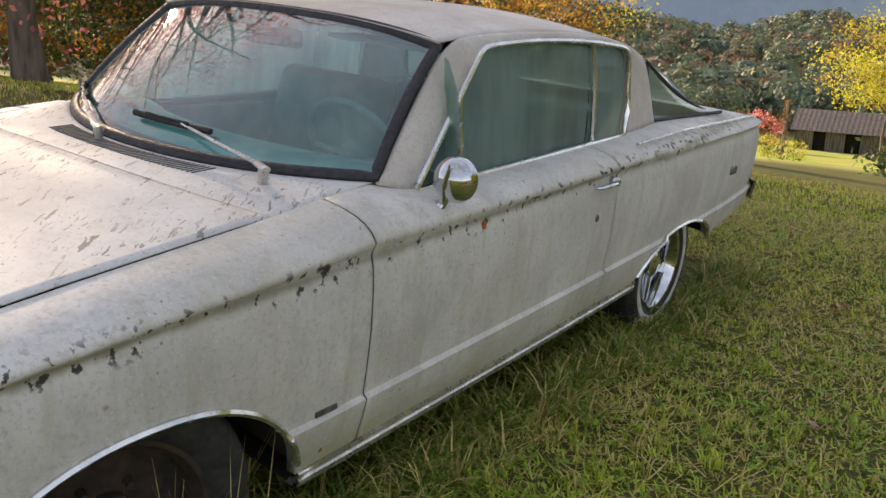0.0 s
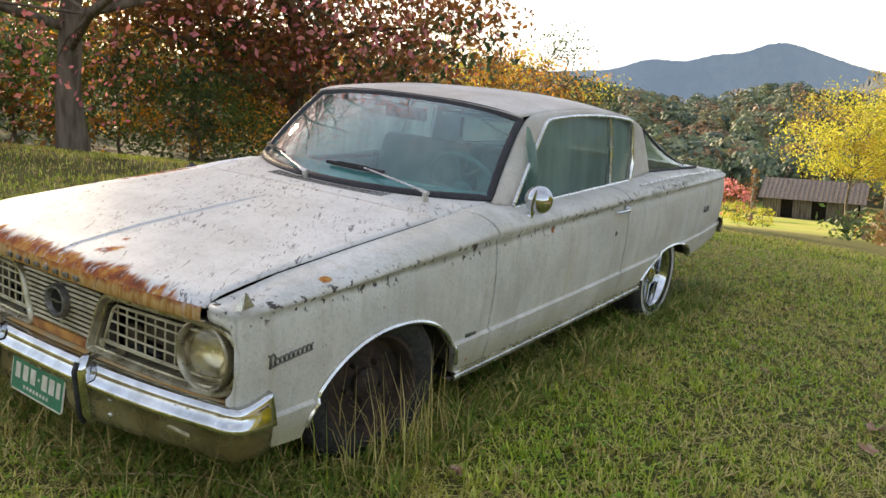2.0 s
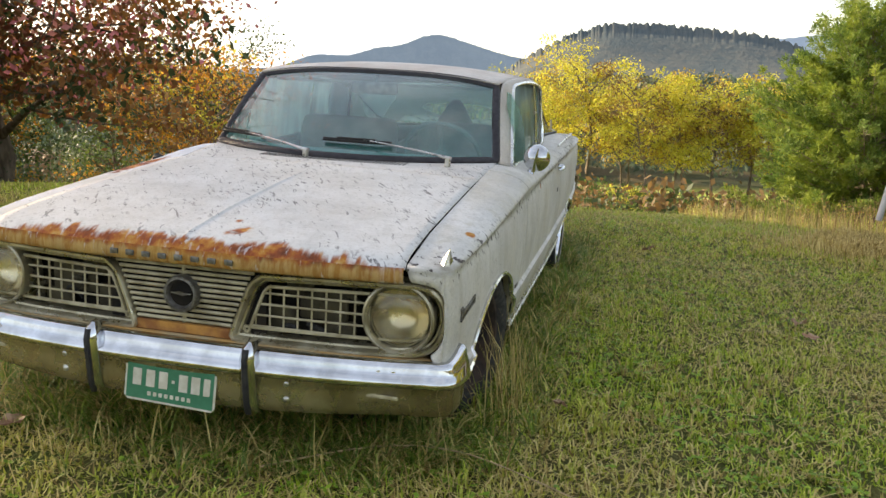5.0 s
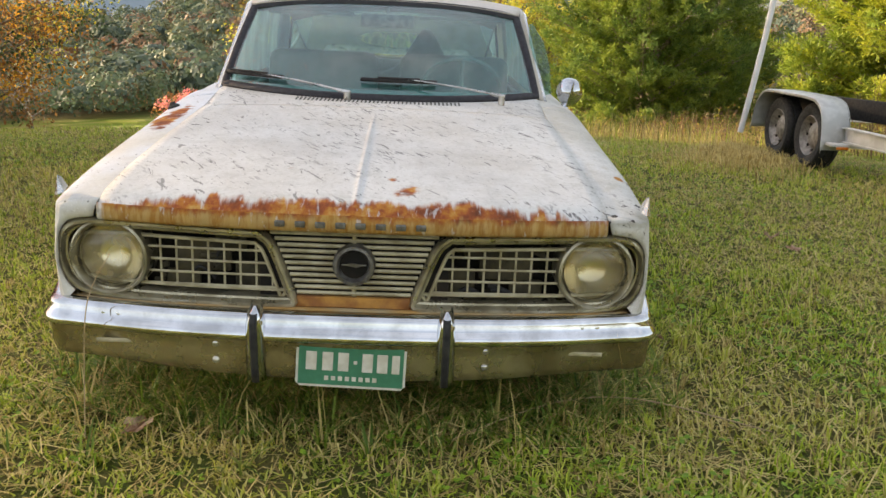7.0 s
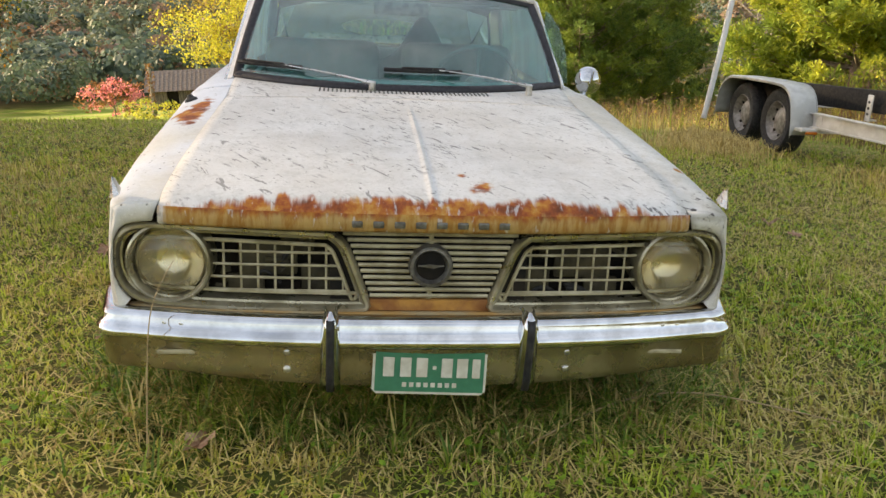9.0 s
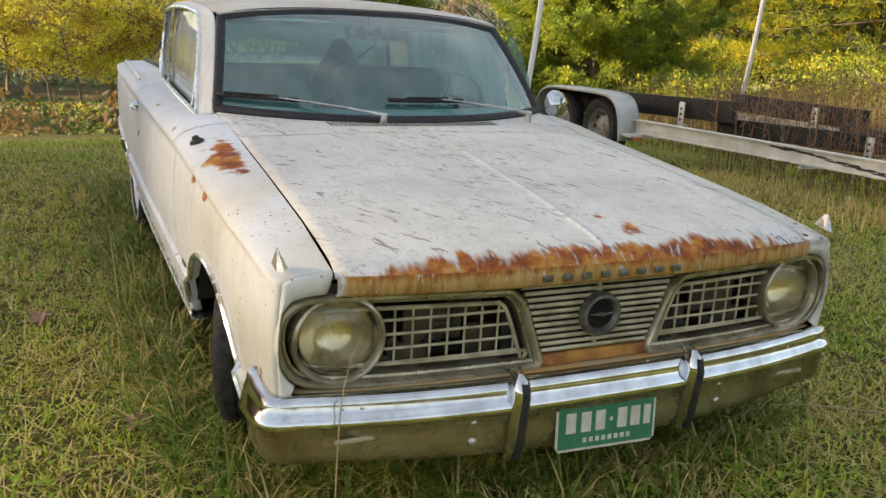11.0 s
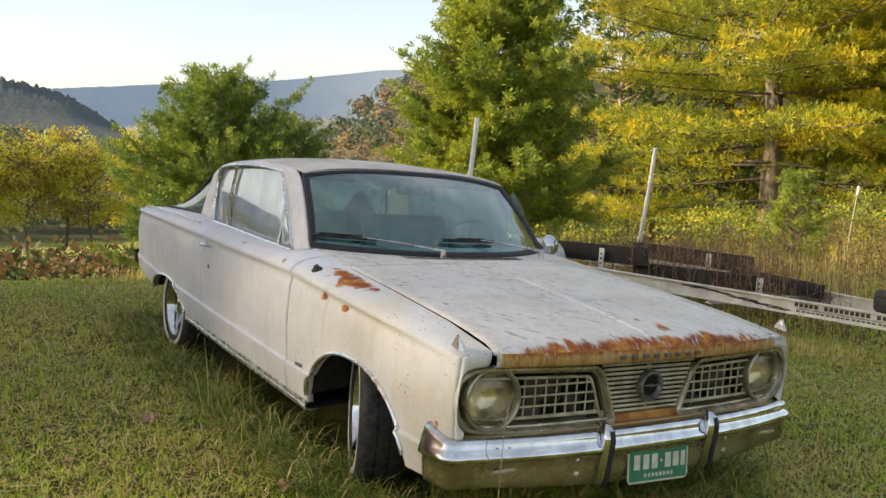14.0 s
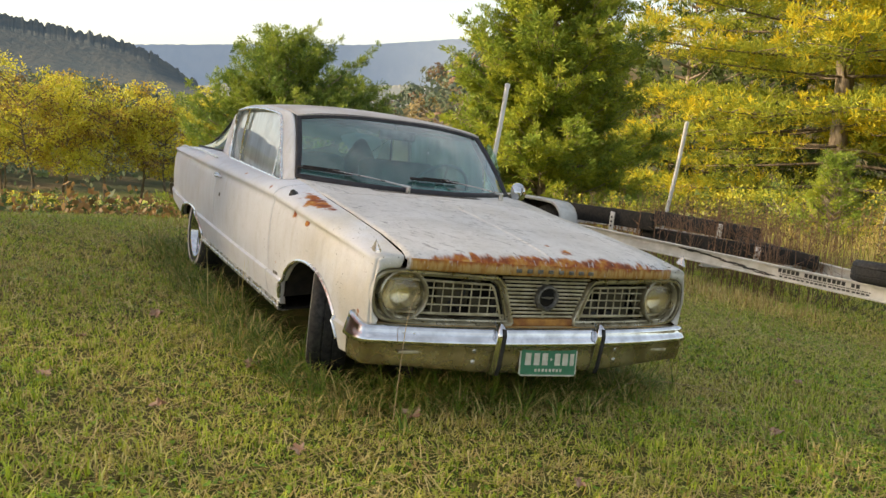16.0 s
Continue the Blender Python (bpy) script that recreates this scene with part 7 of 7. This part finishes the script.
mid = scatter(60000, -16, 12, 6.5, 16, r_)
mid = np.concatenate([mid, scatter(16000, -18, -7.5, -3, 10, r_), scatter(16000, 3.2, 9, -3, 8, r_)])
dry = r_.random(len(mid)) < .12 + .45 * clump(mid, .8, 6) ** 2
lay("grass", on_ground(mid), .045 + .03 * clump(mid, 2, 7), .0062, [B_STRAW, B_GRASS], 2, "meadow grass farther up the slope", .8, .7, dry)
# matted straw lying in the grass
th = scatter(92000, -7.5, 3.2, -3.3, 7.5, r_)
th = th[(r_.random(len(th)) < .25 + .75 * clump(th, 1.6, 21)) & ~under_car(th)]
t3 = on_ground(th)
t3[:, 2] += r_.uniform(.008, .032, len(th))
a = r_.uniform(0, 6.28, len(th))
d = np.stack([np.cos(a), np.sin(a), r_.normal(0, .16, len(th))], 1) * (r_.uniform(.02, .085, len(th)))[:, None]
s = np.stack([-np.sin(a), np.cos(a), np.zeros(len(th))], 1) * (r_.uniform(.0009, .0022, len(th)))[:, None]
v = np.stack([t3 - d - s, t3 - d + s, t3 + d + s, t3 + d - s], 1)
tagged(part("straw_litter", Geo().add(v.reshape(-1, 3), np.arange(len(th) * 4).reshape(-1, 4)), B_STRAW, None, "", False, 0, 0), "pale bits of straw lying in the mown grass", "straw", kind="stuff")
# small clover leaves
cl = scatter(36000, -6.5, 3.2, -3.0, 7.0, r_)
cl = cl[(r_.random(len(cl)) < clump(cl, 2.2, 8) ** 1.6) & ~under_car(cl)]
c3 = on_ground(cl)
c3[:, 2] += r_.uniform(.018, .05, len(cl))
g = Geo()
for k in range(3):
    a = r_.uniform(0, 6.28, len(cl)) + k * 2.09
    d = np.stack([np.cos(a), np.sin(a), r_.uniform(-.2, .35, len(cl))], 1)
    s = np.stack([-np.sin(a), np.cos(a), r_.normal(0, .2, len(cl))], 1)
    w = r_.uniform(.005, .014, len(cl))[:, None]
    v = np.stack([c3, c3 + d * w * 1.0 + s * w * .7, c3 + d * w * 1.9, c3 + d * w * 1.0 - s * w * .7], 1)
    g.add(v.reshape(-1, 3), np.arange(len(cl) * 4).reshape(-1, 4))
tagged(part("clover", g, B_CLOVER, None, "", False, 0, 0), "low clover leaves scattered in the grass", "clover", kind="stuff")
# long grass against the car, where the mower cannot reach
def along(side_pts, n, wid, r_):
    p = np.asarray(side_pts, float)
    q = resample(np.c_[p, np.zeros(len(p))], 200)[:, :2]
    i = r_.integers(0, 200, n)
    return q[i] + r_.normal(0, wid, (n, 2))


def arch(pts, length, width, head, lift, r_):
    """Long drooping blades: up from the root, then over and down."""
    n = len(pts)
    d = np.stack([np.cos(head), np.sin(head), np.zeros(n)], 1)
    s = np.stack([-np.sin(head), np.cos(head), np.zeros(n)], 1)
    l = (length * r_.uniform(.5, 1.35, n))[:, None]
    w = (width * r_.uniform(.7, 1.3, n))[:, None]
    t = np.clip(r_.normal(lift, .28, n), .1, 1.4)[:, None]
    p, rows = pts, [(pts, w)]
    for k in range(4):
        a = t + k * r_.uniform(.30, .62, (n, 1))
        p = p + (d * np.sin(a) + np.array((0, 0, 1.0)) * np.cos(a)) * l * .28
        p[:, 2] = np.maximum(p[:, 2], pts[:, 2] + .004)
        rows.append((p, w * (1 - .22 * (k + 1))))
    v = np.stack([q for p, w in rows for q in (p - s * w, p + s * w)], 1)
    b = np.arange(n)[:, None] * 10
    f = np.concatenate([b + np.array([[2 * k, 2 * k + 1, 2 * k + 3, 2 * k + 2]]) for k in range(4)])
    return v.reshape(-1, 3), f


rim = [along([(.91, 1.15), (.90, 3.3), (.86, 4.7)], 460, .07, r_), along([(-.92, .95), (-.92, 3.3), (-.88, 4.7)], 480, .08, r_), along([(-.85, .30), (0, .24), (.85, .30)], 420, .12, r_), along([(.85, .45), (.95, .85), (.92, 1.2)], 75, .07, r_), along([(-.85, .45), (-.95, .85), (-.92, 1.2)], 80, .07, r_), along([(-.6, .5), (.6, .5), (.6, 2), (.5, 4)], 330, .24, r_)]
rim = np.concatenate(rim)
b = np.array(CAR)
rw = (np.c_[rim, np.zeros(len(rim)), np.ones(len(rim))] @ b.T)[:, :2]
tuft_len = np.repeat(r_.uniform(.06, .18, len(rw)), 15)
tuft_dry = np.repeat(r_.random(len(rw)) < .10, 15)
rp, head = tufts(rw, 15, .022, r_)
v, f = arch(on_ground(rp), tuft_len, .0038, head, .45, r_)
n = len(rp)
is_dry = np.tile(np.where(r_.random(n) < .2, ~tuft_dry, tuft_dry), 4)
g = Geo().add(v, f[is_dry])
g.f.append(f[~is_dry])
g.m.append(1)
tagged(part("long_grass", g, [B_STRAW, B_LONG], None, "", False, 0, 0), "uncut drooping tufts of grass and straw along the car", "grass", kind="stuff")
tall = np.concatenate([along([(.93, .55), (.97, 1.10)], 110, .06, r_), along([(-1.0, 1.1), (-1.0, 2.6)], 36, .07, r_), along([(-.98, 4.2), (-1.0, 4.9)], 12, .06, r_), along([(-.8, .05), (.9, .02)], 9, .05, r_)])
rw = (np.c_[tall, np.zeros(len(tall)), np.ones(len(tall))] @ b.T)[:, :2]
lay("tall_stalks", on_ground(rw), .34, .0018, [B_STRAW, B_GRASS], 4, "tall dry stalks standing by the wheels", .45, .4, r_.random(len(rw)) < .7)
# straw heaps by the trailer wheels, tall dry grass and goldenrod behind it
heap = np.concatenate([along([(3.22, 5.35), (3.38, 6.5)], 3600, .17, r_), along([(4.2, 2.0), (4.0, 4.2)], 1500, .30, r_), along([(2.85, 5.1), (3.25, 5.7)], 900, .3, r_)])
rw = (np.c_[heap, np.zeros(len(heap)), np.ones(len(heap))] @ b.T)[:, :2]
p3 = on_ground(rw)
p3[:, 2] += r_.uniform(0, .07, len(p3))
lay("cut_straw", p3, .13, .0032, [B_STRAW, B_STRAW], 5, "heaps of dry cut straw by the trailer tyres", .9, 1.9)
tg = scatter(16000, .5, 22, 9.0, 22, r_)
tg = np.concatenate([tg[(tg[:, 1] > 9.6 - .12 * tg[:, 0])], scatter(18000, 4.6, 20, -1, 12, r_)])
q = np.c_[tg, np.zeros(len(tg)), np.ones(len(tg))] @ INV.T
tg = tg[(q[:, 0] > 7.3) | (q[:, 1] > 9.6)]
lay("tall_dry_grass", on_ground(tg), .28 + .24 * clump(tg, .9, 14), .0045, [B_STRAW, B_GRASS], 6, "tall dry grass at the edge of the meadow", .3, .4, r_.random(len(tg)) < .75)
# goldenrod and weeds
wd = scatter(3400, 3.0, 26, 1, 24, r_)
q = np.c_[wd, np.zeros(len(wd)), np.ones(len(wd))] @ INV.T
wd = wd[((q[:, 0] > 7.2) & (q[:, 1] > -1)) | ((q[:, 1] > 9.5) & (q[:, 0] > 2.5))]
patch = clump(wd, .55, 31)
w3 = on_ground(wd)
g, gs = Geo(), Geo()
for p, k in zip(w3, patch):
    h = r_.uniform(.35, .95) * (.8 + .5 * k)
    lean = r_.normal(0, .10, 2) * h
    top = p + (lean[0], lean[1], h)
    tube(gs, [p, (p + top) / 2 + r_.normal(0, .02, 3), top], [.005, .004, .0015], 3, caps=False)
    for _ in range(3):
        s = r_.uniform(.4, .9)
        e = p + (top - p) * s
        tube(gs, [e, e + (r_.normal(0, .10), r_.normal(0, .10), r_.uniform(.05, .16))], [.003, .001], 3, caps=False)
    n = 22 if k > .5 else 9
    t = r_.random(n) ** .6
    c = p + (top - p) * t[:, None] + r_.normal(0, .055, (n, 3))
    g.add(*quads(c, .026, r_, .3), mat=int(r_.choice(4, p=[.45, .25, .1, .2] if k > .5 else [.3, .1, .55, .05])))
tagged(part("weeds", g, [B_GOLDENROD, L_GREEN, L_BROWN, L_YELLOW], None, "", False, 0, 0), "goldenrod and tall autumn weeds behind the trailer", "weeds", kind="stuff")
tagged(part("weed_stems", gs, M_STEM, None, "", False, 0, 0), "thin red-brown dead weed stems", "weeds", kind="stuff")
# dead stems standing through the trailer
ds = np.concatenate([scatter(420, 5.2, 8.2, 4.2, 8.6, r_), scatter(160, 4.4, 6.2, 2.8, 5.2, r_)])
ds = (np.c_[ds, np.zeros(len(ds)), np.ones(len(ds))] @ np.array(CAR).T)[:, :2]
g = Geo()
for p in on_ground(ds):
    h = r_.uniform(.45, 1.0)
    top = p + (r_.normal(0, .07), r_.normal(0, .07), h)
    tube(g, [p, (p + top) / 2 + r_.normal(0, .02, 3), top], [.0045, .0035, .0015], 3, caps=False)
    for _ in range(5):
        e = p + (top - p) * r_.uniform(.45, .97)
        tube(g, [e, e + (r_.normal(0, .06), r_.normal(0, .06), r_.uniform(.03, .12))], [.003, .0012], 3, caps=False)
tagged(part("dead_stems", g, M_STEM, None, "", False, 0, 0), "upright red-brown dead weed stems around the trailer", "weeds", kind="stuff")
# leafy yellow-green bushes at the edge of the wood
for i, (x, y, h) in enumerate(((10.5, 10.5, 1.3), (13.5, 12.0, 1.6), (15.0, 8.5, 1.5), (12.0, 14.5, 1.4), (17.5, 11.0, 1.8), (14.5, 5.0, 1.4), (18.5, 6.0, 1.7), (9.0, 13.0, 1.2))):
    leaf_tree("bush", "yellow-green leafy bush among dry weeds", (x, y, float(ground_z(x, y))), h, h * .62, [L_YELLOW, N_OLIVE, L_GREEN], 2600, .035, 300 + i, .03, .016, 14, "bushes at the wood's edge", M_TWIG, 1.0, 4)
# metal fence post
x, y = (np.array(CAR) @ (12.4, 7.3, 0, 1))[:2]
fpost = thing("fence_post", "thin metal fence post with a white top", "post", pose(x, y, float(ground_z(x, y)) - .1, 4, 5, 0))
g = Geo()
box(g, (0, 0, .8), (.035, .006, 1.6), .002)
box(g, (0, .014, .8), (.006, .028, 1.6), .002)
shaft = part("shaft", g, plain("green_post", (0.16, 0.18, 0.11), (0.24, 0.24, 0.17), 12, 0.6, 0.3), fpost)
part("white_top", box(Geo(), (0, .008, 1.62), (.045, .04, .16), .006), M_PVC, fpost, "white painted top")
# long dry stem lying in the grass before the car
g = Geo()
pts = np.array([(np.array(CAR) @ (a, c, 0, 1))[:3] for a, c in ((.30, .02), (.52, .16), (.71, .24), (.89, .26), (1.05, .20), (1.28, .10))])
pts[:, 2] = ground_z(pts[:, 0], pts[:, 1]) + (.03, .06, .075, .07, .06, .035)
dead = new("dry_stem", tube(Geo(), smooth_line(pts, 24), np.linspace(.0035, .002, 24), 6).data("dry_stem", M_STEMPALE, True))
tagged(dead, "long dry weed stem lying in the grass", "stem")
pts = np.array([(np.array(CAR) @ (a, c, z, 1))[:3] for a, c, z in ((-.745, -.02, .03), (-.738, -.012, .22), (-.728, .0, .42), (-.70, .03, .50), (-.668, .05, .555))])
lean = new("dry_stem", tube(Geo(), smooth_line(pts, 22), np.linspace(.0022, .0012, 22), 6).data("dry_stem", M_STEMPALE, True))
tagged(lean, "thin dry stem leaning before a headlamp", "stem")
ug = along([(-.8, .16), (0, .10), (.8, .16)], 900, .10, np.random.default_rng(8))
uw = (np.c_[ug, np.zeros(len(ug)), np.ones(len(ug))] @ np.array(CAR).T)[:, :2]
lay("dead_grass", on_ground(uw), .10, .0022, [B_STRAW, B_STRAW], 9, "dead straw matted below the bumper", 1.6, 1.2)
# fallen leaves on the lawn
M_LEAF = plain("fallen_leaf", (0.26, 0.12, 0.06), (0.40, 0.26, 0.17), 40, 0.7)
LEAVES = [(-1.08, .90, .05), (-2.0, .90, .045), (-1.36, 1.96, .05), (2.26, 2.57, .05), (2.28, 2.29, .04), (1.14, .9, .03), (1.46, 4.4, .05), (.98, -.46, .04), (-.62, .06, .05), (-1.6, .4, .035), (-1.8, 1.5, .03), (1.9, .2, .035), (-1.2, -.2, .035), (2.9, 1.2, .03), (-2.4, 2.8, .035), (1.7, 2.9, .035), (-.3, -.7, .03), (2.0, -.9, .03)]
for i, (lx, ly, s) in enumerate(LEAVES):
    w = CAR @ Vector((lx, ly, 0))
    q = np.random.default_rng(i)
    out = []
    for k in range(15):
        a = k / 15 * 2 * math.pi
        out.append((math.cos(a) * s * (1 if k % 3 else .55) * q.uniform(.8, 1.15), math.sin(a) * s * (.85 if k % 3 else .5), q.normal(0, s * .16) + .3 * s * abs(math.sin(a))))
    v = np.array([(0, 0, 0)] + out)
    f = [[0, k + 1, (k + 1) % 15 + 1] for k in range(15)]
    lf = part("fallen_leaf", Geo().add(v, f), M_LEAF, None, "", False, 0.0008)
    lf.matrix_basis = pose(w.x, w.y, float(ground_z(w.x, w.y)) + .035, q.uniform(-15, 15), q.uniform(-15, 15), q.uniform(0, 360))
    tagged(lf, "curled brown fallen leaf lying on the grass", "leaf", "fallen leaves")
